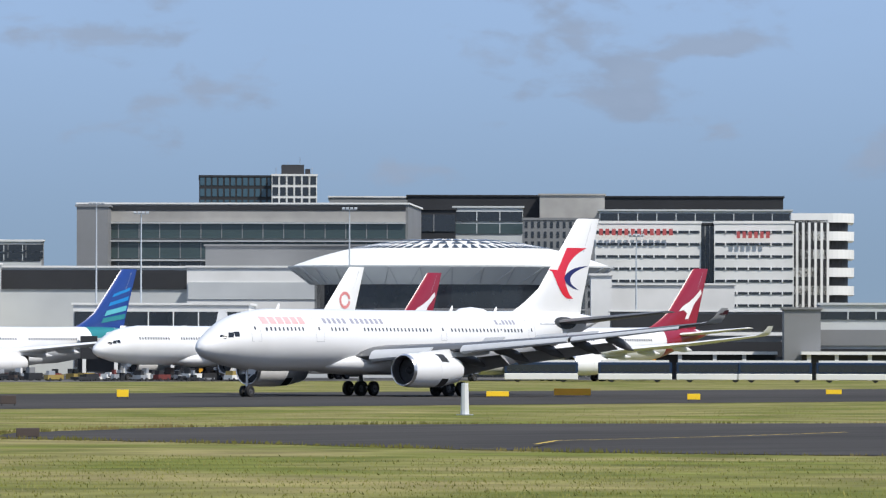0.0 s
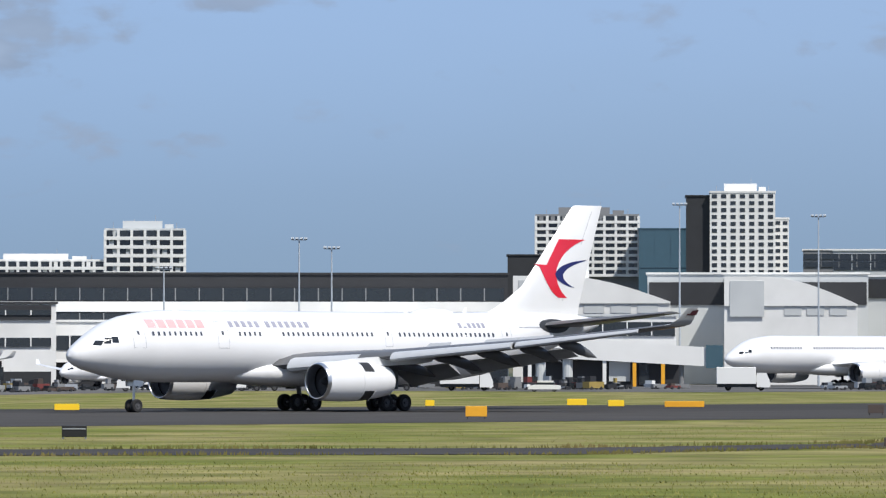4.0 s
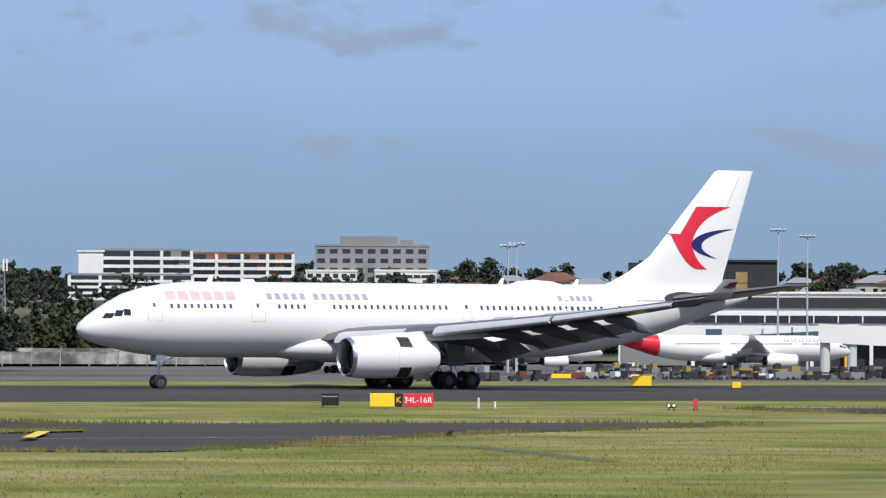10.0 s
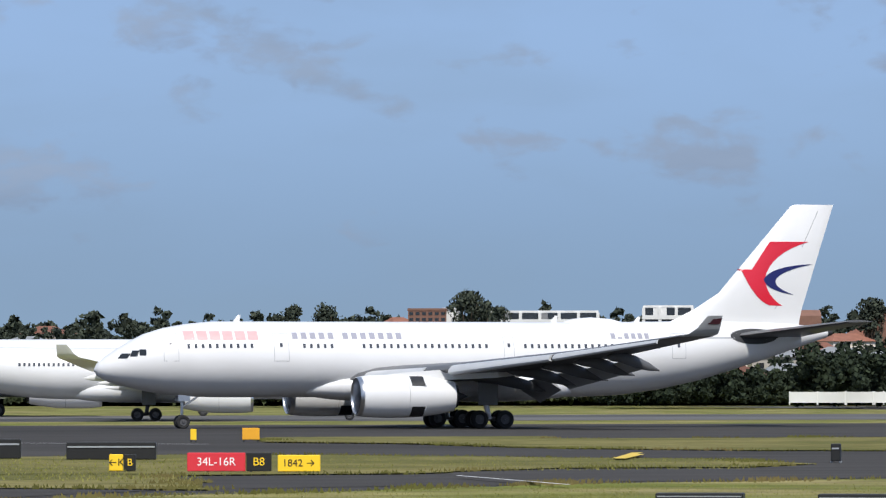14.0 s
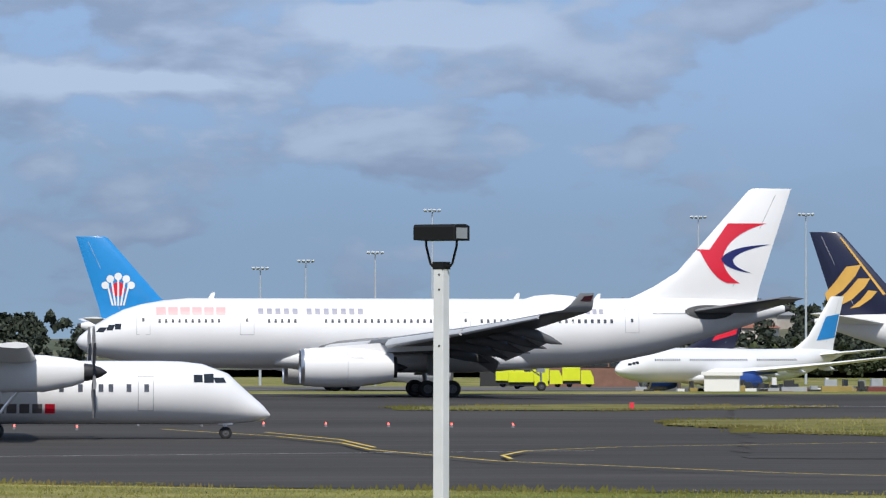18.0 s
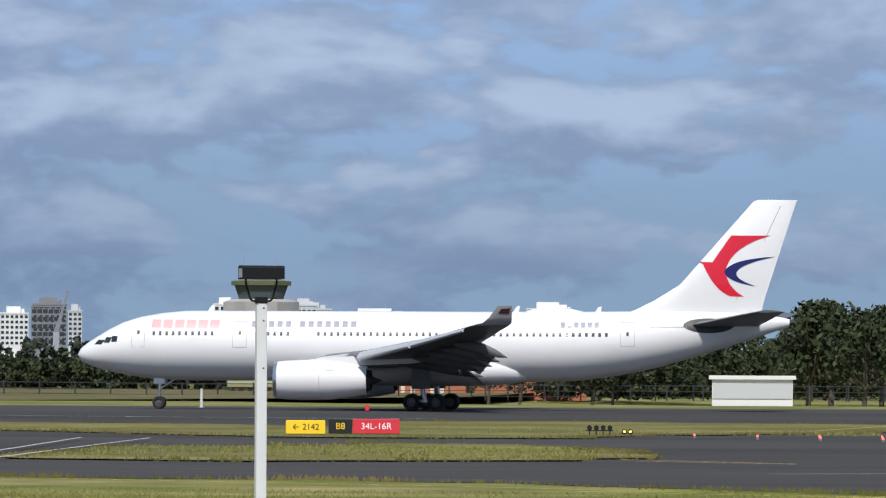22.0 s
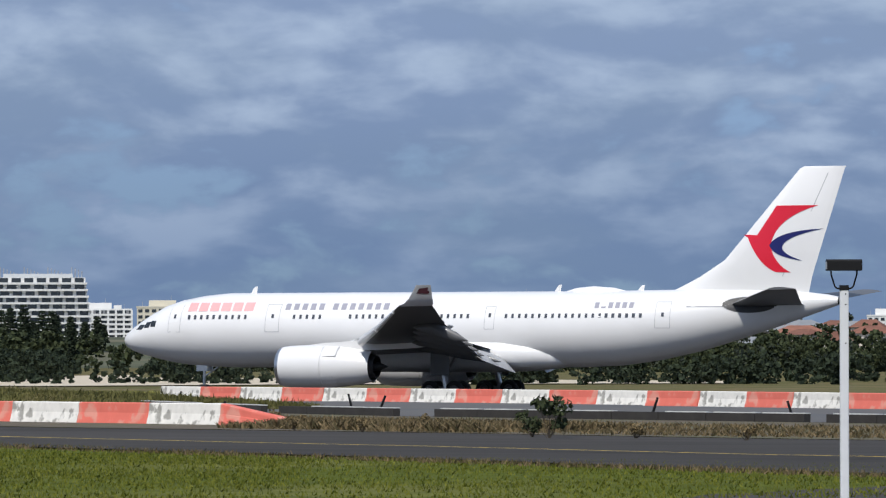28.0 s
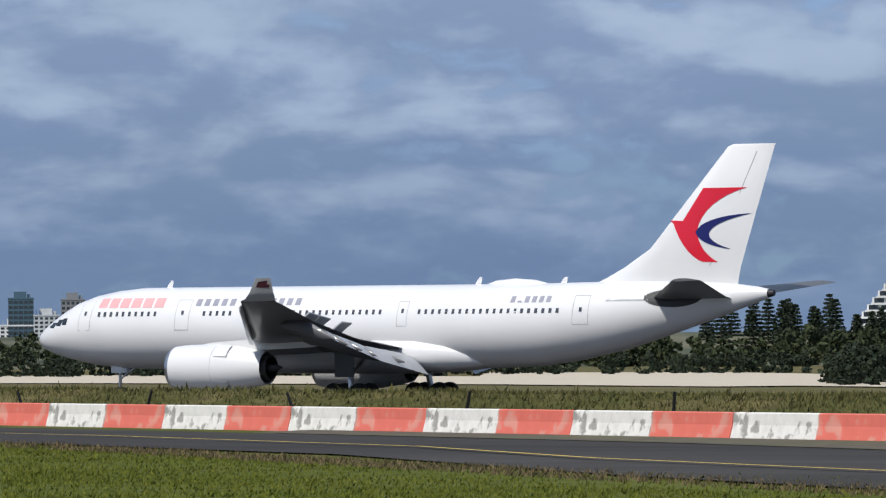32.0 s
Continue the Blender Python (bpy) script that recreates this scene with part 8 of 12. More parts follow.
parked_jet(641.0, 742.2, -0.00, 18.6, 0.55, "parked white airliner with a black patterned tail", FIN_NAVY, emblem=(PAINT_WHITE, disc_shape(53.4, 12.0, 1.3)), tail_paint=FIN_NAVY)
parked_jet(517.4, 759.7, -0.95, 10.0, 0.93, "parked white airliner with red and blue tail emblem", PAINT_WHITE, emblem=(PAINT_RED, EMBLEM_RED), extra=((PAINT_BLUE, EMBLEM_BLUE),))
parked_jet(469.6, 871.7, -1.35, 186.0, 0.64, "parked white narrow-body with red and navy tail", FIN_CRIMSON, emblem=(FIN_NAVY, [(51.0, 9.2), (56.6, 9.2), (56.9, 12.2), (53.4, 10.4)]))
parked_jet(484.0, 823.8, -1.25, 175.0, 0.722, "parked white airliner with a striped red and blue tail", PAINT_WHITE, stripes=(PAINT_RED, FIN_BLUE), tail_paint=PAINT_RED, titles=TITLE_BLUE)
parked_jet(423.0, 833.0, -1.60, 200.0, 0.84, "parked white airliner with a yellow tail band", PAINT_WHITE, emblem=(FIN_GOLD, band_shape(9.2, 11.5, 0.4)))
parked_jet(170.1, 708.6, -1.60, 167.5, 1.15, "parked white wide-body airliner with a blue tail", FIN_BLUE, titles=TITLE_BLUE, emblem=(PAINT_WHITE, disc_shape(53.0, 9.6, 0.9)))
parked_jet(167.1, 796.5, -1.60, 169.1, 1.35, "parked white airliner with a navy and gold tail", FIN_NAVY, emblem=(FIN_GOLD, [(52.6, 13.4), (53.2, 12.2), (54.6, 10.6), (56.3, 9.4), (56.6, 10.2), (55.4, 11.6), (54.2, 13.2)]), extra=((FIN_GOLD, [(51.6, 11.9), (52.2, 10.9), (53.6, 9.6), (55.4, 8.7), (55.9, 9.1), (54.2, 10.4), (52.9, 11.9)]), (FIN_GOLD, [(50.8, 10.5), (51.5, 9.7), (52.8, 8.8), (53.8, 8.6), (52.6, 9.6), (51.8, 10.6)]), (FIN_GOLD, [(49.9, 10.2), (54.75, 16.4), (54.95, 16.4), (50.2, 10.1)])))
parked_jet(101.0, 826.8, -1.60, -6.4, 0.72, "parked white airliner with navy and red tail", FIN_NAVY, emblem=(PAINT_RED, band_shape(9.4, 13.5, 1.5)))
parked_jet(92.9, 626.3, -1.60, 41.3, 0.7, "parked white narrow-body with blue engines and patterned tail", PAINT_WHITE, engine_paint=FIN_BLUE, emblem=(FIN_SKY, band_shape(9.4, 13.5, 0.5)))

# ---- hill suburb behind the field ----
brown_cube(669.1, 1181.7, 16.7, 21.05)
brown_cube(684.2, 1173.2, 15.6, 21.25)
green_hall(470, 925, 17, 8.2)
facade("grey_apartments", "stepped grey apartment block over white base", "apartment building", 654.2, 1301.9, 0, 27.5, 18, 26.01, GREY_WALL, 6, 9, "punched", z=-0.00, win=(0.6, 0.45), roof=2, base=12.43)
facade("white_base_block", "white lower apartment block", "apartment building", 641.1, 1297.0, 0, 12.3, 12, 19.72, WHITE_WALL, 4, 6, "punched", z=-0.00, base=12.32)
facade("white_base_block", "white lower apartment block", "apartment building", 657.1, 1289.3, 0, 14.8, 12, 19.81, WHITE_WALL, 4, 8, "bands", z=-0.00, win=(0.6, 0.35), base=12.41)
facade("terrace_apartments", "white balconied apartment range", "apartment building", 591.3, 1293.8, 0, 21.1, 15, 24.39, GREY_WALL, 6, 3, "slabs", z=-0.16, slab=WHITE_WALL, base=12.93)
facade("terrace_apartments", "white balconied apartment range", "apartment building", 611.8, 1284.6, 0, 24.0, 15, 23.57, BRICK_DARK, 6, 4, "slabs", z=-0.04, slab=WHITE_WALL, base=12.91)
facade("terrace_apartments", "lower balconied apartment range", "apartment building", 575.9, 1267.8, 0, 28.4, 15, 18.33, GREY_WALL, 4, 4, "slabs", z=-0.29, slab=WHITE_WALL, base=12.86)
slab_block("white_gable", "plain white gable of an apartment block", "apartment building", 577.3, 1294.5, 0, 5.8, 14, 24.11, WHITE_WALL, z=-0.28, bands=())
facade("white_flats", "white flats on the ridge", "apartment building", 388.0, 1275.4, 0, 26.4, 12, 20.09, WHITE_WALL, 3, 6, "slabs", z=-1.60, base=13.93)
facade("white_flats", "white flats on the ridge", "apartment building", 415.9, 1266.9, 0, 11.1, 12, 21.25, WHITE_WALL, 3, 3, "slabs", z=-1.60, base=13.92)
facade("brick_flats", "red-brown brick flats with punched windows", "apartment building", 350.2, 1234.2, 0, 8.4, 12, 20.04, BRICK_DARK, 5, 6, "punched", z=-1.60, base=13.61)
slab_block("white_stair_block", "narrow white stair block without windows", "apartment building", 355.9, 1234.6, 0, 3.5, 10, 20.31, WHITE_WALL, z=-1.60, bands=())
slab_block("school_hall", "long low brick hall with a grey roof", "building", 466.1, 1249.9, 0, 13.5, 14, 19.93, BRICK_DARK, z=-1.46, bands=(), top=ROOF_GREY)
church(441.1, 1258.6, 17.2, 23.4)
church(472.0, 1247.8, 17.2, 22.6)
vaulted_terminal(610.7, 890.7, 61.9, 17.32, 13.20)
slab_block("pier_deck", "white pier with open decks", "terminal", 537.4, 889.4, 0, 66.7, 25, 12.40, WHITE_WALL, z=-0.71, bands=((9.94, 11.76, CHARCOAL, 0.3), (7.39, 8.66, DARK_GLASS, 0.3), (0.09, 3.74, GREY_WALL, 0.3), ))
light_mast(502.2, 840.4, 21.2)
light_mast(506.3, 838.1, 20.2)
light_mast(521.9, 828.8, 20.3)
light_mast(525.6, 826.5, 20.6)
light_mast(540.2, 817.4, 19.1)
light_mast(575.2, 793.7, 23.3)
light_mast(607.1, 770.0, 21.0)
light_mast(455.8, 842.1, 18.5)
light_mast(454.6, 842.7, 18.2)
light_mast(137.3, 868.9, 25.2)
light_mast(161.3, 865.0, 15.8)
light_mast(118.3, 855.4, 24.4)
light_mast(48.3, 831.2, 15.9)
light_mast(55.2, 830.8, 17.0)
light_mast(65.7, 830.1, 18.3)
light_mast(74.3, 829.4, 24.7)
lattice_mast(471.1, 1091.4, 19.3)
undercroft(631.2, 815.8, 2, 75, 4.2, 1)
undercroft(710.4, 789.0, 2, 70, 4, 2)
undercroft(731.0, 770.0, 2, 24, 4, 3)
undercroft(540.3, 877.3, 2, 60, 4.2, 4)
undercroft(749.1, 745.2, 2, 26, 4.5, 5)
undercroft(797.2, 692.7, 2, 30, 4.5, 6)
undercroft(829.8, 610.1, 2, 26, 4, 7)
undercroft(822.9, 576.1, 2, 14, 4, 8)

# ---- fire station and sheds ----
slab_block("fire_station", "low white-roofed fire station with dark doors", "building", 88.6, 813.1, 0, 16.9, 16, 2.87, CHARCOAL, z=-1.60, bands=(), top=WHITE_WALL)
slab_block("brick_store", "low brown brick store with a slit window", "building", 95.0, 796.5, 0, 15.0, 14, 5.6, BRICK_DARK, z=-1.60, bands=((2.93, 3.76, DARK_GLASS, 0.1), ))
truck(82.5, 788.5, 180, body=FIRE_YELLOW, length=4.6, h=2.9, name="fire_engine", label="fluorescent yellow-green airport fire engine", group="fire engines")
truck(87.6, 788.0, 180, body=FIRE_YELLOW, length=4.6, h=2.9, name="fire_engine", label="fluorescent yellow-green airport fire engine", group="fire engines")
truck(92.1, 787.5, 180, body=FIRE_YELLOW, length=4.6, h=2.9, name="fire_engine", label="fluorescent yellow-green airport fire engine", group="fire engines")
truck(81.0, 748.7, 180, body=FIRE_YELLOW, length=5.5, h=2.4, name="fire_engine", label="fluorescent yellow-green airport fire engine", group="fire engines")
slab_block("white_cabin", "small white service cabin on the grass", "building", 77.4, 517.9, 0, 3.5, 5, 1.69, WHITE_WALL, z=-0.39, bands=())
slab_block("shed", "white windowless shed with ribbed panels", "building", -23.0, 492.0, 0, 7.6, 8, 2.5, WHITE_WALL, z=-0.09, bands=((0.69, 2.1, PALE_PANEL, 0.08), ))

# ---- control tower and brick buildings ----
control_tower(-111.2, 825.6, 13.38, 16.29)
brick_hall(-76.5, 688.6, 17.5, 5.20)
brick_hall(-97.9, 716.4, 7.1, 1.73)
slab_block("glass_annexe", "glass annexe beside the tower", "building", -93.0, 727.1, 0, 6.1, 12, 4.59, PALE_PANEL, z=-0.29, bands=((1.09, 3.98, GREEN_GLASS, 0.2), ))
slab_block("olive_roofed_hall", "long brick hall with an olive metal roof", "building", -61.4, 702.1, 0, 16.5, 20, 6.44, BRICK, z=-1.01, bands=((5.04, 6.44, ROOF_OLIVE, 0.6), ), top=ROOF_OLIVE)
slab_block("olive_roofed_hall", "long brick hall with an olive metal roof", "building", -60.2, 730.2, 0, 6.1, 20, 6.79, BRICK, z=-1.03, bands=(), top=ROOF_OLIVE)
road_sign(-6.9, 492.5, 3.18)

# ---- skyline ----
facade("office_block", "distant dark office block on the skyline", "building", -347.4, 1800.5, 0, 13.4, 18, 24.43, CHARCOAL, 10, 8, "bands", z=-0.00, group="skyline blocks", roof=2, base=8.89)
facade("office_block", "distant pale apartment block on the skyline", "building", -328.5, 1803.9, 0, 8.1, 18, 24.15, PALE_PANEL, 10, 5, "bands", z=-0.00, group="skyline blocks", roof=2, base=8.96)
facade("office_block", "distant grey block on the skyline", "building", -302.1, 1808.3, 0, 10.7, 18, 21.18, GREY_WALL, 5, 6, "bands", z=-0.00, group="skyline blocks", roof=2, base=9.06)
facade("apartment_block", "distant pale apartment block on the skyline", "building", -361.0, 1797.9, 0, 11.8, 18, 17.15, PALE_PANEL, 4, 8, "punched", z=-0.00, group="skyline blocks", roof=2, base=8.84)
facade("apartment_block", "distant grey block on the skyline", "building", -301.6, 1808.4, 0, 11.0, 18, 21.87, GREY_WALL, 9, 6, "punched", z=-0.00, group="skyline blocks", roof=2, base=8.87)
facade("apartment_block", "distant pale apartment block on the skyline", "building", -293.6, 1809.7, 0, 4.5, 18, 19.75, PALE_PANEL, 7, 3, "punched", z=-0.00, group="skyline blocks", roof=2, base=8.91)
facade("apartment_block", "distant white apartment block on the skyline", "building", -312.7, 1806.6, 0, 9.0, 18, 18.93, WHITE_WALL, 6, 6, "punched", z=-0.00, group="skyline blocks", roof=2, base=8.82)
facade("apartment_block", "distant white apartment block on the skyline", "building", -246.0, 1816.5, 0, 7.6, 18, 22.16, WHITE_WALL, 6, 4, "punched", z=-0.00, group="skyline blocks", roof=2, base=9.14)
facade("apartment_block", "distant pale apartment block on the skyline", "building", -221.1, 1819.6, 0, 8.0, 18, 21.92, PALE_PANEL, 5, 5, "punched", z=-0.00, group="skyline blocks", roof=2, base=9.26)
facade("apartment_block", "distant white apartment block on the skyline", "building", -136.7, 1827.6, 0, 28.0, 18, 14.54, WHITE_WALL, 5, 14, "punched", z=-0.00, group="skyline blocks", roof=2, base=9.67)
facade("apartment_block", "distant white apartment block on the skyline", "building", -138.9, 1827.4, 0, 7.2, 18, 20.31, WHITE_WALL, 6, 4, "punched", z=-0.00, group="skyline blocks", roof=2, base=9.66)
facade("apartment_block", "distant pale apartment block on the skyline", "building", -163.2, 1825.5, 0, 16.3, 18, 13.55, PALE_PANEL, 5, 9, "punched", z=-0.00, group="skyline blocks", roof=2, base=9.58)
facade("apartment_block", "distant pale apartment block on the skyline", "building", -128.3, 1828.2, 0, 14.1, 18, 15.83, PALE_PANEL, 5, 8, "slabs", z=-0.00, group="skyline blocks", roof=2, base=9.70)
facade("apartment_block", "distant white apartment block on the skyline", "building", -143.0, 1827.1, 0, 14.5, 18, 21.08, WHITE_WALL, 7, 7, "punched", z=-0.00, group="skyline blocks", roof=2, base=8.08)
facade("apartment_block", "distant white apartment block on the skyline", "building", -128.2, 1828.2, 0, 15.4, 18, 17.17, WHITE_WALL, 4, 9, "slabs", z=-0.00, group="skyline blocks", roof=2, base=8.14)
facade("apartment_block", "distant grey block on the skyline", "building", -153.8, 1826.3, 0, 7.2, 18, 18.32, GREY_WALL, 6, 4, "punched", z=-0.00, group="skyline blocks", roof=2, base=8.04)
facade("apartment_block", "distant pale apartment block on the skyline", "building", -219.5, 1819.8, 0, 14.5, 18, 20.70, PALE_PANEL, 5, 7, "punched", z=-0.00, group="skyline blocks", roof=2, base=8.61)
facade("apartment_block", "distant white apartment block on the skyline", "building", -198.0, 1822.2, 0, 21.7, 18, 18.84, WHITE_WALL, 4, 12, "slabs", z=-0.00, group="skyline blocks", roof=2, base=8.73)
facade("office_block", "distant white apartment block on the skyline", "building", -482.4, 1770.2, 0, 9.8, 18, 18.86, WHITE_WALL, 8, 4, "bands", z=-0.00, group="skyline blocks", roof=2, base=10.37)
facade("apartment_block", "distant grey block on the skyline", "building", -465.8, 1774.5, 0, 6.3, 18, 18.00, GREY_WALL, 5, 4, "punched", z=-0.00, group="skyline blocks", roof=2, base=10.42)
facade("apartment_block", "distant white apartment block on the skyline", "building", -699.8, 1766.1, 0, 25.0, 18, 17.28, WHITE_WALL, 6, 11, "slabs", z=-0.00, group="skyline blocks", roof=2, base=6.09)
facade("apartment_block", "distant grey block on the skyline", "building", -676.7, 1774.9, 0, 20.3, 18, 18.57, GREY_WALL, 7, 9, "punched", z=-0.00, group="skyline blocks", roof=2, base=6.10)
facade("apartment_block", "distant grey block on the skyline", "building", -463.9, 1840.5, 0, 46.7, 18, 14.48, GREY_WALL, 4, 20, "slabs", z=-0.00, group="skyline blocks", roof=2, base=6.17)
facade("apartment_block", "distant white apartment block on the skyline", "building", -748.5, 1746.4, 0, 10.9, 18, 13.30, WHITE_WALL, 5, 6, "slabs", z=-0.00, group="skyline blocks", roof=2, base=5.72)
facade("apartment_block", "distant white apartment block on the skyline", "building", -721.0, 1757.8, 0, 14.5, 18, 17.27, WHITE_WALL, 7, 9, "slabs", z=-0.00, group="skyline blocks", roof=2, base=5.71)
facade("apartment_block", "distant white apartment block on the skyline", "building", -710.1, 1762.1, 0, 10.9, 18, 15.82, WHITE_WALL, 6, 6, "punched", z=-0.00, group="skyline blocks", roof=2, base=5.70)
facade("apartment_block", "distant pale apartment block on the skyline", "building", -504.1, 1830.2, 0, 13.2, 18, 17.67, PALE_PANEL, 6, 6, "slabs", z=-0.00, group="skyline blocks", roof=2, base=5.57)
facade("apartment_block", "distant grey block on the skyline", "building", -480.8, 1836.3, 0, 16.3, 18, 18.91, GREY_WALL, 6, 8, "punched", z=-0.00, group="skyline blocks", roof=2, base=5.56)
facade("apartment_block", "distant white apartment block on the skyline", "building", -565.5, 1812.6, 0, 11.8, 18, 13.60, WHITE_WALL, 5, 6, "punched", z=-0.00, group="skyline blocks", roof=2, base=4.22)
facade("apartment_block", "distant white apartment block on the skyline", "building", -612.8, 1797.6, 0, 25.3, 18, 18.68, WHITE_WALL, 6, 11, "punched", z=-0.00, group="skyline blocks", roof=2, base=3.52)
facade("apartment_block", "distant white apartment block on the skyline", "building", -722.8, 1805.2, 0, 18.1, 18, 18.78, WHITE_WALL, 7, 8, "punched", z=-0.00, group="skyline blocks", roof=2, base=5.78)
facade("apartment_block", "distant white apartment block on the skyline", "building", -832.4, 1791.2, 0, 23.5, 18, 16.42, WHITE_WALL, 7, 9, "slabs", z=-0.00, group="skyline blocks", roof=2, base=5.23)
facade("apartment_block", "distant cream apartment block on the skyline", "building", -811.8, 1800.4, 0, 18.1, 18, 17.22, CREAM_WALL, 6, 8, "punched", z=-0.00, group="skyline blocks", roof=2, base=5.13)
facade("apartment_block", "distant brown brick block on the skyline", "building", -1043.0, 1678.6, 0, 4.5, 18, 13.79, BRICK_DARK, 6, 3, "punched", z=-0.00, group="skyline blocks", roof=2, base=6.21)
facade("apartment_block", "distant white apartment block on the skyline", "building", -1050.2, 1674.1, 0, 5.4, 18, 11.12, WHITE_WALL, 6, 3, "punched", z=-0.00, group="skyline blocks", roof=2, base=6.25)
facade("office_block", "distant blue glass block on the skyline", "building", -1105.1, 1639.1, 0, 8.1, 18, 19.47, BLUE_GLASS, 9, 5, "bands", z=-0.00, group="skyline blocks", roof=2, base=4.67)
facade("apartment_block", "distant pale apartment block on the skyline", "building", -1098.3, 1643.6, 0, 8.1, 18, 14.02, PALE_PANEL, 7, 5, "punched", z=-0.00, group="skyline blocks", roof=2, base=4.63)
facade("apartment_block", "distant grey block on the skyline", "building", -1091.3, 1648.3, 0, 7.6, 18, 19.03, GREY_WALL, 9, 5, "punched", z=-0.00, group="skyline blocks", roof=2, base=4.59)
facade("apartment_block", "distant white apartment block on the skyline", "building", -1106.2, 1638.4, 0, 10.9, 18, 10.81, WHITE_WALL, 5, 6, "punched", z=-0.00, group="skyline blocks", roof=2, base=4.67)
tower_crane(-371.9, 1744.7, 30.1, 0)
tower_crane(-344.2, 1750.2, 32.3, 5)
tower_crane(-289.4, 1759.7, 25.9, 12)
tower_crane(-534.7, 1769.6, 38.3, 8)
tower_crane(-289.4, 1759.7, 26.0, 8)
stepped_hotel(-652.9, 1351.3, 39.0, 21.65)
pine(-570.2, 1113.6, 12.5, 40)
pine(-577.9, 1134.3, 11.9, 41)
pine(-583.6, 1156.0, 11.1, 42)
pine(-590.4, 1177.2, 13.1, 43)
pine(-595.5, 1199.2, 10.1, 44)
pine(-550.5, 1123.2, 10.1, 45)
pine(-554.5, 1145.6, 13.1, 46)
pine(-558.4, 1168.1, 11.9, 47)
pine(-616.9, 1177.9, 14.3, 48)
pine(-629.7, 1196.0, 11.0, 49)
pine(-581.0, 1122.1, 13.1, 50)
pine(-584.4, 1145.0, 11.9, 51)
pine(-585.7, 1168.9, 13.1, 52)
pine(-643.4, 1234.6, 13.4, 53)
pine(-649.5, 1256.2, 11.6, 54)
pine(-606.5, 1179.3, 13.4, 55)
pine(-612.6, 1200.8, 13.6, 56)
pine(-617.5, 1223.0, 12.1, 57)
pine(-624.1, 1244.2, 14.9, 58)
pine(-627.9, 1266.9, 9.7, 59)
pine(-585.2, 1189.8, 11.4, 60)
pine(-655.5, 1143.7, 13.7, 61)
pine(-669.7, 1161.0, 7.2, 62)
pine(-673.0, 1184.4, 4.8, 63)
pine(-752.0, 1197.7, 9.2, 64)
pine(-696.3, 1128.7, 12.5, 65)
pine(-557.1, 1144.3, 12.3, 66)
pine(-563.6, 1165.6, 10.5, 67)
pine(-569.6, 1187.1, 12.0, 68)
pine(-576.0, 1208.3, 11.0, 69)
pine(-536.1, 1129.8, 8.7, 70)
pine(-542.7, 1151.0, 9.3, 71)
pine(-549.4, 1172.1, 10.5, 72)
pine(-615.4, 1247.9, 11.0, 73)
pine(-619.3, 1270.5, 12.8, 74)
pine(-575.0, 1194.1, 9.8, 75)
pine(-576.7, 1217.5, 10.9, 76)
pine(-579.2, 1240.6, 9.1, 77)
pine(-579.2, 1264.7, 10.3, 78)
for k in range(17):
    pine(-588 - 6.6 * k + 2.5 * math.sin(3.1 * k), 1096 + 9 * math.sin(1.7 * k), 9.4 + 3.6 * abs(math.sin(2.3 * k + 0.4)), 90 + k)

# ---- woods and trees ----
woods("woods", "dark belt of gum trees behind the field", [(470, 1016), (447, 1007), (363, 973), (303, 988), (246, 1003)], 40, 3.5, 6, 240, LEAF, 1, 0.6, 26, hill_z)
woods("woods", "dark belt of gum trees behind the field", [(498, 1003), (460, 1020), (392, 994)], 30, 3.5, 6, 120, LEAF, 2, 0.6, 26, hill_z)
woods("woods", "dark belt of gum trees behind the field", [(393, 925), (393, 957), (323, 982), (233, 1006), (135, 970)], 60, 3.5, 6, 260, LEAF, 3, 0.6, 26, hill_z)
woods("woods", "tree-covered ridge beyond the suburb", [(846, 1368), (730, 1432), (630, 1440), (562, 1428), (416, 1475), (340, 1494), (263, 1507), (179, 1503), (131, 1477)], 160, 5.5, 9, 460, LEAF_HAZE, 4, 1, 20, hill_z)
woods("woods", "tree-covered ridge beyond the suburb", [(804, 1359), (837, 1340), (795, 1340)], 80, 5, 8, 90, LEAF_HAZE, 5, 1, 20, hill_z)
woods("woods", "dark trees beyond the fire station", [(-9, 832), (2, 832), (-15, 832), (-35, 832), (-49, 831), (-75, 829)], 60, 5, 8.5, 200, LEAF, 6, 0.42, 36, hill_z)
woods("woods", "dark trees along the field's edge", [(-8, 692), (-51, 691), (-26, 672), (-57, 670)], 40, 3.6, 6.2, 240, LEAF, 7, 0.30, 46, hill_z)
woods("woods", "dark trees along the field's edge", [(-144, 750), (-160, 757), (-191, 750), (-215, 745), (-215, 872), (-291, 851), (-340, 833), (-363, 824)], 50, 3, 5.4, 340, LEAF, 8, 0.28, 42, hill_z)
woods("woods", "dark trees beside the brick hall", [(-93, 757), (-121, 754), (-152, 748)], 30, 3.4, 5.2, 130, LEAF, 45, 0.36, 36, hill_z)
woods("woods", "dark scrub along the shore", [(-261, 963), (-340, 940), (-309, 950), (-416, 910), (-404, 929), (-456, 905), (-473, 988), (-527, 961), (-566, 1030), (-554, 1038), (-635, 991), (-667, 970)], 60, 3.8, 6.6, 520, LEAF, 9, 0.45, 30, hill_z)
woods("woods", "low dark coastal scrub behind the sand", [(-150, 579), (-209, 562), (-223, 557), (-244, 562), (-280, 546), (-362, 753), (-412, 728), (-471, 692), (-477, 688)], 70, 2, 3.4, 820, LEAF_DARK, 51, 0.26, 28, hill_z)
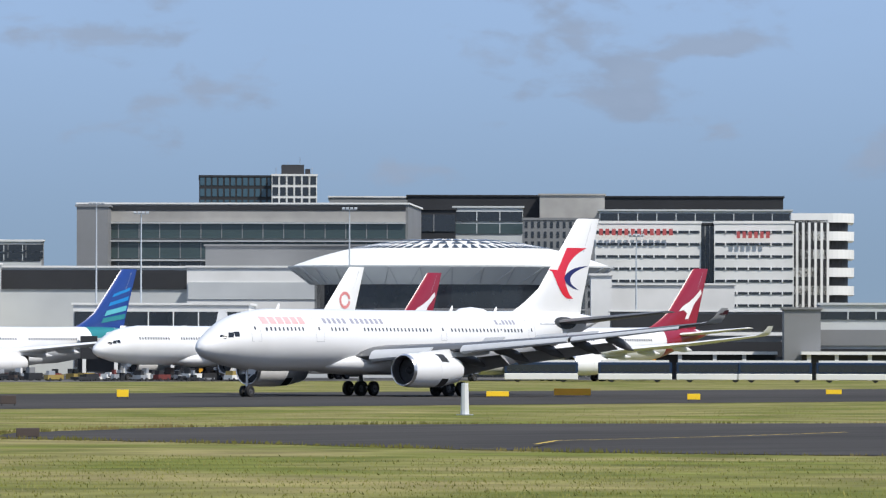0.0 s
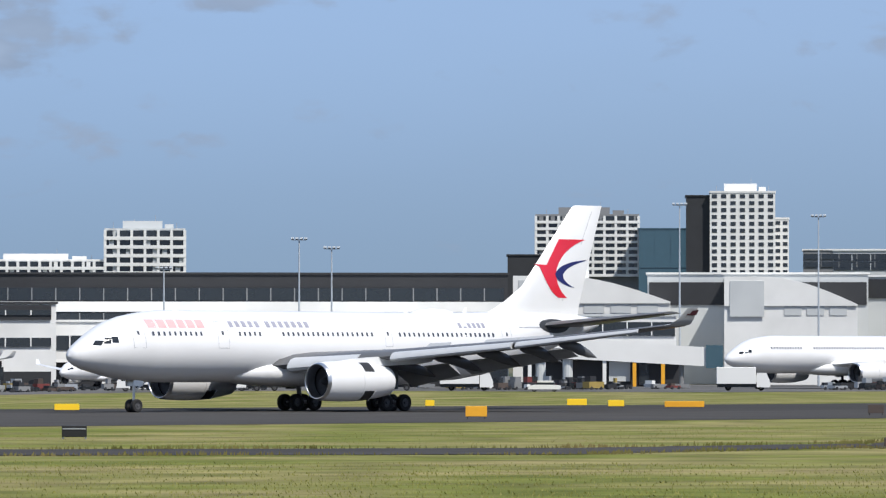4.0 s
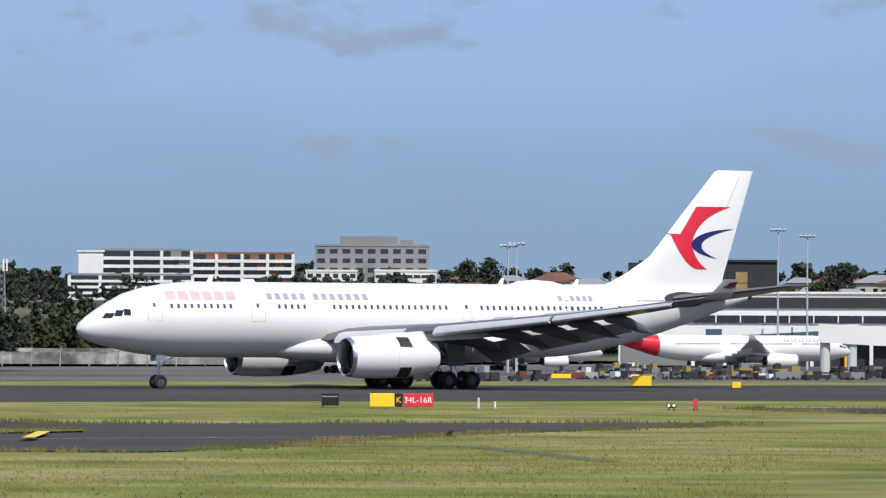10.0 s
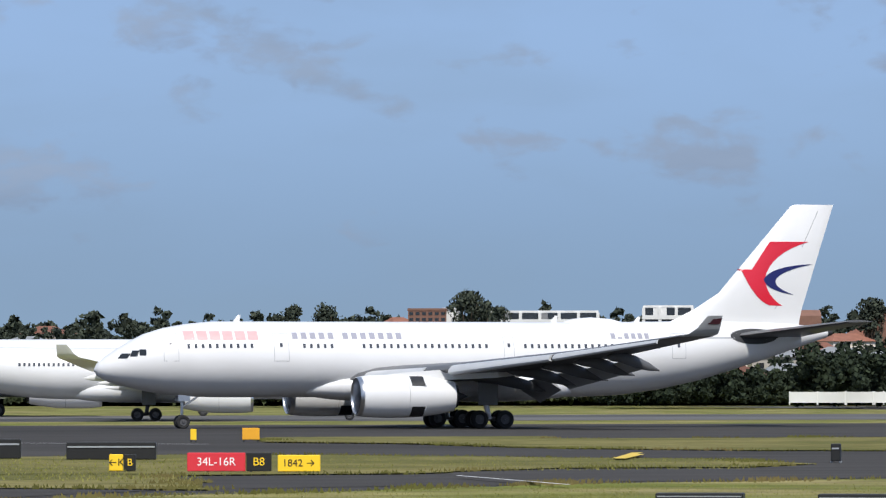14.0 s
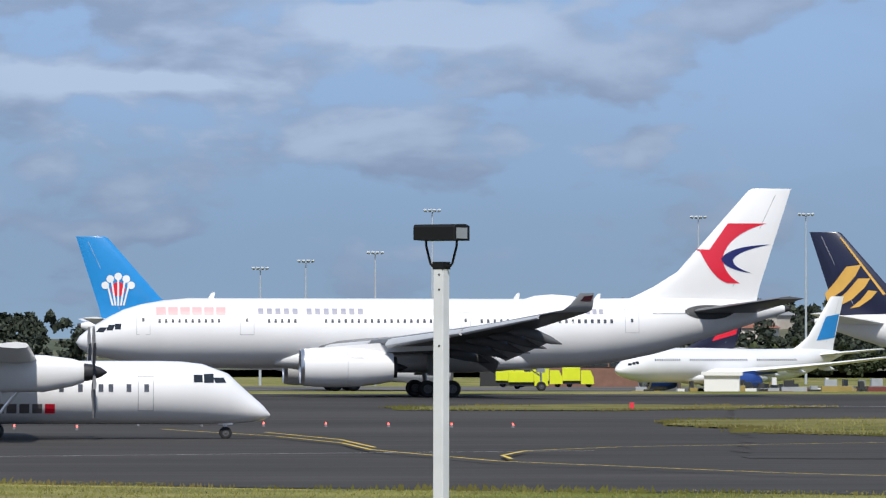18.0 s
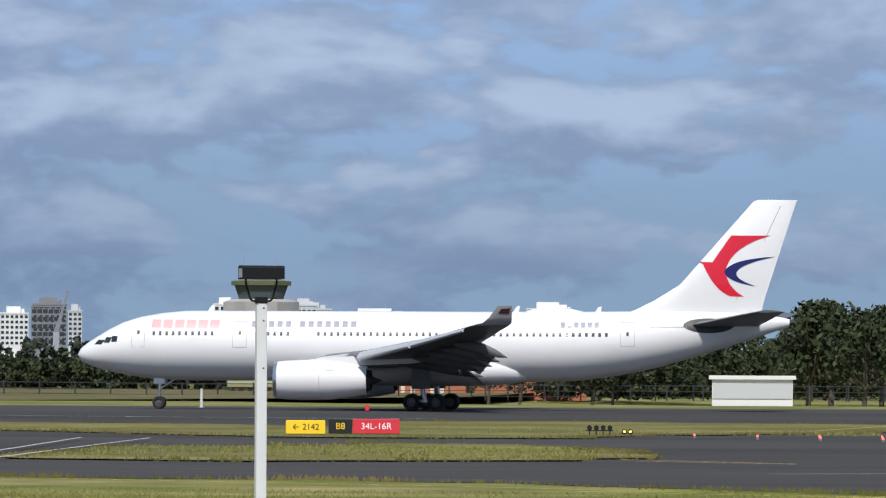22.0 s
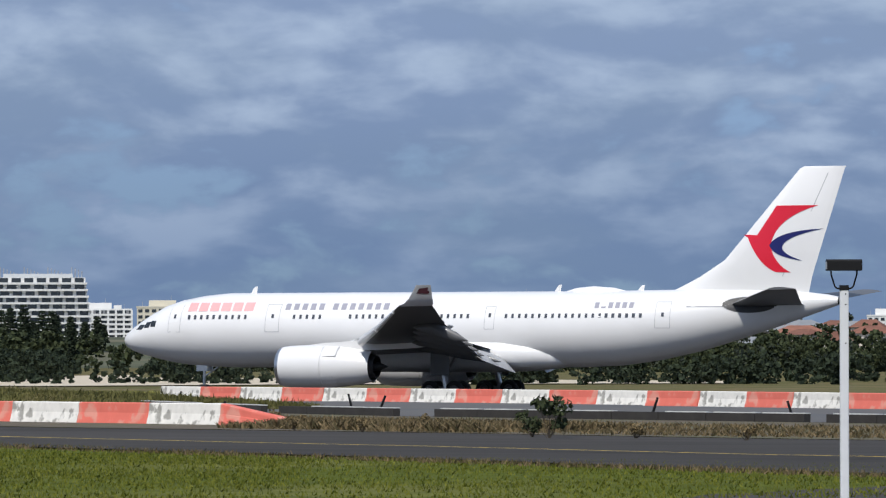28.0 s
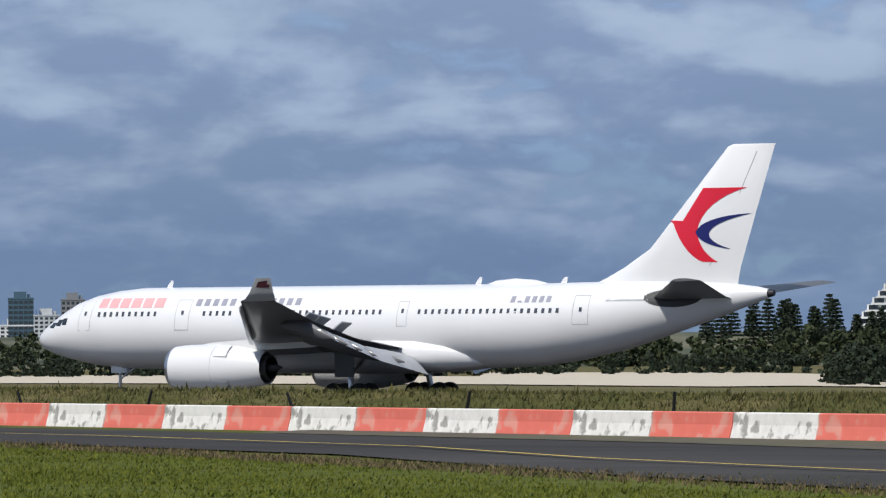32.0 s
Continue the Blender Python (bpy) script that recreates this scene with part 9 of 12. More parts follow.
woods("woods", "grey-green trees with haze in their colour behind the shore belt", [(-244, 873), (-229, 930), (-288, 915), (-327, 902), (-387, 879), (-356, 913)], 60, 3.4, 6.4, 170, LEAF_HAZE, 46, 0.4, 28, hill_z)
woods("woods", "leafy suburb ridge across the bay", [(-436, 1641), (-539, 1611), (-548, 1608), (-573, 1613), (-657, 1616), (-735, 1615)], 200, 3.5, 7, 220, LEAF_HAZE, 10, 1.1, 18, hill_z)
woods("woods", "distant tree line", [(-30, 1532), (29, 1532), (-236, 1616), (-312, 1604), (-387, 1588), (-430, 1590)], 150, 4.5, 8, 220, LEAF_HAZE, 11, 1.1, 18, hill_z)
woods("woods", "dense dark bank of trees behind the boundary fence", [(369, 917), (346, 925), (331, 926)], 45, 6, 9.5, 150, LEAF_DARK, 41, 0.5, 30, hill_z)
woods("woods", "dark low trees behind the boundary fence", [(331, 926), (302, 936), (326, 928), (299, 937)], 45, 3, 5.2, 200, LEAF_DARK, 44, 0.45, 30, hill_z)
woods("woods", "dense dark bank of trees behind the boundary fence", [(381, 864), (354, 875), (339, 881)], 40, 6, 9, 110, LEAF_DARK, 42, 0.5, 30, hill_z)
woods("woods", "dense dark bank of trees behind the boundary fence", [(-138, 721), (-169, 714), (-182, 711), (-204, 706)], 30, 4, 6.2, 150, LEAF_DARK, 43, 0.26, 52, hill_z)
woods("woods", "dark trees on the slope behind the pier", [(480, 985), (520, 1010), (560, 1020), (610, 1030), (690, 1050)], 55, 5, 8, 230, LEAF_DARK, 71, 0.5, 28, hill_z)
woods("woods", "dark trees climbing the suburb's slope", [(470, 1085), (530, 1070), (600, 1060), (680, 1080)], 70, 5, 8.5, 200, LEAF, 72, 0.6, 24, hill_z)
woods("woods", "trees on the rise behind the fire station", [(10, 1175), (75, 1190), (130, 1210), (200, 1230)], 90, 5, 8.5, 150, LEAF_HAZE, 13, 0.7, 20, hill_z)
woods("woods", "distant trees by the terminal", [(1472, 998), (1466, 1007)], 60, 10, 13, 20, LEAF, 12, 1, 26, hill_z)
woods("woods", "trees between the hillside houses", [(580, 1104), (531, 1090), (441, 1093), (391, 1107), (354, 1119), (285, 1137), (260, 1141), (206, 1136), (168, 1111)], 90, 3.5, 6.5, 340, LEAF_HAZE, 31, 0.55, 22, hill_z)
woods("woods", "trees between the shore suburb's houses", [(-309, 1147), (-392, 1123), (-398, 1121), (-424, 1125), (-490, 1133)], 90, 3, 5, 110, LEAF, 36, 0.55, 22, hill_z)
woods("woods", "trees between the hillside houses", [(625, 1193), (574, 1181), (478, 1186), (423, 1201), (383, 1214), (308, 1235), (281, 1239), (222, 1234), (182, 1210)], 90, 3.5, 6.5, 340, LEAF_HAZE, 32, 0.55, 22, hill_z)
woods("woods", "trees between the shore suburb's houses", [(-333, 1244), (-424, 1218), (-431, 1215), (-458, 1219), (-529, 1226)], 90, 3, 5, 110, LEAF, 37, 0.55, 22, hill_z)
woods("woods", "trees between the hillside houses", [(671, 1283), (616, 1271), (514, 1279), (455, 1296), (412, 1310), (332, 1332), (302, 1337), (239, 1333), (196, 1309)], 90, 3.5, 6.5, 340, LEAF_HAZE, 33, 0.55, 22, hill_z)
woods("woods", "trees between the shore suburb's houses", [(-358, 1341), (-456, 1312), (-463, 1310), (-493, 1313), (-568, 1318)], 90, 3, 5, 110, LEAF, 38, 0.55, 22, hill_z)
tree("tree", "dark green spreading gum tree", -22.2, 632.1, 11.9, 5, 1, mat=LEAF, z=-1.60, low=0.35, group="gum trees")
tree("tree", "dark green spreading gum tree", -20.1, 652.2, 12.7, 6, 2, mat=LEAF, z=-1.60, low=0.35, group="gum trees")
tree("tree", "dark green spreading gum tree", -15.6, 632.3, 11.2, 6, 3, mat=LEAF, z=-1.60, low=0.35, group="gum trees")
tree("tree", "dark green spreading gum tree", -13.8, 642.4, 11.8, 5, 4, mat=LEAF, z=-1.60, low=0.35, group="gum trees")
tree("tree", "dark green spreading gum tree", -59.8, 629.9, 7.1, 4.5, 5, mat=LEAF, z=-1.04, low=0.35, group="gum trees")
tree("tree", "dark green spreading gum tree", -56.1, 630.2, 6.2, 4, 6, mat=LEAF, z=-1.12, low=0.35, group="gum trees")
tree("tree", "dark green spreading gum tree", -46.9, 620.9, 8.0, 6, 7, mat=LEAF, z=-1.32, low=0.35, group="gum trees")
tree("tree", "dark green spreading gum tree", -44.6, 621.1, 6.9, 5, 8, mat=LEAF, z=-1.36, low=0.35, group="gum trees")
tree("tree", "dark green spreading gum tree", -26.8, 832.1, 14.6, 6, 9, mat=LEAF, z=-1.58, low=0.35, group="gum trees")
tree("tree", "dark green spreading gum tree", -24.3, 837.2, 14.2, 6, 10, mat=LEAF, z=-1.59, low=0.35, group="gum trees")
tree("tree", "dark green spreading gum tree", 497.4, 1184.4, 20.5, 3.5, 11, mat=LEAF_HAZE, z=-1.18, low=0.68, group="gum trees")
tree("tree", "dark green spreading gum tree", 465.9, 1196.7, 21.2, 3.2, 12, mat=LEAF_HAZE, z=-1.46, low=0.68, group="gum trees")
tree("tree", "dark green spreading gum tree", 345.3, 1183.6, 23.8, 4.2, 13, mat=LEAF_HAZE, z=-1.60, low=0.68, group="gum trees")
tree("tree", "dark green spreading gum tree", 348.2, 1182.8, 21.0, 3, 14, mat=LEAF_HAZE, z=-1.60, low=0.68, group="gum trees")
tree("tree", "dark green spreading gum tree", 518.3, 1234.2, 20.9, 3.6, 15, mat=LEAF_HAZE, z=-0.94, low=0.68, group="gum trees")
tree("tree", "dark green spreading gum tree", 522.1, 1232.7, 19.3, 3, 16, mat=LEAF_HAZE, z=-0.90, low=0.68, group="gum trees")
tree("tree", "dark green spreading gum tree", 485.4, 1247.1, 22.1, 3, 17, mat=LEAF_HAZE, z=-1.30, low=0.68, group="gum trees")
tree("tree", "dark green spreading gum tree", 729.4, 1204.9, 21.9, 4, 18, mat=LEAF_HAZE, z=-0.00, low=0.68, group="gum trees")
tree("tree", "dark green spreading gum tree", 726.9, 1206.3, 20.3, 3, 19, mat=LEAF_HAZE, z=-0.00, low=0.68, group="gum trees")
tree("tree", "dark green spreading gum tree", 657.1, 1244.6, 23.1, 3.5, 20, mat=LEAF_HAZE, z=-0.00, low=0.68, group="gum trees")
tree("tree", "dark green spreading gum tree", 652.3, 1247.0, 22.3, 3, 21, mat=LEAF_HAZE, z=-0.00, low=0.68, group="gum trees")
tree("tree", "dark green spreading gum tree", 459.1, 1252.4, 23.2, 3.5, 22, mat=LEAF_HAZE, z=-1.51, low=0.68, group="gum trees")
tree("tree", "dark green spreading gum tree", 433.6, 1261.1, 21.9, 3, 23, mat=LEAF_HAZE, z=-1.60, low=0.68, group="gum trees")
tree("tree", "dark green spreading gum tree", 484.2, 1189.7, 20.1, 3.5, 24, mat=LEAF_HAZE, z=-1.31, low=0.68, group="gum trees")
tree("tree", "dark green spreading gum tree", 321.8, 1241.6, 21.3, 3, 25, mat=LEAF_HAZE, z=-1.60, low=0.68, group="gum trees")
tree("tree", "dark green spreading gum tree", 328.9, 1239.8, 21.5, 3.4, 26, mat=LEAF_HAZE, z=-1.60, low=0.68, group="gum trees")
tree("tree", "dark green spreading gum tree", 359.8, 1210.7, 20.8, 2.8, 27, mat=LEAF_HAZE, z=-1.60, low=0.68, group="gum trees")
tree("tree", "dark green spreading gum tree", 460.4, 1251.9, 22.8, 3.2, 28, mat=LEAF_HAZE, z=-1.50, low=0.68, group="gum trees")
tree("tree", "dark green spreading gum tree", -157.9, 716.8, 8.0, 5, 29, mat=LEAF, z=-0.00, low=0.35, group="gum trees")
tree("tree", "dark green spreading gum tree", -168.7, 735.0, 8.8, 5, 30, mat=LEAF, z=-0.00, low=0.35, group="gum trees")
tree("tree", "dark green spreading gum tree", -195.6, 708.2, 6.0, 5, 31, mat=LEAF, z=-0.00, low=0.35, group="gum trees")
tree("tree", "dark green spreading gum tree", -200.0, 772.6, 8.9, 4.5, 32, mat=LEAF, z=-0.00, low=0.35, group="gum trees")
tree("tree", "dark green spreading gum tree", -202.2, 772.1, 6.5, 4, 33, mat=LEAF, z=-0.00, low=0.35, group="gum trees")
tree("tree", "dark green spreading gum tree", -205.1, 771.3, 4.9, 3.5, 34, mat=LEAF, z=-0.00, low=0.35, group="gum trees")
tree("tree", "dark green spreading gum tree", -193.3, 774.2, 5.7, 4, 35, mat=LEAF, z=-0.00, low=0.35, group="gum trees")
tree("tree", "dark green spreading gum tree", -53.4, 730.7, 9.2, 5, 36, mat=LEAF, z=-1.18, low=0.35, group="gum trees")
tree("tree", "dark green spreading gum tree", -65.6, 739.8, 7.4, 5, 37, mat=LEAF, z=-0.91, low=0.35, group="gum trees")

# ---- hillside houses ----
hill_house(415.1, 1340.3, 10.0, 32, 1.3, 0)
hill_house(435.8, 1399.4, 9.2, -15, 1.4, 1)
hill_house(376.2, 1191.7, 8.7, -4, 1.3, 2)
hill_house(381.3, 1200.8, 10.6, 14, 1.4, 3)
hill_house(372.4, 1157.9, 9.1, -19, 1.4, 4)
hill_house(363.1, 1117.5, 9.9, -14, 2.0, 5)
hill_house(452.8, 1400.0, 8.7, -9, 1.4, 6)
hill_house(386.1, 1172.5, 10.8, 14, 1.5, 7)
hill_house(384.6, 1163.0, 6.7, -27, 1.6, 8)
hill_house(428.1, 1285.8, 9.0, 8, 1.4, 9)
hill_house(403.2, 1202.6, 9.5, -12, 1.7, 10)
hill_house(382.8, 1128.1, 10.9, -33, 2.1, 11)
hill_house(418.2, 1229.7, 8.7, 18, 1.6, 12)
hill_house(383.0, 1112.3, 6.2, -12, 1.8, 13)
hill_house(403.2, 1141.5, 7.2, 24, 1.6, 0)
hill_house(445.6, 1259.9, 9.9, -22, 1.8, 1)
hill_house(434.5, 1212.1, 7.5, 20, 2.1, 2)
hill_house(433.4, 1203.8, 9.1, -17, 1.6, 3)
hill_house(460.3, 1261.5, 7.6, 5, 1.5, 4)
hill_house(472.1, 1284.2, 9.6, 4, 2.1, 5)
hill_house(293.1, 1150.8, 10.9, 33, 2.0, 0)
hill_house(347.9, 1358.3, 7.7, -3, 1.7, 1)
hill_house(302.2, 1150.9, 10.6, -31, 1.9, 2)
hill_house(317.4, 1195.4, 10.9, -19, 1.8, 3)
hill_house(315.1, 1163.9, 8.2, -16, 1.3, 4)
hill_house(320.5, 1173.5, 10.6, -14, 2.1, 5)
hill_house(352.2, 1276.4, 9.6, 26, 1.5, 6)
hill_house(389.9, 1399.1, 6.6, 33, 2.1, 7)
hill_house(397.2, 1267.2, 7.7, -24, 1.7, 0)
hill_house(406.1, 1280.3, 8.5, -27, 1.9, 1)
hill_house(425.5, 1321.9, 9.3, 4, 1.6, 2)
hill_house(391.8, 1198.0, 8.4, 2, 2.1, 3)
hill_house(385.4, 1166.8, 10.3, 25, 1.7, 4)
hill_house(436.5, 1310.9, 8.3, 29, 1.8, 5)
hill_house(412.4, 1213.2, 9.2, 17, 1.6, 6)
hill_house(468.3, 1365.2, 9.4, 11, 2.1, 7)
hill_house(438.7, 1263.8, 6.8, 11, 2.0, 8)
hill_house(341.4, 1344.2, 9.6, 18, 1.4, 0)
hill_house(338.8, 1309.5, 9.3, 18, 1.5, 1)
hill_house(364.2, 1394.7, 7.4, -32, 1.5, 2)
hill_house(350.4, 1320.4, 6.9, -12, 1.8, 3)
hill_house(341.2, 1274.0, 7.1, -29, 2.0, 4)
hill_house(384.7, 1421.7, 8.4, 35, 1.3, 5)
hill_house(344.1, 1244.0, 9.1, -9, 1.5, 6)
hill_house(319.1, 1128.8, 8.0, 0, 2.0, 7)
hill_house(379.3, 1333.5, 8.7, -31, 1.7, 8)
hill_house(284.4, 1231.4, 8.6, 2, 2.1, 0)
hill_house(299.8, 1267.3, 10.1, 33, 1.6, 1)
hill_house(314.3, 1320.2, 8.8, -10, 2.1, 2)
hill_house(304.2, 1244.6, 10.5, -35, 1.6, 3)
hill_house(348.5, 1414.2, 8.7, 6, 1.8, 4)
hill_house(317.0, 1249.4, 8.2, -7, 1.7, 5)
hill_house(345.0, 1348.7, 7.9, -15, 1.8, 6)
hill_house(369.9, 1429.6, 8.5, 18, 1.3, 7)
hill_house(418.4, 1198.0, 10.6, -17, 1.7, 0)
hill_house(451.2, 1289.8, 8.2, 2, 1.3, 1)
hill_house(433.2, 1220.8, 8.4, 0, 1.5, 2)
hill_house(403.0, 1114.6, 8.5, -16, 1.9, 3)
hill_house(453.5, 1246.5, 11.0, 31, 1.8, 4)
hill_house(485.7, 1317.7, 6.6, -19, 1.5, 5)
hill_house(447.6, 1197.2, 7.5, 32, 1.3, 6)
hill_house(488.3, 1296.5, 10.1, -19, 1.3, 7)
hill_house(178.5, 1298.5, 10.6, 34, 1.5, 0)
hill_house(197.1, 1406.1, 9.0, 26, 2.0, 1)
hill_house(188.6, 1303.4, 9.4, -10, 2.0, 2)
hill_house(203.3, 1389.8, 7.5, -35, 1.9, 3)
hill_house(322.0, 1217.8, 9.9, 4, 1.4, 0)
hill_house(347.2, 1295.4, 8.5, 7, 1.7, 1)
hill_house(351.4, 1291.9, 6.2, -6, 1.5, 2)
hill_house(317.0, 1147.5, 10.7, 7, 1.9, 3)
hill_house(400.6, 1425.4, 9.5, -29, 1.4, 4)
hill_house(371.0, 1310.1, 10.1, -21, 1.9, 5)
hill_house(349.4, 1212.5, 10.6, -16, 1.4, 6)
hill_house(397.0, 1363.2, 6.3, -8, 1.3, 7)
hill_house(627.5, 1212.0, 6.4, -28, 1.8, 0)
hill_house(634.7, 1215.1, 9.1, -34, 1.6, 1)
hill_house(668.2, 1268.2, 8.4, 12, 2.0, 2)
hill_house(629.0, 1181.9, 8.8, 29, 1.5, 3)
hill_house(672.6, 1248.3, 7.1, -27, 1.7, 4)
hill_house(703.6, 1302.4, 8.6, -18, 1.9, 5)
hill_house(667.5, 1217.2, 7.9, -19, 1.9, 6)
hill_house(617.4, 1114.6, 9.3, -24, 2.0, 7)
hill_house(625.1, 1201.2, 7.9, 24, 1.7, 0)
hill_house(676.7, 1294.2, 6.1, 14, 1.3, 1)
hill_house(702.5, 1335.2, 9.4, -7, 1.9, 2)
hill_house(701.1, 1321.7, 8.5, -8, 1.4, 3)
hill_house(627.8, 1165.2, 7.2, 7, 2.0, 4)
hill_house(695.8, 1284.2, 7.9, 10, 1.8, 5)
hill_house(691.7, 1158.0, 10.3, 31, 1.3, 0)
hill_house(661.6, 1097.1, 6.9, -27, 1.4, 1)
hill_house(660.5, 1093.3, 6.2, 26, 1.8, 2)
hill_house(700.2, 1150.7, 7.5, 19, 1.6, 3)
hill_house(666.8, 1085.7, 9.3, -26, 1.6, 4)
hill_house(787.4, 1325.8, 6.8, -3, 1.4, 0)
hill_house(774.0, 1287.0, 9.4, -31, 1.7, 1)
hill_house(803.2, 1332.4, 7.8, -28, 1.9, 2)
hill_house(739.2, 1207.2, 10.7, -20, 1.9, 3)
hill_house(739.7, 1200.4, 7.2, -15, 1.3, 4)
hill_house(765.3, 1228.7, 9.3, 16, 2.0, 5)
hill_house(787.3, 1253.7, 6.9, 11, 1.5, 6)
hill_house(798.4, 1260.5, 6.8, -5, 1.4, 7)
hill_house(690.7, 1081.4, 9.0, -1, 1.3, 8)
hill_house(340.2, 1354.4, 8.1, -30, 1.3, 0)
hill_house(351.7, 1370.1, 8.8, -23, 1.9, 1)
hill_house(351.5, 1359.3, 6.5, 25, 1.3, 2)
hill_house(299.1, 1131.8, 8.0, -28, 1.3, 3)
hill_house(335.0, 1249.2, 9.2, -31, 2.1, 4)
hill_house(150.4, 1360.7, 9.2, -11, 1.7, 0)
hill_house(142.0, 1242.6, 6.5, 34, 2.1, 1)
hill_house(138.4, 1168.6, 9.7, -33, 1.7, 2)
hill_house(155.3, 1275.2, 9.8, 31, 1.8, 3)
hill_house(-416.1, 1411.5, 7.5, 22, 2.0, 0)
hill_house(-382.4, 1305.5, 6.7, 26, 1.4, 1)
hill_house(-402.6, 1385.2, 7.6, -19, 1.7, 2)
hill_house(-390.3, 1349.3, 10.0, -4, 1.5, 3)
hill_house(-350.5, 1216.1, 9.5, 1, 2.0, 4)
hill_house(-332.8, 1164.1, 9.8, 13, 1.9, 5)
hill_house(-398.4, 1411.0, 9.3, -19, 1.8, 6)
hill_house(-389.5, 1388.0, 9.3, -33, 1.9, 7)
hill_house(-342.1, 1224.5, 10.1, 13, 1.7, 8)
hill_house(-343.5, 1236.5, 6.7, 28, 1.8, 9)
hill_house(-321.9, 1164.3, 9.8, -32, 1.3, 10)
hill_house(-325.3, 1184.8, 7.8, -2, 2.1, 11)
hill_house(-329.8, 1216.0, 8.1, 11, 1.5, 12)
hill_house(-322.6, 1196.1, 9.1, -15, 1.9, 13)
hill_house(-438.8, 1280.4, 6.9, -17, 1.7, 0)
hill_house(-459.8, 1359.8, 6.6, 5, 1.7, 1)
hill_house(-439.4, 1301.7, 6.9, -29, 1.9, 2)
hill_house(-429.0, 1284.3, 10.8, -35, 1.4, 3)
hill_house(-415.8, 1251.7, 6.3, -35, 1.3, 4)
hill_house(-419.6, 1270.9, 10.4, 15, 1.7, 5)
hill_house(-449.6, 1371.9, 7.5, 31, 1.6, 6)
hill_house(-391.4, 1201.6, 7.8, -4, 2.0, 7)
hill_house(-450.7, 1399.7, 6.3, 28, 1.6, 8)
hill_house(-441.9, 1377.5, 8.5, -31, 1.4, 9)
hill_house(-431.2, 1355.5, 7.4, -10, 1.9, 10)
hill_house(-402.5, 1274.7, 8.4, 33, 1.8, 11)
hill_house(-451.7, 1225.6, 6.1, 30, 1.8, 0)
hill_house(-493.6, 1354.4, 6.1, -32, 1.8, 1)
hill_house(-457.7, 1264.5, 8.7, 16, 1.7, 2)
hill_house(-460.8, 1289.1, 10.7, -28, 1.7, 3)
hill_house(-435.0, 1227.0, 9.0, 31, 1.5, 4)
hill_house(-399.1, 1129.4, 9.9, 17, 1.5, 5)
hill_house(-418.2, 1203.8, 9.6, -26, 1.3, 6)
hill_house(-484.6, 1406.3, 7.5, 9, 1.9, 7)
hill_house(-455.9, 1342.9, 9.1, -9, 1.7, 8)
hill_house(-394.6, 1161.5, 7.7, 34, 1.6, 9)
hill_house(-500.0, 1318.5, 7.9, 32, 2.0, 0)
hill_house(-490.9, 1302.8, 7.9, -22, 2.0, 1)
hill_house(-495.7, 1325.7, 10.9, -4, 2.0, 2)
hill_house(-453.9, 1214.7, 7.3, -26, 2.0, 3)
hill_house(-485.4, 1311.2, 9.8, -7, 1.8, 4)
hill_house(-480.6, 1310.8, 9.2, 34, 1.9, 5)
hill_house(-457.1, 1253.0, 8.6, -4, 1.5, 6)
hill_house(-472.9, 1306.6, 10.8, -12, 1.6, 7)
hill_house(-438.5, 1216.9, 8.8, -12, 1.6, 8)
hill_house(-637.3, 1096.2, 9.9, 7, 1.9, 0)
hill_house(-694.4, 1200.1, 10.2, -26, 1.6, 1)
hill_house(-715.3, 1245.5, 10.6, -6, 2.0, 2)
hill_house(-366.2, 1322.4, 10.2, -35, 1.5, 0)
hill_house(-309.7, 1111.3, 6.8, -22, 1.8, 1)
hill_house(-326.1, 1180.7, 9.8, -12, 1.9, 2)
hill_house(-373.5, 1371.5, 9.1, -22, 1.6, 3)
hill_house(-312.9, 1143.3, 7.6, -13, 1.7, 4)
hill_house(-584.8, 1343.5, 6.4, 16, 2.1, 0)
hill_house(-493.5, 1134.0, 10.9, 12, 1.4, 1)
hill_house(-536.8, 1242.0, 7.7, -26, 1.7, 2)
hill_house(-570.9, 1339.0, 6.1, 26, 2.1, 3)
hill_house(-507.2, 1192.0, 7.7, -17, 1.5, 4)
hill_house(-563.8, 1336.8, 9.9, -21, 1.5, 5)
hill_house(-578.7, 1381.3, 8.6, -29, 1.5, 6)
hill_house(241.3, 1183.7, 9.6, -17, 1.5, 0)
hill_house(254.4, 1246.3, 10.9, 34, 2.0, 1)
hill_house(246.1, 1174.5, 8.3, -19, 1.9, 2)
hill_house(278.7, 1332.7, 7.8, -33, 1.3, 3)
hill_house(295.9, 1389.6, 10.3, -25, 1.3, 4)
hill_house(299.8, 1394.3, 8.2, 25, 1.7, 5)
hill_house(-546.0, 1262.6, 10.2, 25, 1.7, 0)
hill_house(-520.4, 1204.2, 9.9, 20, 2.0, 1)
hill_house(-547.1, 1283.2, 9.1, -31, 1.5, 2)
hill_house(-552.6, 1301.8, 10.1, 20, 2.0, 3)
hill_house(-581.9, 1382.2, 9.8, 8, 1.4, 4)
hill_house(-509.8, 1218.5, 10.9, 12, 1.5, 5)

# ---- paved areas and grass islands ----
sheet("taxiway", [(262.2, 247.7), (269.5, 252.1), (288.0, 259.2), (303.5, 261.9), (318.1, 256.1), (337.6, 242.7), (243.1, 181.8), (241.2, 190.8), (240.7, 198.6), (244.8, 210.3), (248.3, 219.7), (251.6, 234.8), (252.4, 238.9)], 0.025, ASPHALT, "dark asphalt taxiway fork", "taxiway")
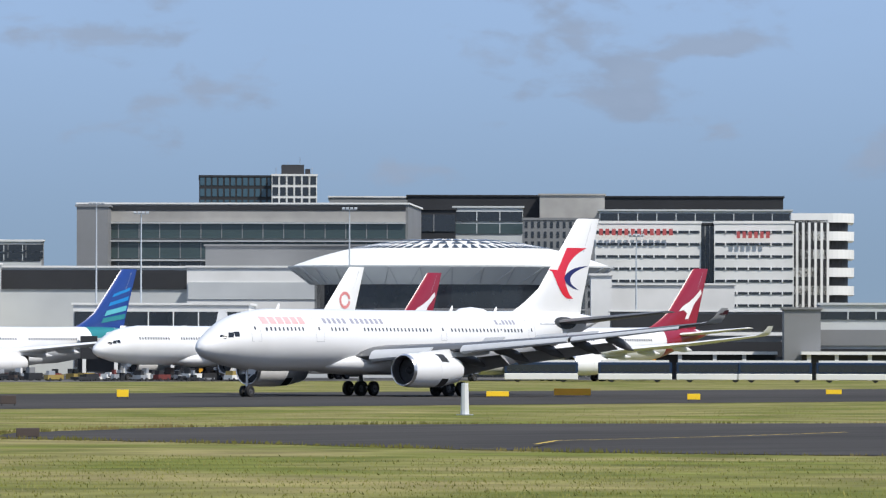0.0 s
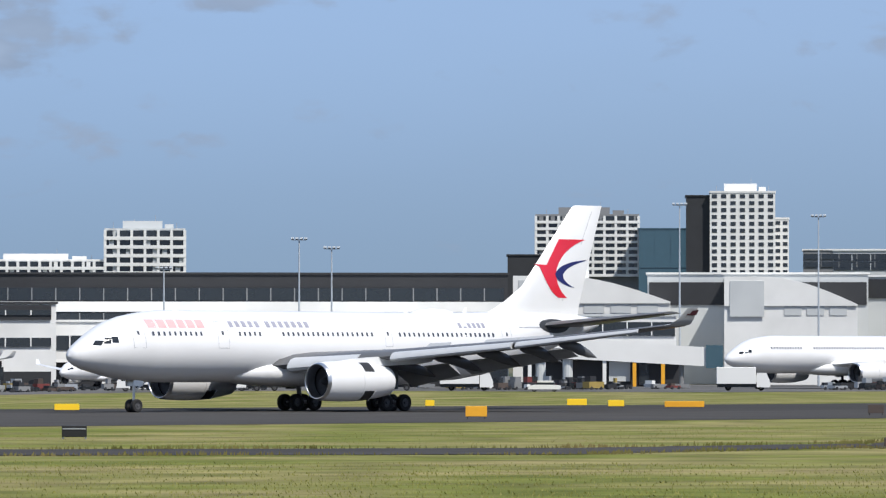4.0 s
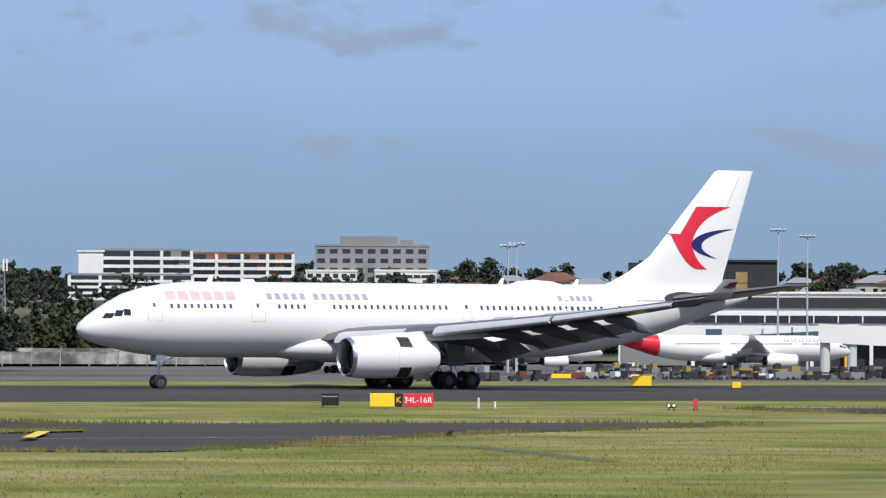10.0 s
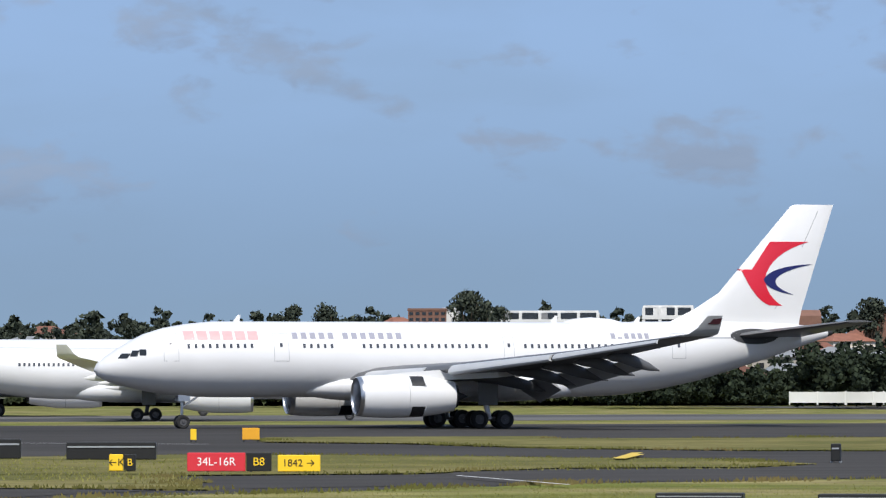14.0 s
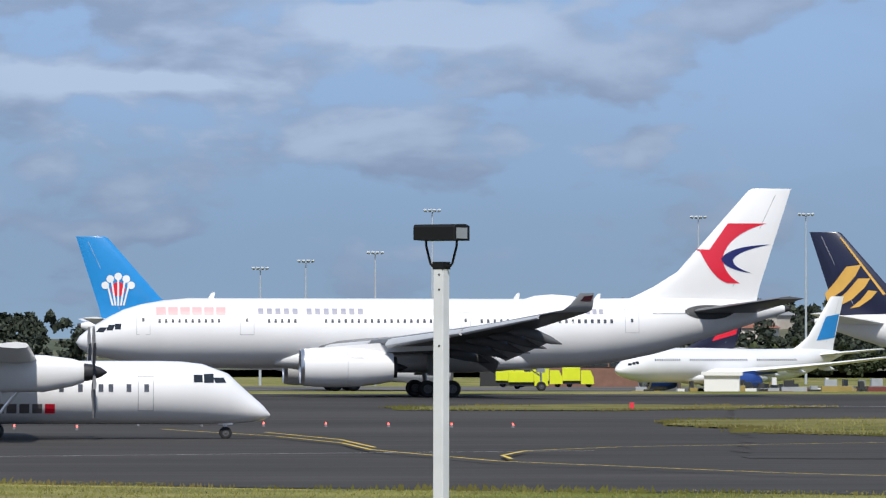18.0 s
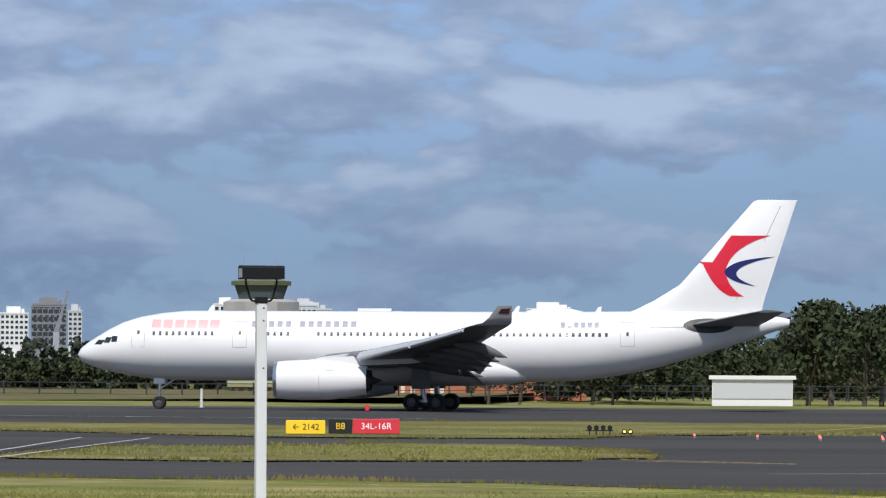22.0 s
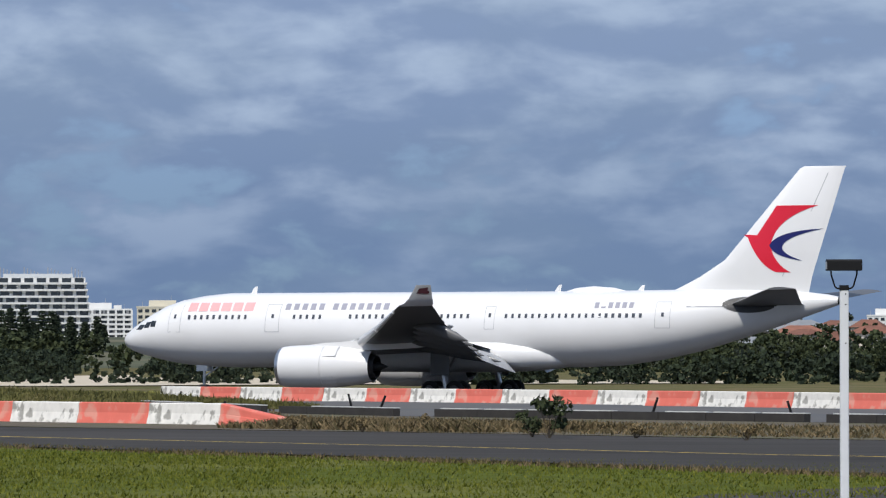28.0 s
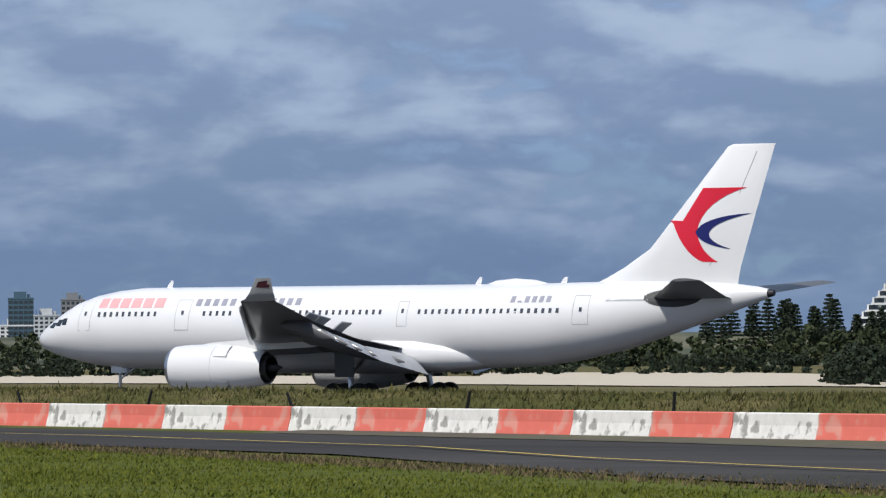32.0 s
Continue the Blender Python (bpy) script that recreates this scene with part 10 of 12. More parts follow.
sheet("taxiway", [(263.6, 249.0), (253.7, 240.1), (229.5, 234.9), (199.4, 256.1), (199.7, 278.8), (209.9, 294.2), (209.8, 270.2), (242.3, 247.7)], 0.026, ASPHALT, "narrow asphalt track in the grass", "taxiway")
sheet("taxiway", [(189.8, 298.3), (205.6, 293.1), (221.2, 272.4), (205.7, 252.8), (183.8, 259.5), (184.4, 288.9)], 0.028, ASPHALT, "dark asphalt track in the grass", "taxiway")
sheet("taxiway", [(108, 266), (117, 257), (125, 252), (137, 250), (148, 249), (159, 248), (154, 240), (140, 228), (128, 219), (115, 201), (106, 192), (97, 196), (88, 195), (81, 189), (86, 215), (95, 240)], 0.0355, ASPHALT, "broad dark asphalt taxiway entry", "taxiway")
sheet("grass_island", [(109.5, 222.5), (113.5, 232), (122.5, 238), (119.5, 229)], 0.092, ISLAND_GRASS, "wedge of rough grass on the taxiway", "grass")
sheet("worn_strip", [(112, 203), (122, 199.3), (119, 189), (114, 174), (113.5, 175), (118.2, 190), (120.6, 198)], 0.0145, DIRT, "crescent of bare brown earth", "earth")
sheet("taxiway", [(143.3, 242.2), (128.3, 237.0), (120.6, 236.9), (112.8, 220.0), (107.9, 219.5), (120.7, 251.7), (112.3, 260.6), (103.4, 269.8), (97.0, 278.7), (93.8, 294.3), (86.3, 302.6), (83.8, 325.2), (66.9, 332.0), (53.6, 335.1), (28.2, 138.1), (34.2, 136.8), (37.8, 144.4), (44.2, 163.6), (52.2, 174.7), (63.6, 179.8), (64.6, 178.6), (68.7, 184.3), (76.1, 186.9), (86.7, 191.7), (97.1, 194.3), (110.0, 198.1), (132.2, 220.7)], 0.034, ASPHALT, "dark asphalt connecting taxiway", "taxiway")
sheet("taxi_apron", [(128.0, 336.0), (128.0, 225.0), (95.0, 200.0), (75.0, 160.0), (35.9, 91.1), (31.4, 83.5), (9.1, 94.6), (1.7, 101.3), (-6.9, 109.9), (-15.6, 120.2), (-23.9, 123.7), (-32.5, 124.8), (-41.7, 104.3), (-61.0, 100.5), (-60.0, 141.6), (-57.8, 164.3), (-58.6, 176.0), (-100.0, 250.0), (-105.0, 336.0)], 0.018, ASPHALT, "wide dark asphalt taxiway junction", "taxiway")
sheet("grass_island", [(29.2, 321.3), (45.2, 345.0), (59.5, 323.3), (41.5, 298.5), (28.5, 302.9)], 0.065, ISLAND_GRASS, "grass island between taxiways", "grass")
sheet("grass_island", [(37.8, 213.4), (43.9, 232.6), (57.0, 246.3), (67.6, 245.5), (53.1, 173.1), (44.9, 180.1), (37.0, 201.6)], 0.068, ISLAND_GRASS, "grass island between taxiways", "grass")
sheet("grass_island", [(-41.1, 310.3), (-29.0, 316.9), (-3.2, 304.2), (-2.0, 275.4), (-14.7, 247.4), (-34.2, 246.6)], 0.071, ISLAND_GRASS, "grass island between taxiways", "grass")
sheet("grass_island", [(-30.3, 210.6), (-21.9, 205.8), (-14.7, 184.9), (-13.3, 168.4), (-24.9, 161.6)], 0.074, ISLAND_GRASS, "grass island between taxiways", "grass")
sheet("grass_island", [(-66.9, 296.6), (-45.3, 286.4), (-25.6, 253.2), (-18.5, 245.9), (-21.0, 230.1), (-35.0, 228.5), (-60.0, 259.5)], 0.077, ISLAND_GRASS, "grass island between taxiways", "grass")
sheet("grass_island", [(-39.9, 168.8), (-38.4, 193.1), (-26.3, 198.1), (-16.6, 189.5), (-16.1, 161.8), (-28.6, 155.8), (-37.8, 159.2)], 0.080, ISLAND_GRASS, "grass island between taxiways", "grass")
sheet("grass_island", [(-54.0, 163.6), (-46.3, 166.5), (-45.1, 159.5), (-52.1, 155.5)], 0.083, ISLAND_GRASS, "grass island between taxiways", "grass")
sheet("grass_island", [(91.3, 221.9), (91.6, 238.3), (86.5, 243.5), (85.4, 246.4), (78.4, 257.5), (71.4, 259.2), (60.2, 253.2), (51.0, 253.2), (38.5, 248.1), (36.0, 225.8), (38.1, 214.5), (46.0, 207.0), (56.8, 204.6), (58.8, 201.2), (68.0, 202.3), (77.6, 214.2), (84.9, 213.6)], 0.086, ISLAND_GRASS, "grass island between taxiways", "grass")
sheet("grass_island", [(114.6, 260.2), (102.7, 267.8), (97.1, 279.0), (95.2, 303.1), (89.4, 314.5), (95.6, 339.9), (114.2, 340.7), (111.0, 325.9), (140.0, 326.8)], 0.089, ISLAND_GRASS, "narrow grass strip beside the runway", "grass")
sheet("grass_island", [(37.9, 142.7), (41.7, 154.9), (47.5, 164.2), (57.1, 170.4), (63.5, 179.4), (64.2, 177.2), (68.2, 182.7), (75.2, 184.2), (80.1, 187.8), (91.1, 191.2), (64.8, 121.9), (51.5, 126.0), (49.0, 144.5), (44.6, 116.4), (40.3, 122.4), (37.0, 134.7)], 0.022, GRASS, "grass island between taxiways", "grass")
sheet("shore_flat", [(-900, 446), (-120, 446), (-60, 600), (-60, 1080), (-900, 1080)], 0.0105, VERGE_OLIVE, "dark scrubby flat before the bay", "grass")
sheet("olive_verge", [(-340, 205), (-100, 205), (-62, 262), (-66, 300), (-95, 334), (-340, 334)], 0.0105, VERGE_OLIVE, "olive dry grass between the barriers", "grass")
sheet("perimeter_road", [(-52, 176), (-56, 157), (-72, 170), (-88, 184), (-108, 199), (-125, 214), (-150, 240), (-184, 264), (-230, 291), (-330, 350), (-330, 366), (-262, 330), (-214, 303), (-180, 283), (-150, 264), (-131, 249), (-106, 237), (-89, 226), (-68.6, 216), (-60, 213)], 0.0705, ASPHALT, "dark asphalt perimeter road with a yellow line", "road")
sheet("verge", [(-60, 213), (-68.6, 216), (-89, 226), (-106, 237), (-131, 249), (-150, 264), (-180, 283), (-196, 360), (-165, 335), (-144, 307), (-130.7, 294), (-101, 274), (-80, 261), (-60, 252)], 0.093, DIRT, "dry dirt verge beside the barriers", "verge")
sheet("old_road", [(-190, 388), (-131, 346), (-98, 318), (-66, 283), (-60, 252), (-80, 261), (-101, 274), (-130.7, 294), (-144, 307), (-165, 335)], 0.107, OLD_ASPHALT, "worn pale asphalt service road", "road")
sheet("old_road", [(-227.8, 382.3), (-210.6, 375.7), (-178.5, 371.7), (-146.5, 379.8), (-134.6, 345.4), (-166.2, 343.9), (-197.1, 349.9), (-212.7, 355.3)], 0.110, OLD_ASPHALT, "worn pale asphalt service road", "road")
sheet("old_road", [(-281.8, 414.8), (-269.9, 407.6), (-231.3, 402.5), (-198.1, 397.8), (-185.9, 371.4), (-217.4, 377.3), (-254.3, 383.8), (-265.0, 389.8)], 0.113, OLD_ASPHALT, "worn pale asphalt service road", "road")
sheet("beach", [(-451.2, 783.2), (-411.2, 779.4), (-336.4, 684.8), (-280.9, 657.6), (-218.2, 612.2), (-205.4, 573.8), (-239.3, 555.0), (-259.2, 520.7), (-296.1, 553.3), (-333.0, 571.2)], 0.119, SAND, "pale sand bank along the shore", "beach")
sheet("beach", [(-487.5, 712.5), (-484.2, 734.5), (-399.3, 692.7), (-342.7, 642.8), (-347.3, 744.4), (-269.3, 569.2), (-285.6, 532.0), (-325.6, 561.9), (-385.2, 583.5), (-400.8, 585.4)], 0.122, SAND, "pale sand bank along the shore", "beach")
sheet("beach", [(-133.5, 498.3), (-124.0, 506.1), (-116.4, 502.3), (-103.2, 457.8), (-100.4, 443.7), (-101.2, 427.8), (-106.3, 424.2), (-114.6, 418.2)], 0.125, SAND, "pale bare sand by the runway end", "beach")
sheet("beach", [(-143.0, 445.0), (-138.6, 489.2), (-113.6, 450.9), (-106.5, 418.2), (-121.0, 418.5), (-134.0, 412.7)], 0.128, SAND, "pale bare sand by the runway end", "beach")
sheet("green_verge", [(-62, 60), (-61, 121), (-58, 145), (-58, 164), (-59, 176), (-97, 246), (-124, 256), (-209, 305), (-340, 378), (-340, 60)], 0.013, GRASS_GREEN, "lush green grass beside the shore road", "grass")

# ---- painted lines ----
painted_line("painted_line", [(10.2, 206.5), (14.2, 184.6), (15.8, 166.1), (15.8, 150.1)], 0.16, TAXI_YELLOW, 0.1362, "yellow taxiway guide line")
painted_line("painted_line", [(15.8, 150.1), (18.4, 127.6), (25.1, 108.8), (33.6, 94.2)], 0.16, TAXI_YELLOW, 0.1374, "yellow taxiway guide line")
painted_line("painted_line", [(14.4, 196.4), (16.3, 174.7), (16.3, 155.1)], 0.16, TAXI_YELLOW, 0.1386, "yellow taxiway guide line")
painted_line("painted_line", [(37.6, 167.1), (25.7, 156.2), (21.2, 147.4), (19.5, 138.2), (19.2, 131.8)], 0.16, TAXI_YELLOW, 0.1398, "yellow taxiway guide line")
painted_line("painted_line", [(-15.0, 256.6), (-10.0, 263.7), (-6.1, 293.2)], 0.15, TAXI_YELLOW, 0.141, "yellow taxiway guide line")
painted_line("painted_line", [(-4.5, 233.5), (-1.7, 244.8), (-0.8, 261.2)], 0.2, TAXI_YELLOW, 0.1422, "yellow taxiway guide line")
painted_line("painted_line", [(-38.0, 124.2), (-31.3, 117.6), (-16.5, 109.0), (-3.1, 97.1)], 0.13, TAXI_YELLOW, 0.1434, "yellow taxiway guide line")
painted_line("painted_line", [(-12.0, 102.6), (-10.3, 101.3), (2.1, 92.9), (9.7, 87.4)], 0.13, TAXI_YELLOW, 0.1446, "yellow taxiway guide line")
painted_line("painted_line", [(250.0, 207.0), (258.5, 212.3), (276.0, 215.2), (291.6, 219.5)], 0.2, TAXI_YELLOW, 0.1458, "yellow taxiway guide line")
painted_line("painted_line", [(-57, 177.5), (-76, 188), (-92, 200), (-102, 206.5), (-117, 217), (-136, 233), (-153, 251), (-180, 271), (-215, 291), (-262, 318)], 0.26, TAXI_YELLOW, 0.1494, "yellow line along the perimeter road")
painted_line("painted_line", [(-72.1, 331.5), (-53.9, 324.0), (-36.6, 321.0)], 0.5, LINE_WHITE, 0.1506, "white painted edge line")
painted_line("painted_line", [(53.1, 321.7), (71.0, 308.7), (82.1, 297.3)], 0.5, LINE_WHITE, 0.1518, "white painted edge line")
painted_line("painted_line", [(-7.7, 130.8), (23.7, 147.1)], 0.15, LINE_WHITE, 0.153, "white painted edge line")
painted_line("painted_line", [(-14.4, 159.5), (-7.4, 151.6)], 0.15, TAXI_YELLOW, 0.1542, "yellow taxiway guide line")
painted_line("painted_line", [(-13.9, 155.9), (-7.3, 150.6)], 0.15, TAXI_YELLOW, 0.1554, "yellow taxiway guide line")
painted_line("painted_line", [(67.2, 192.7), (65.8, 173.5)], 0.2, LINE_WHITE, 0.1566, "white painted edge line")
painted_line("painted_line", [(100.3, 208.9), (123.9, 210.5)], 0.15, LINE_WHITE, 0.1578, "white painted edge line")
painted_line("painted_line", [(-37.6, 149.8), (-40.6, 215.7)], 0.14, LINE_WHITE, 0.159, "white dashed taxiway edge marking")
painted_line("painted_line", [(-40.1, 164.7), (-43.9, 215.1)], 0.14, LINE_WHITE, 0.1614, "white dashed taxiway edge marking")
painted_line("painted_line", [(86.3, 234.2), (91.8, 248.9)], 0.5, TAXI_YELLOW, 0.1638, "broad yellow taxiway marking")
painted_line("painted_line", [(98.4, 222.3), (105.9, 239.6)], 0.5, TAXI_YELLOW, 0.165, "broad yellow taxiway marking")
painted_line("painted_line", [(86.6, 235.4), (93.4, 254.4)], 0.5, TAXI_YELLOW, 0.1662, "broad yellow taxiway marking")
painted_line("painted_line", [(109.7, 211.4), (115.7, 224.2)], 0.5, TAXI_YELLOW, 0.1674, "broad yellow taxiway marking")
painted_line("painted_line", [(-52.8, 143.8), (-53.2, 145.3), (-53.6, 146.9)], 0.16, LINE_WHITE, 0.1686, "white dashed taxiway edge marking")
painted_line("painted_line", [(-54.1, 149.0), (-54.5, 150.6), (-54.9, 152.1)], 0.16, LINE_WHITE, 0.1698, "white dashed taxiway edge marking")
painted_line("painted_line", [(-55.4, 154.3), (-55.7, 155.8), (-56.1, 157.4)], 0.16, LINE_WHITE, 0.1710, "white dashed taxiway edge marking")
painted_line("painted_line", [(-56.5, 159.6), (-56.9, 161.1), (-57.2, 162.7)], 0.16, LINE_WHITE, 0.1722, "white dashed taxiway edge marking")
painted_line("painted_line", [(-57.6, 164.8), (-57.8, 166.4), (-57.9, 168.0)], 0.16, LINE_WHITE, 0.1734, "white dashed taxiway edge marking")
painted_line("painted_line", [(-58.1, 170.2), (-58.2, 171.8), (-58.3, 173.4)], 0.16, LINE_WHITE, 0.1746, "white dashed taxiway edge marking")
painted_line("painted_line", [(-58.4, 175.6), (-58.4, 177.2), (-58.4, 178.8)], 0.16, LINE_WHITE, 0.1758, "white dashed taxiway edge marking")
painted_line("painted_line", [(-58.3, 181.0), (-58.3, 182.6), (-58.2, 184.2)], 0.16, LINE_WHITE, 0.1770, "white dashed taxiway edge marking")
painted_line("painted_line", [(-58.1, 186.4), (-58.0, 188.0), (-57.9, 189.6)], 0.16, LINE_WHITE, 0.1782, "white dashed taxiway edge marking")
painted_line("painted_line", [(-57.8, 191.8), (-57.7, 192.0), (-57.7, 192.2)], 0.16, LINE_WHITE, 0.1794, "white dashed taxiway edge marking")
painted_line("painted_line", [(-39.2, 98.1), (-39.4, 99.2), (-39.6, 100.4)], 0.16, LINE_WHITE, 0.1806, "white dashed taxiway edge marking")
painted_line("painted_line", [(-39.9, 102.1), (-40.1, 103.3), (-40.3, 104.5)], 0.16, LINE_WHITE, 0.1818, "white dashed taxiway edge marking")
painted_line("painted_line", [(-40.5, 106.2), (-40.7, 107.3), (-40.9, 108.5)], 0.16, LINE_WHITE, 0.1830, "white dashed taxiway edge marking")
painted_line("painted_line", [(-41.2, 110.2), (-41.4, 111.4), (-41.5, 112.6)], 0.16, LINE_WHITE, 0.1842, "white dashed taxiway edge marking")
painted_line("painted_line", [(-41.7, 114.3), (-41.9, 115.5), (-42.0, 116.6)], 0.16, LINE_WHITE, 0.1854, "white dashed taxiway edge marking")
painted_line("painted_line", [(-42.3, 118.3), (-42.4, 119.5), (-42.6, 120.7)], 0.16, LINE_WHITE, 0.1866, "white dashed taxiway edge marking")
painted_line("painted_line", [(-42.8, 122.4), (-42.9, 123.6), (-43.1, 124.8)], 0.16, LINE_WHITE, 0.1878, "white dashed taxiway edge marking")
painted_line("painted_line", [(-43.3, 126.5), (-43.4, 127.7), (-43.6, 128.8)], 0.16, LINE_WHITE, 0.1890, "white dashed taxiway edge marking")
painted_line("painted_line", [(-51.2, 128.6), (-51.2, 129.8), (-51.2, 131.0)], 0.16, LINE_WHITE, 0.1902, "white dashed taxiway edge marking")
painted_line("painted_line", [(-51.2, 132.7), (-51.2, 133.9), (-51.2, 135.1)], 0.16, LINE_WHITE, 0.1914, "white dashed taxiway edge marking")
painted_line("painted_line", [(-51.3, 136.8), (-51.1, 138.0), (-50.8, 139.1)], 0.16, LINE_WHITE, 0.1926, "white dashed taxiway edge marking")
painted_line("painted_line", [(-50.4, 140.8), (-50.1, 141.8), (-49.8, 142.8)], 0.16, LINE_WHITE, 0.1938, "white dashed taxiway edge marking")
painted_line("painted_line", [(-48.1, 145.3), (-48.3, 146.4), (-48.5, 147.5)], 0.16, LINE_WHITE, 0.1950, "white dashed taxiway edge marking")
painted_line("painted_line", [(-48.9, 149.0), (-49.1, 150.1), (-49.3, 151.2)], 0.16, LINE_WHITE, 0.1962, "white dashed taxiway edge marking")
painted_line("painted_line", [(-49.6, 152.8), (-49.8, 153.9), (-50.0, 154.9)], 0.16, LINE_WHITE, 0.1974, "white dashed taxiway edge marking")
painted_line("painted_line", [(-50.3, 156.5), (-50.4, 157.6), (-50.5, 158.7)], 0.16, LINE_WHITE, 0.1986, "white dashed taxiway edge marking")
painted_line("painted_line", [(-50.7, 160.3), (-50.8, 161.4), (-50.9, 162.5)], 0.16, LINE_WHITE, 0.1998, "white dashed taxiway edge marking")
painted_line("painted_line", [(-51.1, 164.1), (-51.2, 165.2), (-51.3, 166.3)], 0.16, LINE_WHITE, 0.2010, "white dashed taxiway edge marking")

# ---- near floodlight posts ----
lamp_post(81.89, 98.73, 5.808, 14, True)
lamp_post(7.36, 19.69, 5.656, -20, False)
lamp_post(-12.80, 35.32, 5.495, 0, True)
lamp_post(-49.85, 116.25, 5.675, 0, True)

# ---- signs and markers ----
airfield_sign(231.5, 298.9, ((2.18, SIGN_RED, "34L-16R", SIGN_WHITE), (0.57, SIGN_BLACK, "K", SIGN_YELLOW),), 0.49, 0.08, "red and black lit airfield guidance sign")
airfield_sign(167.9, 298.9, ((1.36, SIGN_YELLOW, "", SIGN_BLACK), (0.43, SIGN_BLACK, "K", SIGN_YELLOW), (1.66, SIGN_RED, "34L-16R", SIGN_WHITE),), 0.72, 0.12, "black, red and yellow lit airfield guidance sign")
airfield_sign(61.9, 207.1, ((2.33, SIGN_RED, "34L-16R", SIGN_WHITE), (1.02, SIGN_BLACK, "B8", SIGN_YELLOW),), 0.73, 0.12, "red and black lit airfield guidance sign")
airfield_sign(64.5, 206.2, ((1.71, SIGN_YELLOW, "1842 →", SIGN_BLACK),), 0.65, 0.11, "yellow lit airfield distance sign with an arrow")
airfield_sign(58.2, 209.8, ((0.59, SIGN_YELLOW, "←K", SIGN_BLACK), (0.50, SIGN_BLACK, "B", SIGN_YELLOW),), 0.66, 0.11, "yellow and black lit airfield direction sign")
airfield_sign(-35.7, 238.1, ((2.08, SIGN_YELLOW, "← 2142", SIGN_BLACK),), 0.71, 0.11, "yellow lit airfield distance sign with an arrow")
airfield_sign(-32.8, 239.5, ((1.26, SIGN_BLACK, "B8", SIGN_YELLOW), (2.47, SIGN_RED, "34L-16R", SIGN_WHITE),), 0.76, 0.12, "black and red lit airfield guidance sign")
airfield_sign(-48.5, 166.7, ((1.18, SIGN_BLACK, "B8", SIGN_YELLOW), (1.87, SIGN_YELLOW, "← B →", SIGN_BLACK),), 0.63, 0.10, "black and yellow direction sign part hidden by grass")
marker_board(439.8, 393.7, 1.02, 0.62, SIGN_YELLOW, label="yellow marker board standing on the field", leg=0.16)
marker_board(490.2, 383.0, 3.36, 0.62, SIGN_ORANGE, label="long orange marker board on the field", leg=0.16)
marker_board(461.0, 348.7, 1.09, 0.49, SIGN_YELLOW, label="yellow marker board standing on the field", leg=0.12)
marker_board(531.2, 381.9, 1.53, 0.44, SIGN_YELLOW, label="yellow marker board standing on the field", leg=0.11)
marker_board(378.1, 351.4, 1.16, 0.63, BROWN_CLAD, label="brown and yellow marker board on the grass", leg=0.16)
marker_board(253.3, 238.0, 1.04, 0.39, BROWN_CLAD, label="brown and yellow marker board on the grass", leg=0.10)
marker_board(478.5, 382.7, 2.03, 0.45, SIGN_YELLOW, label="yellow marker board standing on the field", leg=0.11)
marker_board(336.6, 350.7, 1.47, 0.71, SIGN_ORANGE, label="orange slatted marker board on the field", leg=0.18)
marker_board(424.4, 428.3, 1.74, 0.56, SIGN_YELLOW, label="yellow marker board standing on the field", leg=0.14)
marker_board(417.5, 416.7, 1.36, 0.54, SIGN_YELLOW, label="yellow marker board standing on the field", leg=0.14)
marker_board(417.3, 408.4, 3.36, 0.50, SIGN_ORANGE, label="long orange marker board on the field", leg=0.12)
marker_board(410.6, 432.6, 0.79, 0.51, SIGN_YELLOW, label="yellow marker board standing on the field", leg=0.13)
marker_board(357.6, 418.7, 1.97, 0.50, SIGN_YELLOW, label="yellow marker board standing on the field", leg=0.13)
marker_board(247.4, 418.0, 1.55, 0.78, SIGN_YELLOW, label="yellow marker board standing on the field", leg=0.19)
marker_board(320.3, 431.8, 0.57, 0.42, SIGN_YELLOW, label="yellow marker board standing on the field", leg=0.10)
marker_board(286.4, 505.4, 1.86, 0.42, SIGN_YELLOW, label="yellow marker board standing on the field", leg=0.11)
marker_board(249.1, 406.0, 0.65, 0.48, SIGN_YELLOW, label="yellow marker board standing on the field", leg=0.12)
marker_board(291.6, 430.1, 1.13, 0.47, SIGN_YELLOW, label="yellow marker board standing on the field", leg=0.12)
marker_board(86.0, 317.7, 0.35, 0.64, SIGN_YELLOW, label="yellow marker board standing on the field", leg=0.16)
marker_board(89.3, 317.1, 1.01, 0.69, SIGN_ORANGE, label="orange slatted marker board on the field", leg=0.17)
marker_board(209.6, 537.5, 0.68, 0.27, SIGN_YELLOW, label="yellow marker board standing on the field", leg=0.07)
ground_box(247.8, 288.4, 1.26, 0.68)
ground_box(61.4, 145.5, 2.57, 0.41)
ground_box(64.0, 139.3, 2.04, 0.48)
ground_box(94.1, 227.3, 0.42, 0.87)
ground_box(60.4, 247.7, 2.54, 0.99)
ground_box(64.9, 242.9, 4.05, 0.88)
ground_box(167.6, 307.2, 0.93, 0.78)
stake(173.1, 300.0, 0.60, POST_PAINT, "thin white marker post", 0.14)
stake(174.0, 299.8, 0.39, POST_PAINT, "thin white marker post", 0.14)
stake(-65.6, 294.3, 1.19, POST_PAINT, "thin white marker post", 0.14)
stake(352.6, 289.6, 2.04, POST_PAINT, "tall white cone-like marker post", 0.55)
stake(109.8, 252.7, 0.50, TAXI_YELLOW, "short yellow field marker", 0.3)
stake(121.3, 273.3, 0.45, SIGN_BLACK, "short black field marker", 0.35)
stake(-81.1, 380.3, 1.43, POST_PAINT, "white windsock-like marker post", 0.2)
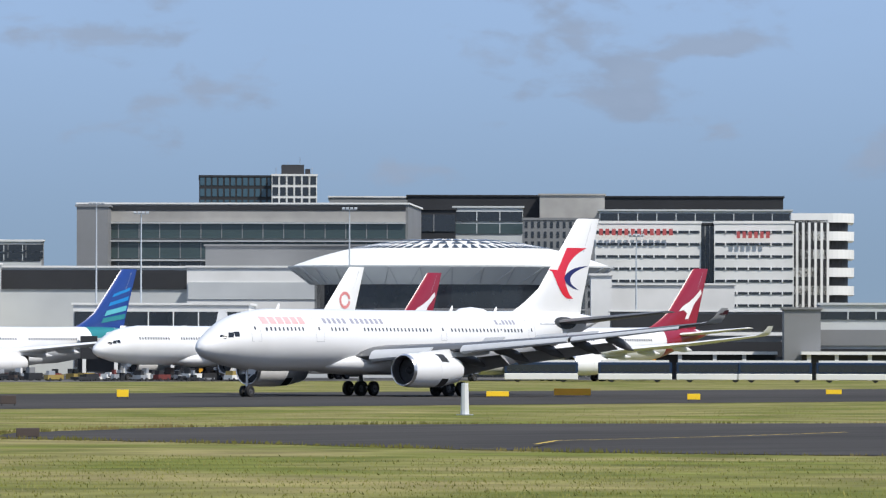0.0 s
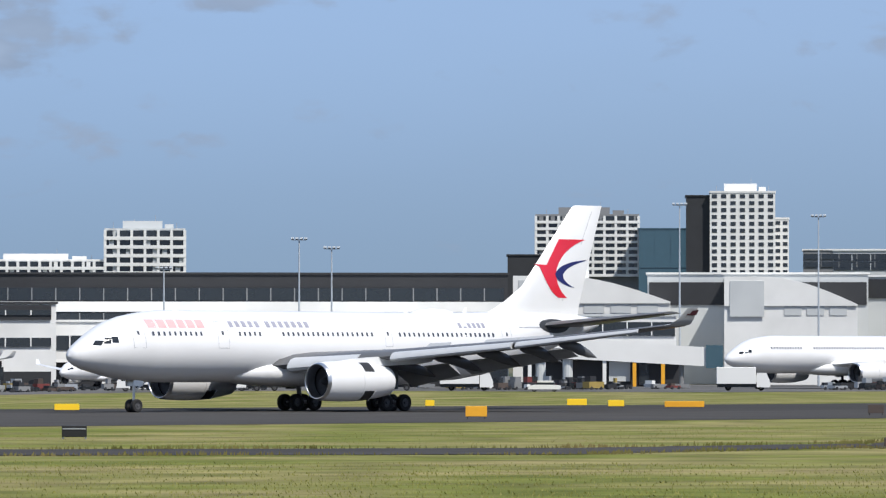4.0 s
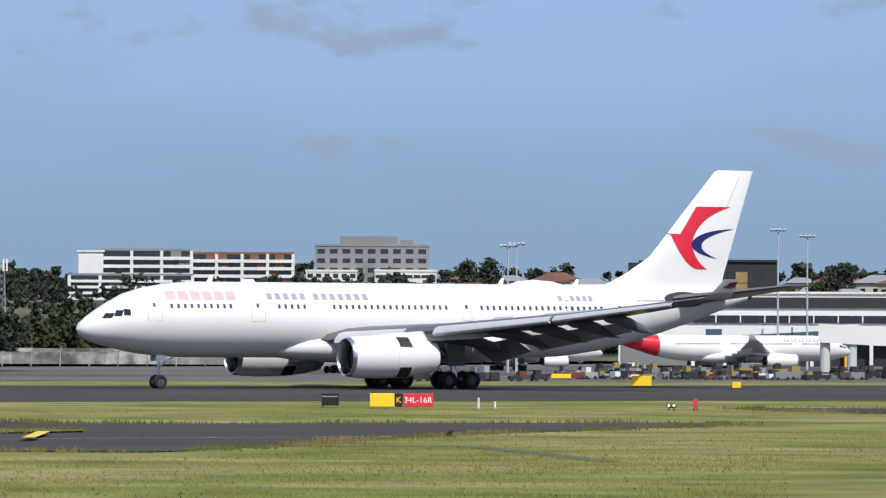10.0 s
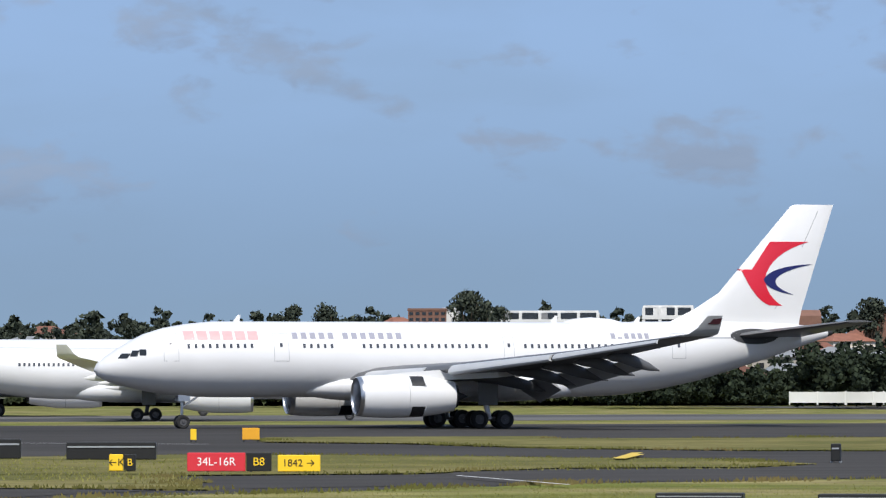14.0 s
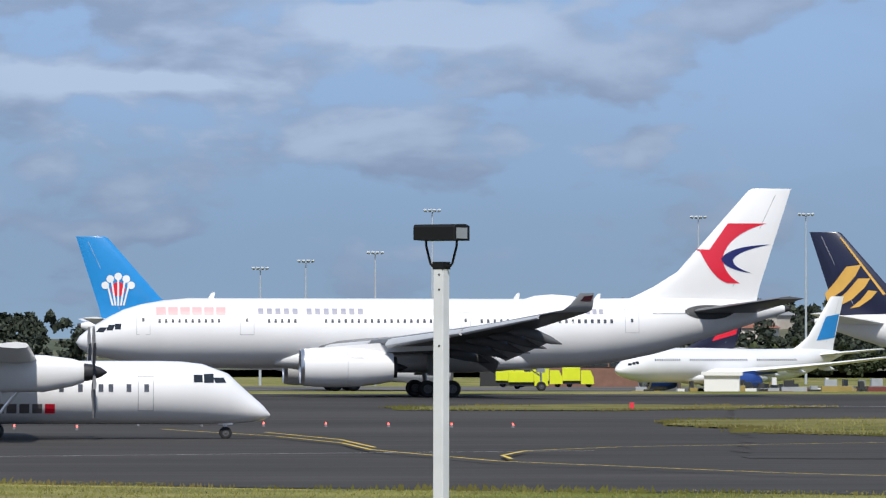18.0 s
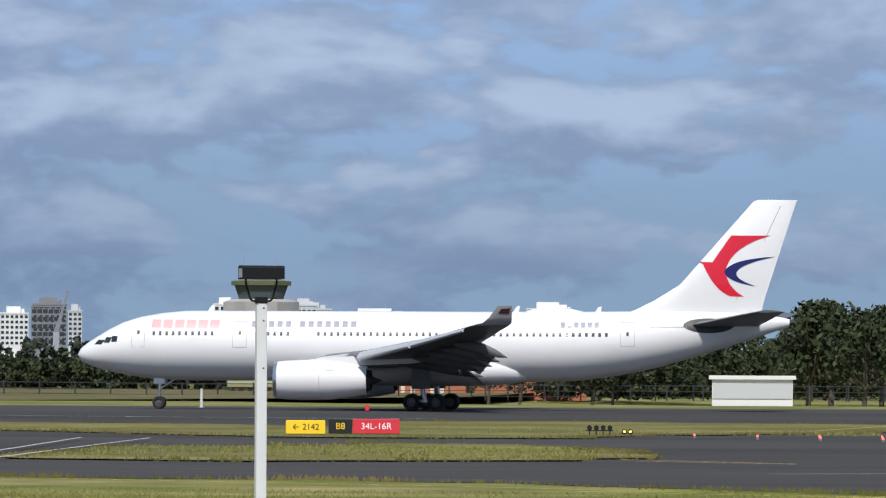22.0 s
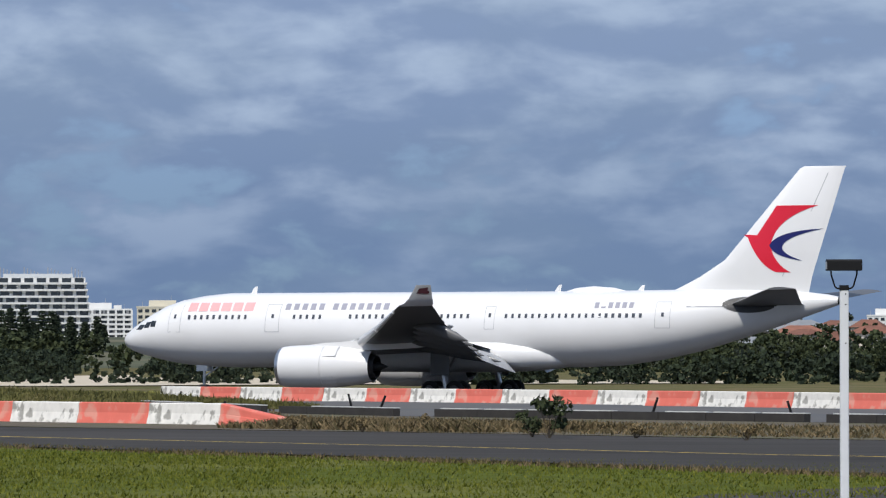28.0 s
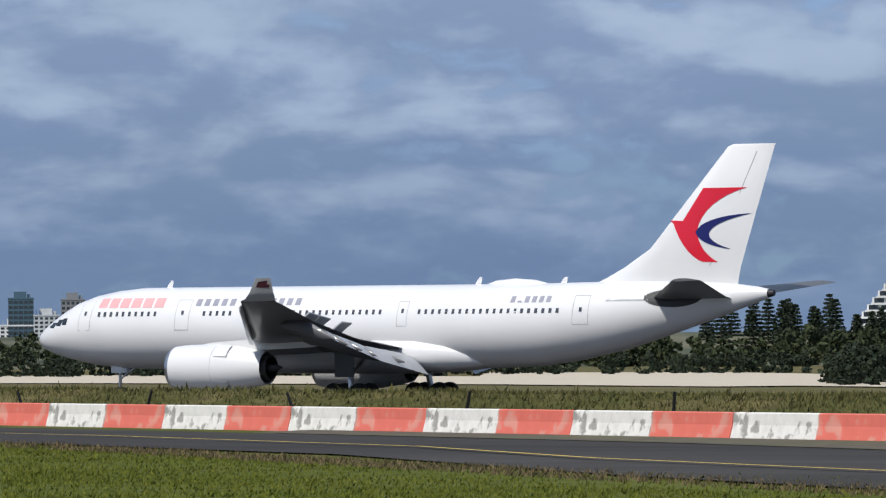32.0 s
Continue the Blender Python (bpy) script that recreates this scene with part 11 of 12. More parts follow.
stake(-66.1, 423.5, 1.60, POST_PAINT, "white marker post with a cap", 0.25)
stake(-55.4, 171.5, 0.79, SIGN_BLACK, "short black field post", 0.3)
inset_light(-9.0, 234.6, LIGHT_RED, "small red stop-bar light in the taxiway")
inset_light(-5.8, 233.4, LIGHT_RED, "small red stop-bar light in the taxiway")
inset_light(-2.6, 232.1, LIGHT_RED, "small red stop-bar light in the taxiway")
inset_light(0.5, 230.9, LIGHT_RED, "small red stop-bar light in the taxiway")
inset_light(3.7, 229.7, LIGHT_RED, "small red stop-bar light in the taxiway")
inset_light(6.8, 228.5, LIGHT_RED, "small red stop-bar light in the taxiway")
inset_light(9.8, 227.3, LIGHT_RED, "small red stop-bar light in the taxiway")
inset_light(12.9, 226.1, LIGHT_RED, "small red stop-bar light in the taxiway")
inset_light(15.9, 224.9, LIGHT_RED, "small red stop-bar light in the taxiway")
inset_light(18.9, 223.8, LIGHT_RED, "small red stop-bar light in the taxiway")
inset_light(21.9, 222.6, LIGHT_RED, "small red stop-bar light in the taxiway")
inset_light(24.9, 221.4, LIGHT_RED, "small red stop-bar light in the taxiway")
inset_light(27.8, 220.3, LIGHT_RED, "small red stop-bar light in the taxiway")
inset_light(-15.5, 237.5, LIGHT_RED, "small red stop-bar light in the taxiway")
inset_light(-12.1, 233.5, LIGHT_RED, "small red stop-bar light in the taxiway")
inset_light(-8.8, 229.6, LIGHT_RED, "small red stop-bar light in the taxiway")
inset_light(-5.6, 225.8, LIGHT_RED, "small red stop-bar light in the taxiway")
inset_light(-2.5, 222.1, LIGHT_RED, "small red stop-bar light in the taxiway")
inset_light(0.5, 218.5, LIGHT_RED, "small red stop-bar light in the taxiway")
inset_light(3.5, 215.0, LIGHT_RED, "small red stop-bar light in the taxiway")
inset_light(6.4, 211.6, LIGHT_RED, "small red stop-bar light in the taxiway")
light_bar(213.9, 295.6, 1.00, 0.41, 3, LIGHT_WHITE)
light_bar(50.0, 216.0, 1.15, 0.55, 4, LIGHT_WHITE)
light_bar(48.6, 216.3, 0.60, 0.37, 2, LIGHT_AMBER)
light_bar(-20.7, 242.2, 1.42, 0.59, 4, SIGN_BLACK)
light_bar(-19.3, 243.0, 0.62, 0.33, 2, LIGHT_AMBER)
light_bar(179.0, 289.0, 0.54, 0.35, 2, LIGHT_WHITE)
marker_board(181.3, 290.5, 0.22, 0.53, SIGN_RED, label="small red lit field marker", leg=0.1)
marker_board(43.5, 304.8, 0.29, 0.40, SIGN_RED, label="small red lit field marker", leg=0.1)
marker_board(-48.7, 390.5, 0.35, 0.43, SIGN_RED, label="small red lit field marker", leg=0.1)
marker_board(-45.0, 417.4, 0.37, 0.39, SIGN_RED, label="small red lit field marker", leg=0.1)

# ---- barriers ----
barrier_run([(-63.8, 285.7), (-98, 322), (-131, 350), (-188, 391)], 5.6, 1.02, 1, True)
barrier_run([(-120.4, 255.5), (-142, 268.5), (-209, 306.6), (-262, 336)], 6.06, 1.12, 0, True)
barrier_run([(-52.8, 172.5), (-49.5, 165.9)], 1.2, 0.2, 0)
barrier_run([(-44.7, 160.2), (-43.0, 158.0)], 1.2, 0.2, 0)
barrier_run([(-41.8, 157.0), (-38.7, 152.7)], 1.2, 0.2, 0)
barrier_run([(-62.9, 256.4), (-60.8, 251.5)], 1.2, 0.2, 0)
barrier_run([(-54.7, 243.1), (-52.5, 238.8)], 1.2, 0.2, 0)
barrier_run([(-67.5, 282.7), (-65.1, 277.2)], 1.2, 0.2, 0)
barrier_run([(-59.2, 270.5), (-57.1, 265.3)], 1.2, 0.2, 0)
field_car = car(-103.5, 334.9, 0, label="white estate car with dark windows behind the barrier")
field_car.scale = (1.08, 1.0, 1.24)
bm = bmesh.new()
rod(bm, (0.1, 0.85, 1.53), (0.1, 0.85, 1.68), 0.1, 0.07, 8)
part("beacon", bm, SIGN_YELLOW, field_car, "yellow roof beacon")
sand_heap(-98.7, 406.3, 10.6, 0.83, 1)
sand_heap(-101.5, 404.4, 5.5, 0.69, 2)
sand_heap(-98.2, 420.1, 4.3, 0.43, 3)
sand_heap(-122.3, 441.9, 13.2, 0.31, 5)
sand_heap(-186.2, 442.6, 11.9, 0.64, 6)

def grass_bank():
    """A low grassed bank between the runway and the shore road, with long grass on its crest."""
    crest = [(-150, 330, 0.1), (-163, 336, 0.75), (-180, 339, 1.18), (-205, 342, 1.32), (-240, 354, 1.4), (-280, 374, 1.4), (-340, 404, 1.3)]
    rows = []
    bm = bmesh.new()
    for k in range(96):
        q = k / 95 * (len(crest) - 1)
        a, b, f = crest[int(min(q, len(crest) - 2))], crest[int(min(q, len(crest) - 2)) + 1], q - int(min(q, len(crest) - 2))
        x, y, z = (u + (v - u) * f for u, v in zip(a, b))
        row = []
        for dy, h in ((-11, -0.05), (-7, 0.3), (-3.5, 0.72), (-1, 0.96), (1, 1.0), (4, 0.8), (9, 0.35), (15, -0.05)):
            n = noise.noise(Vector((x * 0.16, (y + dy) * 0.3, 2.7))) * 0.14 * max(0.0, h)
            row.append((x - dy * 0.45, y + dy, z * h + n))
        rows.append(row)
    loft(bm, rows, cap=False, closed=False)
    bmesh.ops.recalc_face_normals(bm, faces=bm.faces[:])
    bank = part("grass_bank", bm, BANK_GRASS, smooth=True)
    tagged(bank, "low grassy bank hiding the runway's edge", "bank", kind="structure")
    rng = np.random.default_rng(71)
    r = np.array(rows)
    n = 30000
    i, f = rng.integers(0, 95, n), rng.random((n, 1))
    j, g = rng.integers(1, 5, n), rng.random((n, 1))
    p = (r[i, j] * (1 - f) + r[i + 1, j] * f) * (1 - g) + (r[i, j + 1] * (1 - f) + r[i + 1, j + 1] * f) * g
    hh = rng.uniform(0.08, 0.32, n) * (1 + (rng.random(n) > 0.97) * 0.8)
    ang = rng.uniform(0, math.pi, n)
    w = hh * rng.uniform(0.1, 0.3, n)
    off = np.stack([np.cos(ang) * w, np.sin(ang) * w, np.zeros(n) - 0.02], 1)
    tip = np.stack([rng.normal(size=n) * hh * 0.5, rng.normal(size=n) * hh * 0.2, hh], 1)
    V = np.stack([p - off * (1, 1, -1), p + off, p + tip], 1).reshape(-1, 3)
    me = bpy.data.meshes.new("grass_tufts")
    me.from_pydata(V.tolist(), [], np.arange(3 * n).reshape(-1, 3).tolist())
    me.materials.append(BANK_BLADE)
    tagged(new("grass_tufts", me), "long uneven grass on the bank", "grass", kind="stuff")


BANK_GRASS = material("bank_grass", (0.075, 0.075, 0.022), rough=0.95, vary=0.35, scale=0.8, bump=0.1, bump_scale=2.0, second=(0.12, 0.1, 0.04), second_scale=0.15, spec=0.1)
BANK_BLADE = leaf_material("bank_grass_blades", (0.035, 0.04, 0.012), (0.15, 0.14, 0.05))
grass_bank()


def kerb_run(pts, unit=4.0):
    """Dark concrete kerb stones with a worn white top edge, end to end."""
    line = [Vector(p) for p in pts]
    root = thing("kerb", pose(line[0].x, line[0].y, 0.09), "low dark concrete kerb with a worn white top", "kerb")
    bm = bmesh.new()
    box(bm, 0, unit - 0.06, -0.2, 0.2, 0, 0.42)
    first = None
    for a, b in zip(line, line[1:]):
        d = b - a
        for k in range(int(d.length / unit)):
            q = a + d.normalized() * unit * k
            m = pose(q.x - line[0].x, q.y - line[0].y, 0, 0, 0, math.degrees(math.atan2(d.y, d.x)))
            if first is None:
                first = part("kerb_stone", bm, KERB_DARK, root)
                first.matrix_local = m
                bm = bmesh.new()
                box(bm, 0, unit - 0.5, -0.22, 0.1, 0.423, 0.47)
                cap = part("painted_cap", bm, LINE_WHITE, root)
                cap.matrix_local = m
            else:
                shared("kerb_stone", first.data, root, m)
                if k % 5 != 3:
                    shared("painted_cap", cap.data, root, m)


KERB_DARK = material("stained_concrete_kerb", (0.03, 0.027, 0.025), rough=0.9, vary=0.25, scale=1.5)
kerb_run([(-93, 268.5), (-101, 274), (-130.7, 294), (-144, 307), (-165, 335)])
for x, y, h, tilt in ((-163.5, 339, 1.1, 14), (-144.6, 322, 1.1, -16), (-115.8, 293, 1.2, 20), (-105.2, 285, 1.1, -20), (-134.5, 300.6, 1.25, 24), (-121, 290, 1.1, -12), (-127.5, 262, 1.3, 22), (-97, 279, 1.2, -14), (-205, 313, 1.75, 18), (-216, 319, 1.7, -20), (-228, 326, 1.7, -14), (-191, 305, 1.75, -22), (-178, 298, 1.8, 12), (-162, 288, 1.8, 4)):
    root = thing("stake", pose(x, y, 0), "dark leaning timber stake beside the verge", "stake", "verge stakes")
    bm = bmesh.new()
    lean = radians(tilt)
    rod(bm, (0, 0, -0.1), (h * math.sin(lean), 0, h * math.cos(lean)), 0.09, 0.07, 6)
    part("post", bm, BLACK_BOX, root)

# ---- fences, scrub and grass ----
mesh_fence([(337, 818), (299, 837), (325, 833), (317, 845)], 1.7, WHITE_WALL, "low white boarded boundary wall", 2.5, 1)
mesh_fence([(340, 837), (385, 882), (408, 877), (466, 874)], 2.2, FENCE_BOARD, "pale patched boundary fence of weathered panels", 2.5, 1)
mesh_fence([(340, 817), (390, 795), (408, 786)], 1.8, FENCE_BOARD, "pale patched boundary fence of weathered panels", 2.5, 1)
mesh_fence([(-87, 627), (-76, 618), (-13, 622), (-44, 621), (-82, 618), (-153, 616), (-172, 611)], 1.5, CHARCOAL, "dark steel picket boundary fence", 2, 0)
bush(-96.2, 224.1, 1.76, 9, LEAF)
bush(-97.9, 226.7, 0.88, 10, LEAF)
bush(-92.8, 225.1, 0.72, 11, DRY_LEAF)
bush(-86.6, 220.9, 0.66, 12, DRY_LEAF)
bush(-111.6, 261.9, 0.88, 13, LEAF)
bush(-74.2, 216.0, 0.66, 14, DRY_LEAF)
bush(-115.1, 242.2, 0.72, 15, DRY_LEAF)
bush(-110.2, 238.2, 0.66, 16, DRY_LEAF)
bush(-124.7, 262.8, 0.83, 17, DRY_LEAF)
bush(-119.6, 254.5, 0.66, 18, DRY_LEAF)
bush(-59.4, 254.9, 0.55, 19, DRY_LEAF)
bush(-112.8, 252.5, 0.72, 20, DRY_LEAF)
bush(129.7, 217.2, 0.28, 21, LEAF)
bush(107.6, 218.5, 0.44, 22, LEAF)
bush(109.7, 219.7, 0.25, 23, DRY_LEAF)
tufts("tufted dry-green grass blades on the near verge", [(144.3, 181.8), (178.0, 142.1), (238.2, 181.9), (194.2, 249.1)], 42000, 0.11, 1, GRASS_BLADE)
tufts("tufted dry-green grass blades on the near verge", [(91.3, 151.1), (147.6, 179.0), (200.9, 246.8), (118.9, 214.6)], 46000, 0.10, 2, GRASS_BLADE)
tufts("tufted dry-green grass blades on the near verge", [(81.8, 108.0), (50.9, 127.1), (65.7, 177.8), (128.2, 188.6)], 70000, 0.10, 3, GRASS_BLADE)
tufts("tufted dry-green grass blades on the near verge", [(58.5, 142.4), (44.2, 144.9), (49.4, 168.7), (69.2, 176.8)], 16000, 0.10, 32, GRASS_BLADE)
tufts("grass blades on a taxiway island", [(84.8, 211.3), (59.4, 207.9), (67.8, 245.1), (94.3, 239.8)], 9000, 0.2, 33, GRASS_BLADE)
tufts("tufted dry-green grass blades on the near verge", [(149.6, 267.4), (346.1, 253.3), (436.4, 313.1), (167.3, 305.1)], 26000, 0.10, 4, GRASS_BLADE)
tufts("tufted dry-green grass blades on the near verge", [(99.2, 286.2), (154.4, 266.4), (170.2, 298.5), (113.5, 334.2)], 14000, 0.10, 5, GRASS_BLADE)
tufts("tufted dry-green grass blades on the near verge", [(-36.9, 97.2), (26.1, 76.2), (28.6, 89.9), (-38.2, 103.0)], 26000, 0.10, 6, GRASS_BLADE)
tufts("tufted dry-green grass blades on the near verge", [(-34.8, 93.6), (5.8, 87.3), (6.3, 101.7), (-39.0, 112.9)], 26000, 0.10, 7, GRASS_BLADE)
tufts("tufted dry-green grass blades on the near verge", [(-77.8, 126.6), (-46.2, 142.3), (-58.1, 174.3), (-110.7, 192.6)], 42000, 0.16, 8, GREEN_BLADE)
tufts("tufted dry-green grass blades on the near verge", [(-126.3, 184.4), (-74.2, 125.5), (-105.1, 190.5), (-177.0, 259.0)], 46000, 0.16, 9, GREEN_BLADE)
tufts("long grass by the far barrier", [(-280.5, 411.6), (-175.2, 408.0), (-195.3, 459.0), (-328.4, 482.2)], 16000, 0.35, 10, GRASS_BLADE)
tufts("dry scrub along the verge", [(-62, 214), (-110, 239), (-114, 268), (-62, 240)], 24000, 0.42, 11, SCRUB_BLADE, lean=0.8, wide=0.35)
tufts("dry scrub along the verge", [(-108, 239), (-121, 247), (-134, 283), (-108, 264)], 16000, 0.5, 12, SCRUB_BLADE, lean=0.8, wide=0.35)
tufts("dry scrub along the verge", [(-104, 237), (-119, 247), (-121, 255), (-100, 245)], 12000, 0.7, 63, SCRUB_BLADE, lean=0.8, wide=0.35)
tufts("dark grass fringe beside the perimeter road", [(-57, 155), (-108, 197), (-107, 200), (-57, 158)], 7000, 0.26, 64, SCRUB_BLADE, lean=0.6, wide=0.3)
tufts("dark grass fringe beside the perimeter road", [(-108, 196), (-184, 262), (-183, 266), (-107, 200)], 11000, 0.26, 65, SCRUB_BLADE, lean=0.6, wide=0.3)
tufts("grass blades on a taxiway island", [(55.5, 183.7), (37.7, 206.5), (44.2, 242.9), (69.8, 248.6)], 9000, 0.25, 13, GRASS_BLADE)
tufts("grass blades on a taxiway island", [(-15.7, 166.0), (-29.1, 166.5), (-34.4, 208.8), (-16.9, 183.6)], 9000, 0.25, 14, GRASS_BLADE)
tufts("grass blades on a taxiway island", [(-16.5, 166.8), (-38.7, 164.1), (-39.0, 196.9), (-18.4, 194.4)], 9000, 0.25, 15, GRASS_BLADE)
tufts("grass blades on a taxiway island", [(-6.2, 249.5), (-39.0, 245.8), (-43.4, 281.6), (-6.5, 265.3)], 7000, 0.22, 16, GRASS_BLADE)
tufts("lush grass blades beside the shore road", [(-120, 216), (-90, 184), (-58, 100), (-125, 140)], 40000, 0.16, 61, GREEN_BLADE)
tufts("lush grass blades beside the shore road", [(-300, 332), (-120, 217), (-112, 150), (-290, 200)], 60000, 0.16, 62, GREEN_BLADE)


def paved_at(x, y):
    if 335 < y < 440:
        return True
    if any(inside(q, x, y) for q in LAWNS):
        return False
    return any(inside(q, x, y) for q in PAVED)


def turf_fringe():
    """Longer unmown blades where grass meets asphalt."""
    rng = np.random.default_rng(77)
    spots = []
    for poly in PAVED + LAWNS:
        for (x0, y0), (x1, y1) in zip(poly, poly[1:] + poly[:1]):
            mx, my = (x0 + x1) / 2, (y0 + y1) / 2
            if not (-58 < mx < 345 and 85 < my < 334):
                continue
            far = math.hypot(x1 - x0, y1 - y0) + 1e-6
            nx, ny = (y0 - y1) / far, (x1 - x0) / far
            a, b = paved_at(mx + nx * 1.2, my + ny * 1.2), paved_at(mx - nx * 1.2, my - ny * 1.2)
            if a == b:
                continue
            side = -1 if a else 1
            lush = 0.45 + 0.55 * math.sin(mx * 0.31 + my * 0.17) ** 2
            for _ in range(int(far * 22 * lush)):
                u, d = rng.random(), side * (abs(rng.normal()) * 0.9 - 0.15)
                spots.append((x0 + (x1 - x0) * u + nx * d, y0 + (y1 - y0) * u + ny * d, lush))
    p = np.array(spots)
    n = len(p)
    hh = rng.uniform(0.02, 0.17, n) * p[:, 2]
    w = 0.5 * hh
    lx = rng.normal(size=n) * 0.5 * hh
    base = np.full(n, 0.02)
    V = np.stack([np.stack([p[:, 0] - w, p[:, 1], base], 1), np.stack([p[:, 0] + w, p[:, 1], base], 1), np.stack([p[:, 0] + lx, p[:, 1], base + hh + 0.06], 1)], 1).reshape(-1, 3)
    me = bpy.data.meshes.new("grass_fringe")
    me.from_pydata(V.tolist(), [], np.arange(3 * n).reshape(-1, 3).tolist())
    me.materials.append(FRINGE_BLADE)
    return tagged(new("grass_fringe", me), "unmown grass blades along the taxiway edges", "grass", kind="stuff")


turf_fringe()

# the wide-body that taxies beyond the runway
taxi_jet = parked_jet(-60, 712, -1.6, 180, 1.19, "white wide-body with a sky-blue tail taxiing", FIN_SKY, emblem=(PAINT_RED, disc_shape(53.6, 11.2, 0.8)), titles=TITLE_BLUE)
for fin in [o for o in taxi_jet.children if o.name.startswith("fin")]:
    for k in range(5):
        a = radians(18 + 36 * k)
        for side in (-1, 1):
            part("crest_petal", fin_patch(disc_shape(53.6 + 1.5 * math.cos(a), 11.2 + 1.4 * math.sin(a), 0.42), side, 0.05), PAINT_WHITE, fin)
            part("crest_stem", fin_patch([(53.5 - 0.3 * (k - 2), 9.4), (53.7 - 0.3 * (k - 2), 9.4), (53.7 + 1.2 * math.cos(a), 11.2 + 1.1 * math.sin(a)), (53.5 + 1.2 * math.cos(a), 11.2 + 1.1 * math.sin(a))], side, 0.055), PAINT_WHITE, fin)
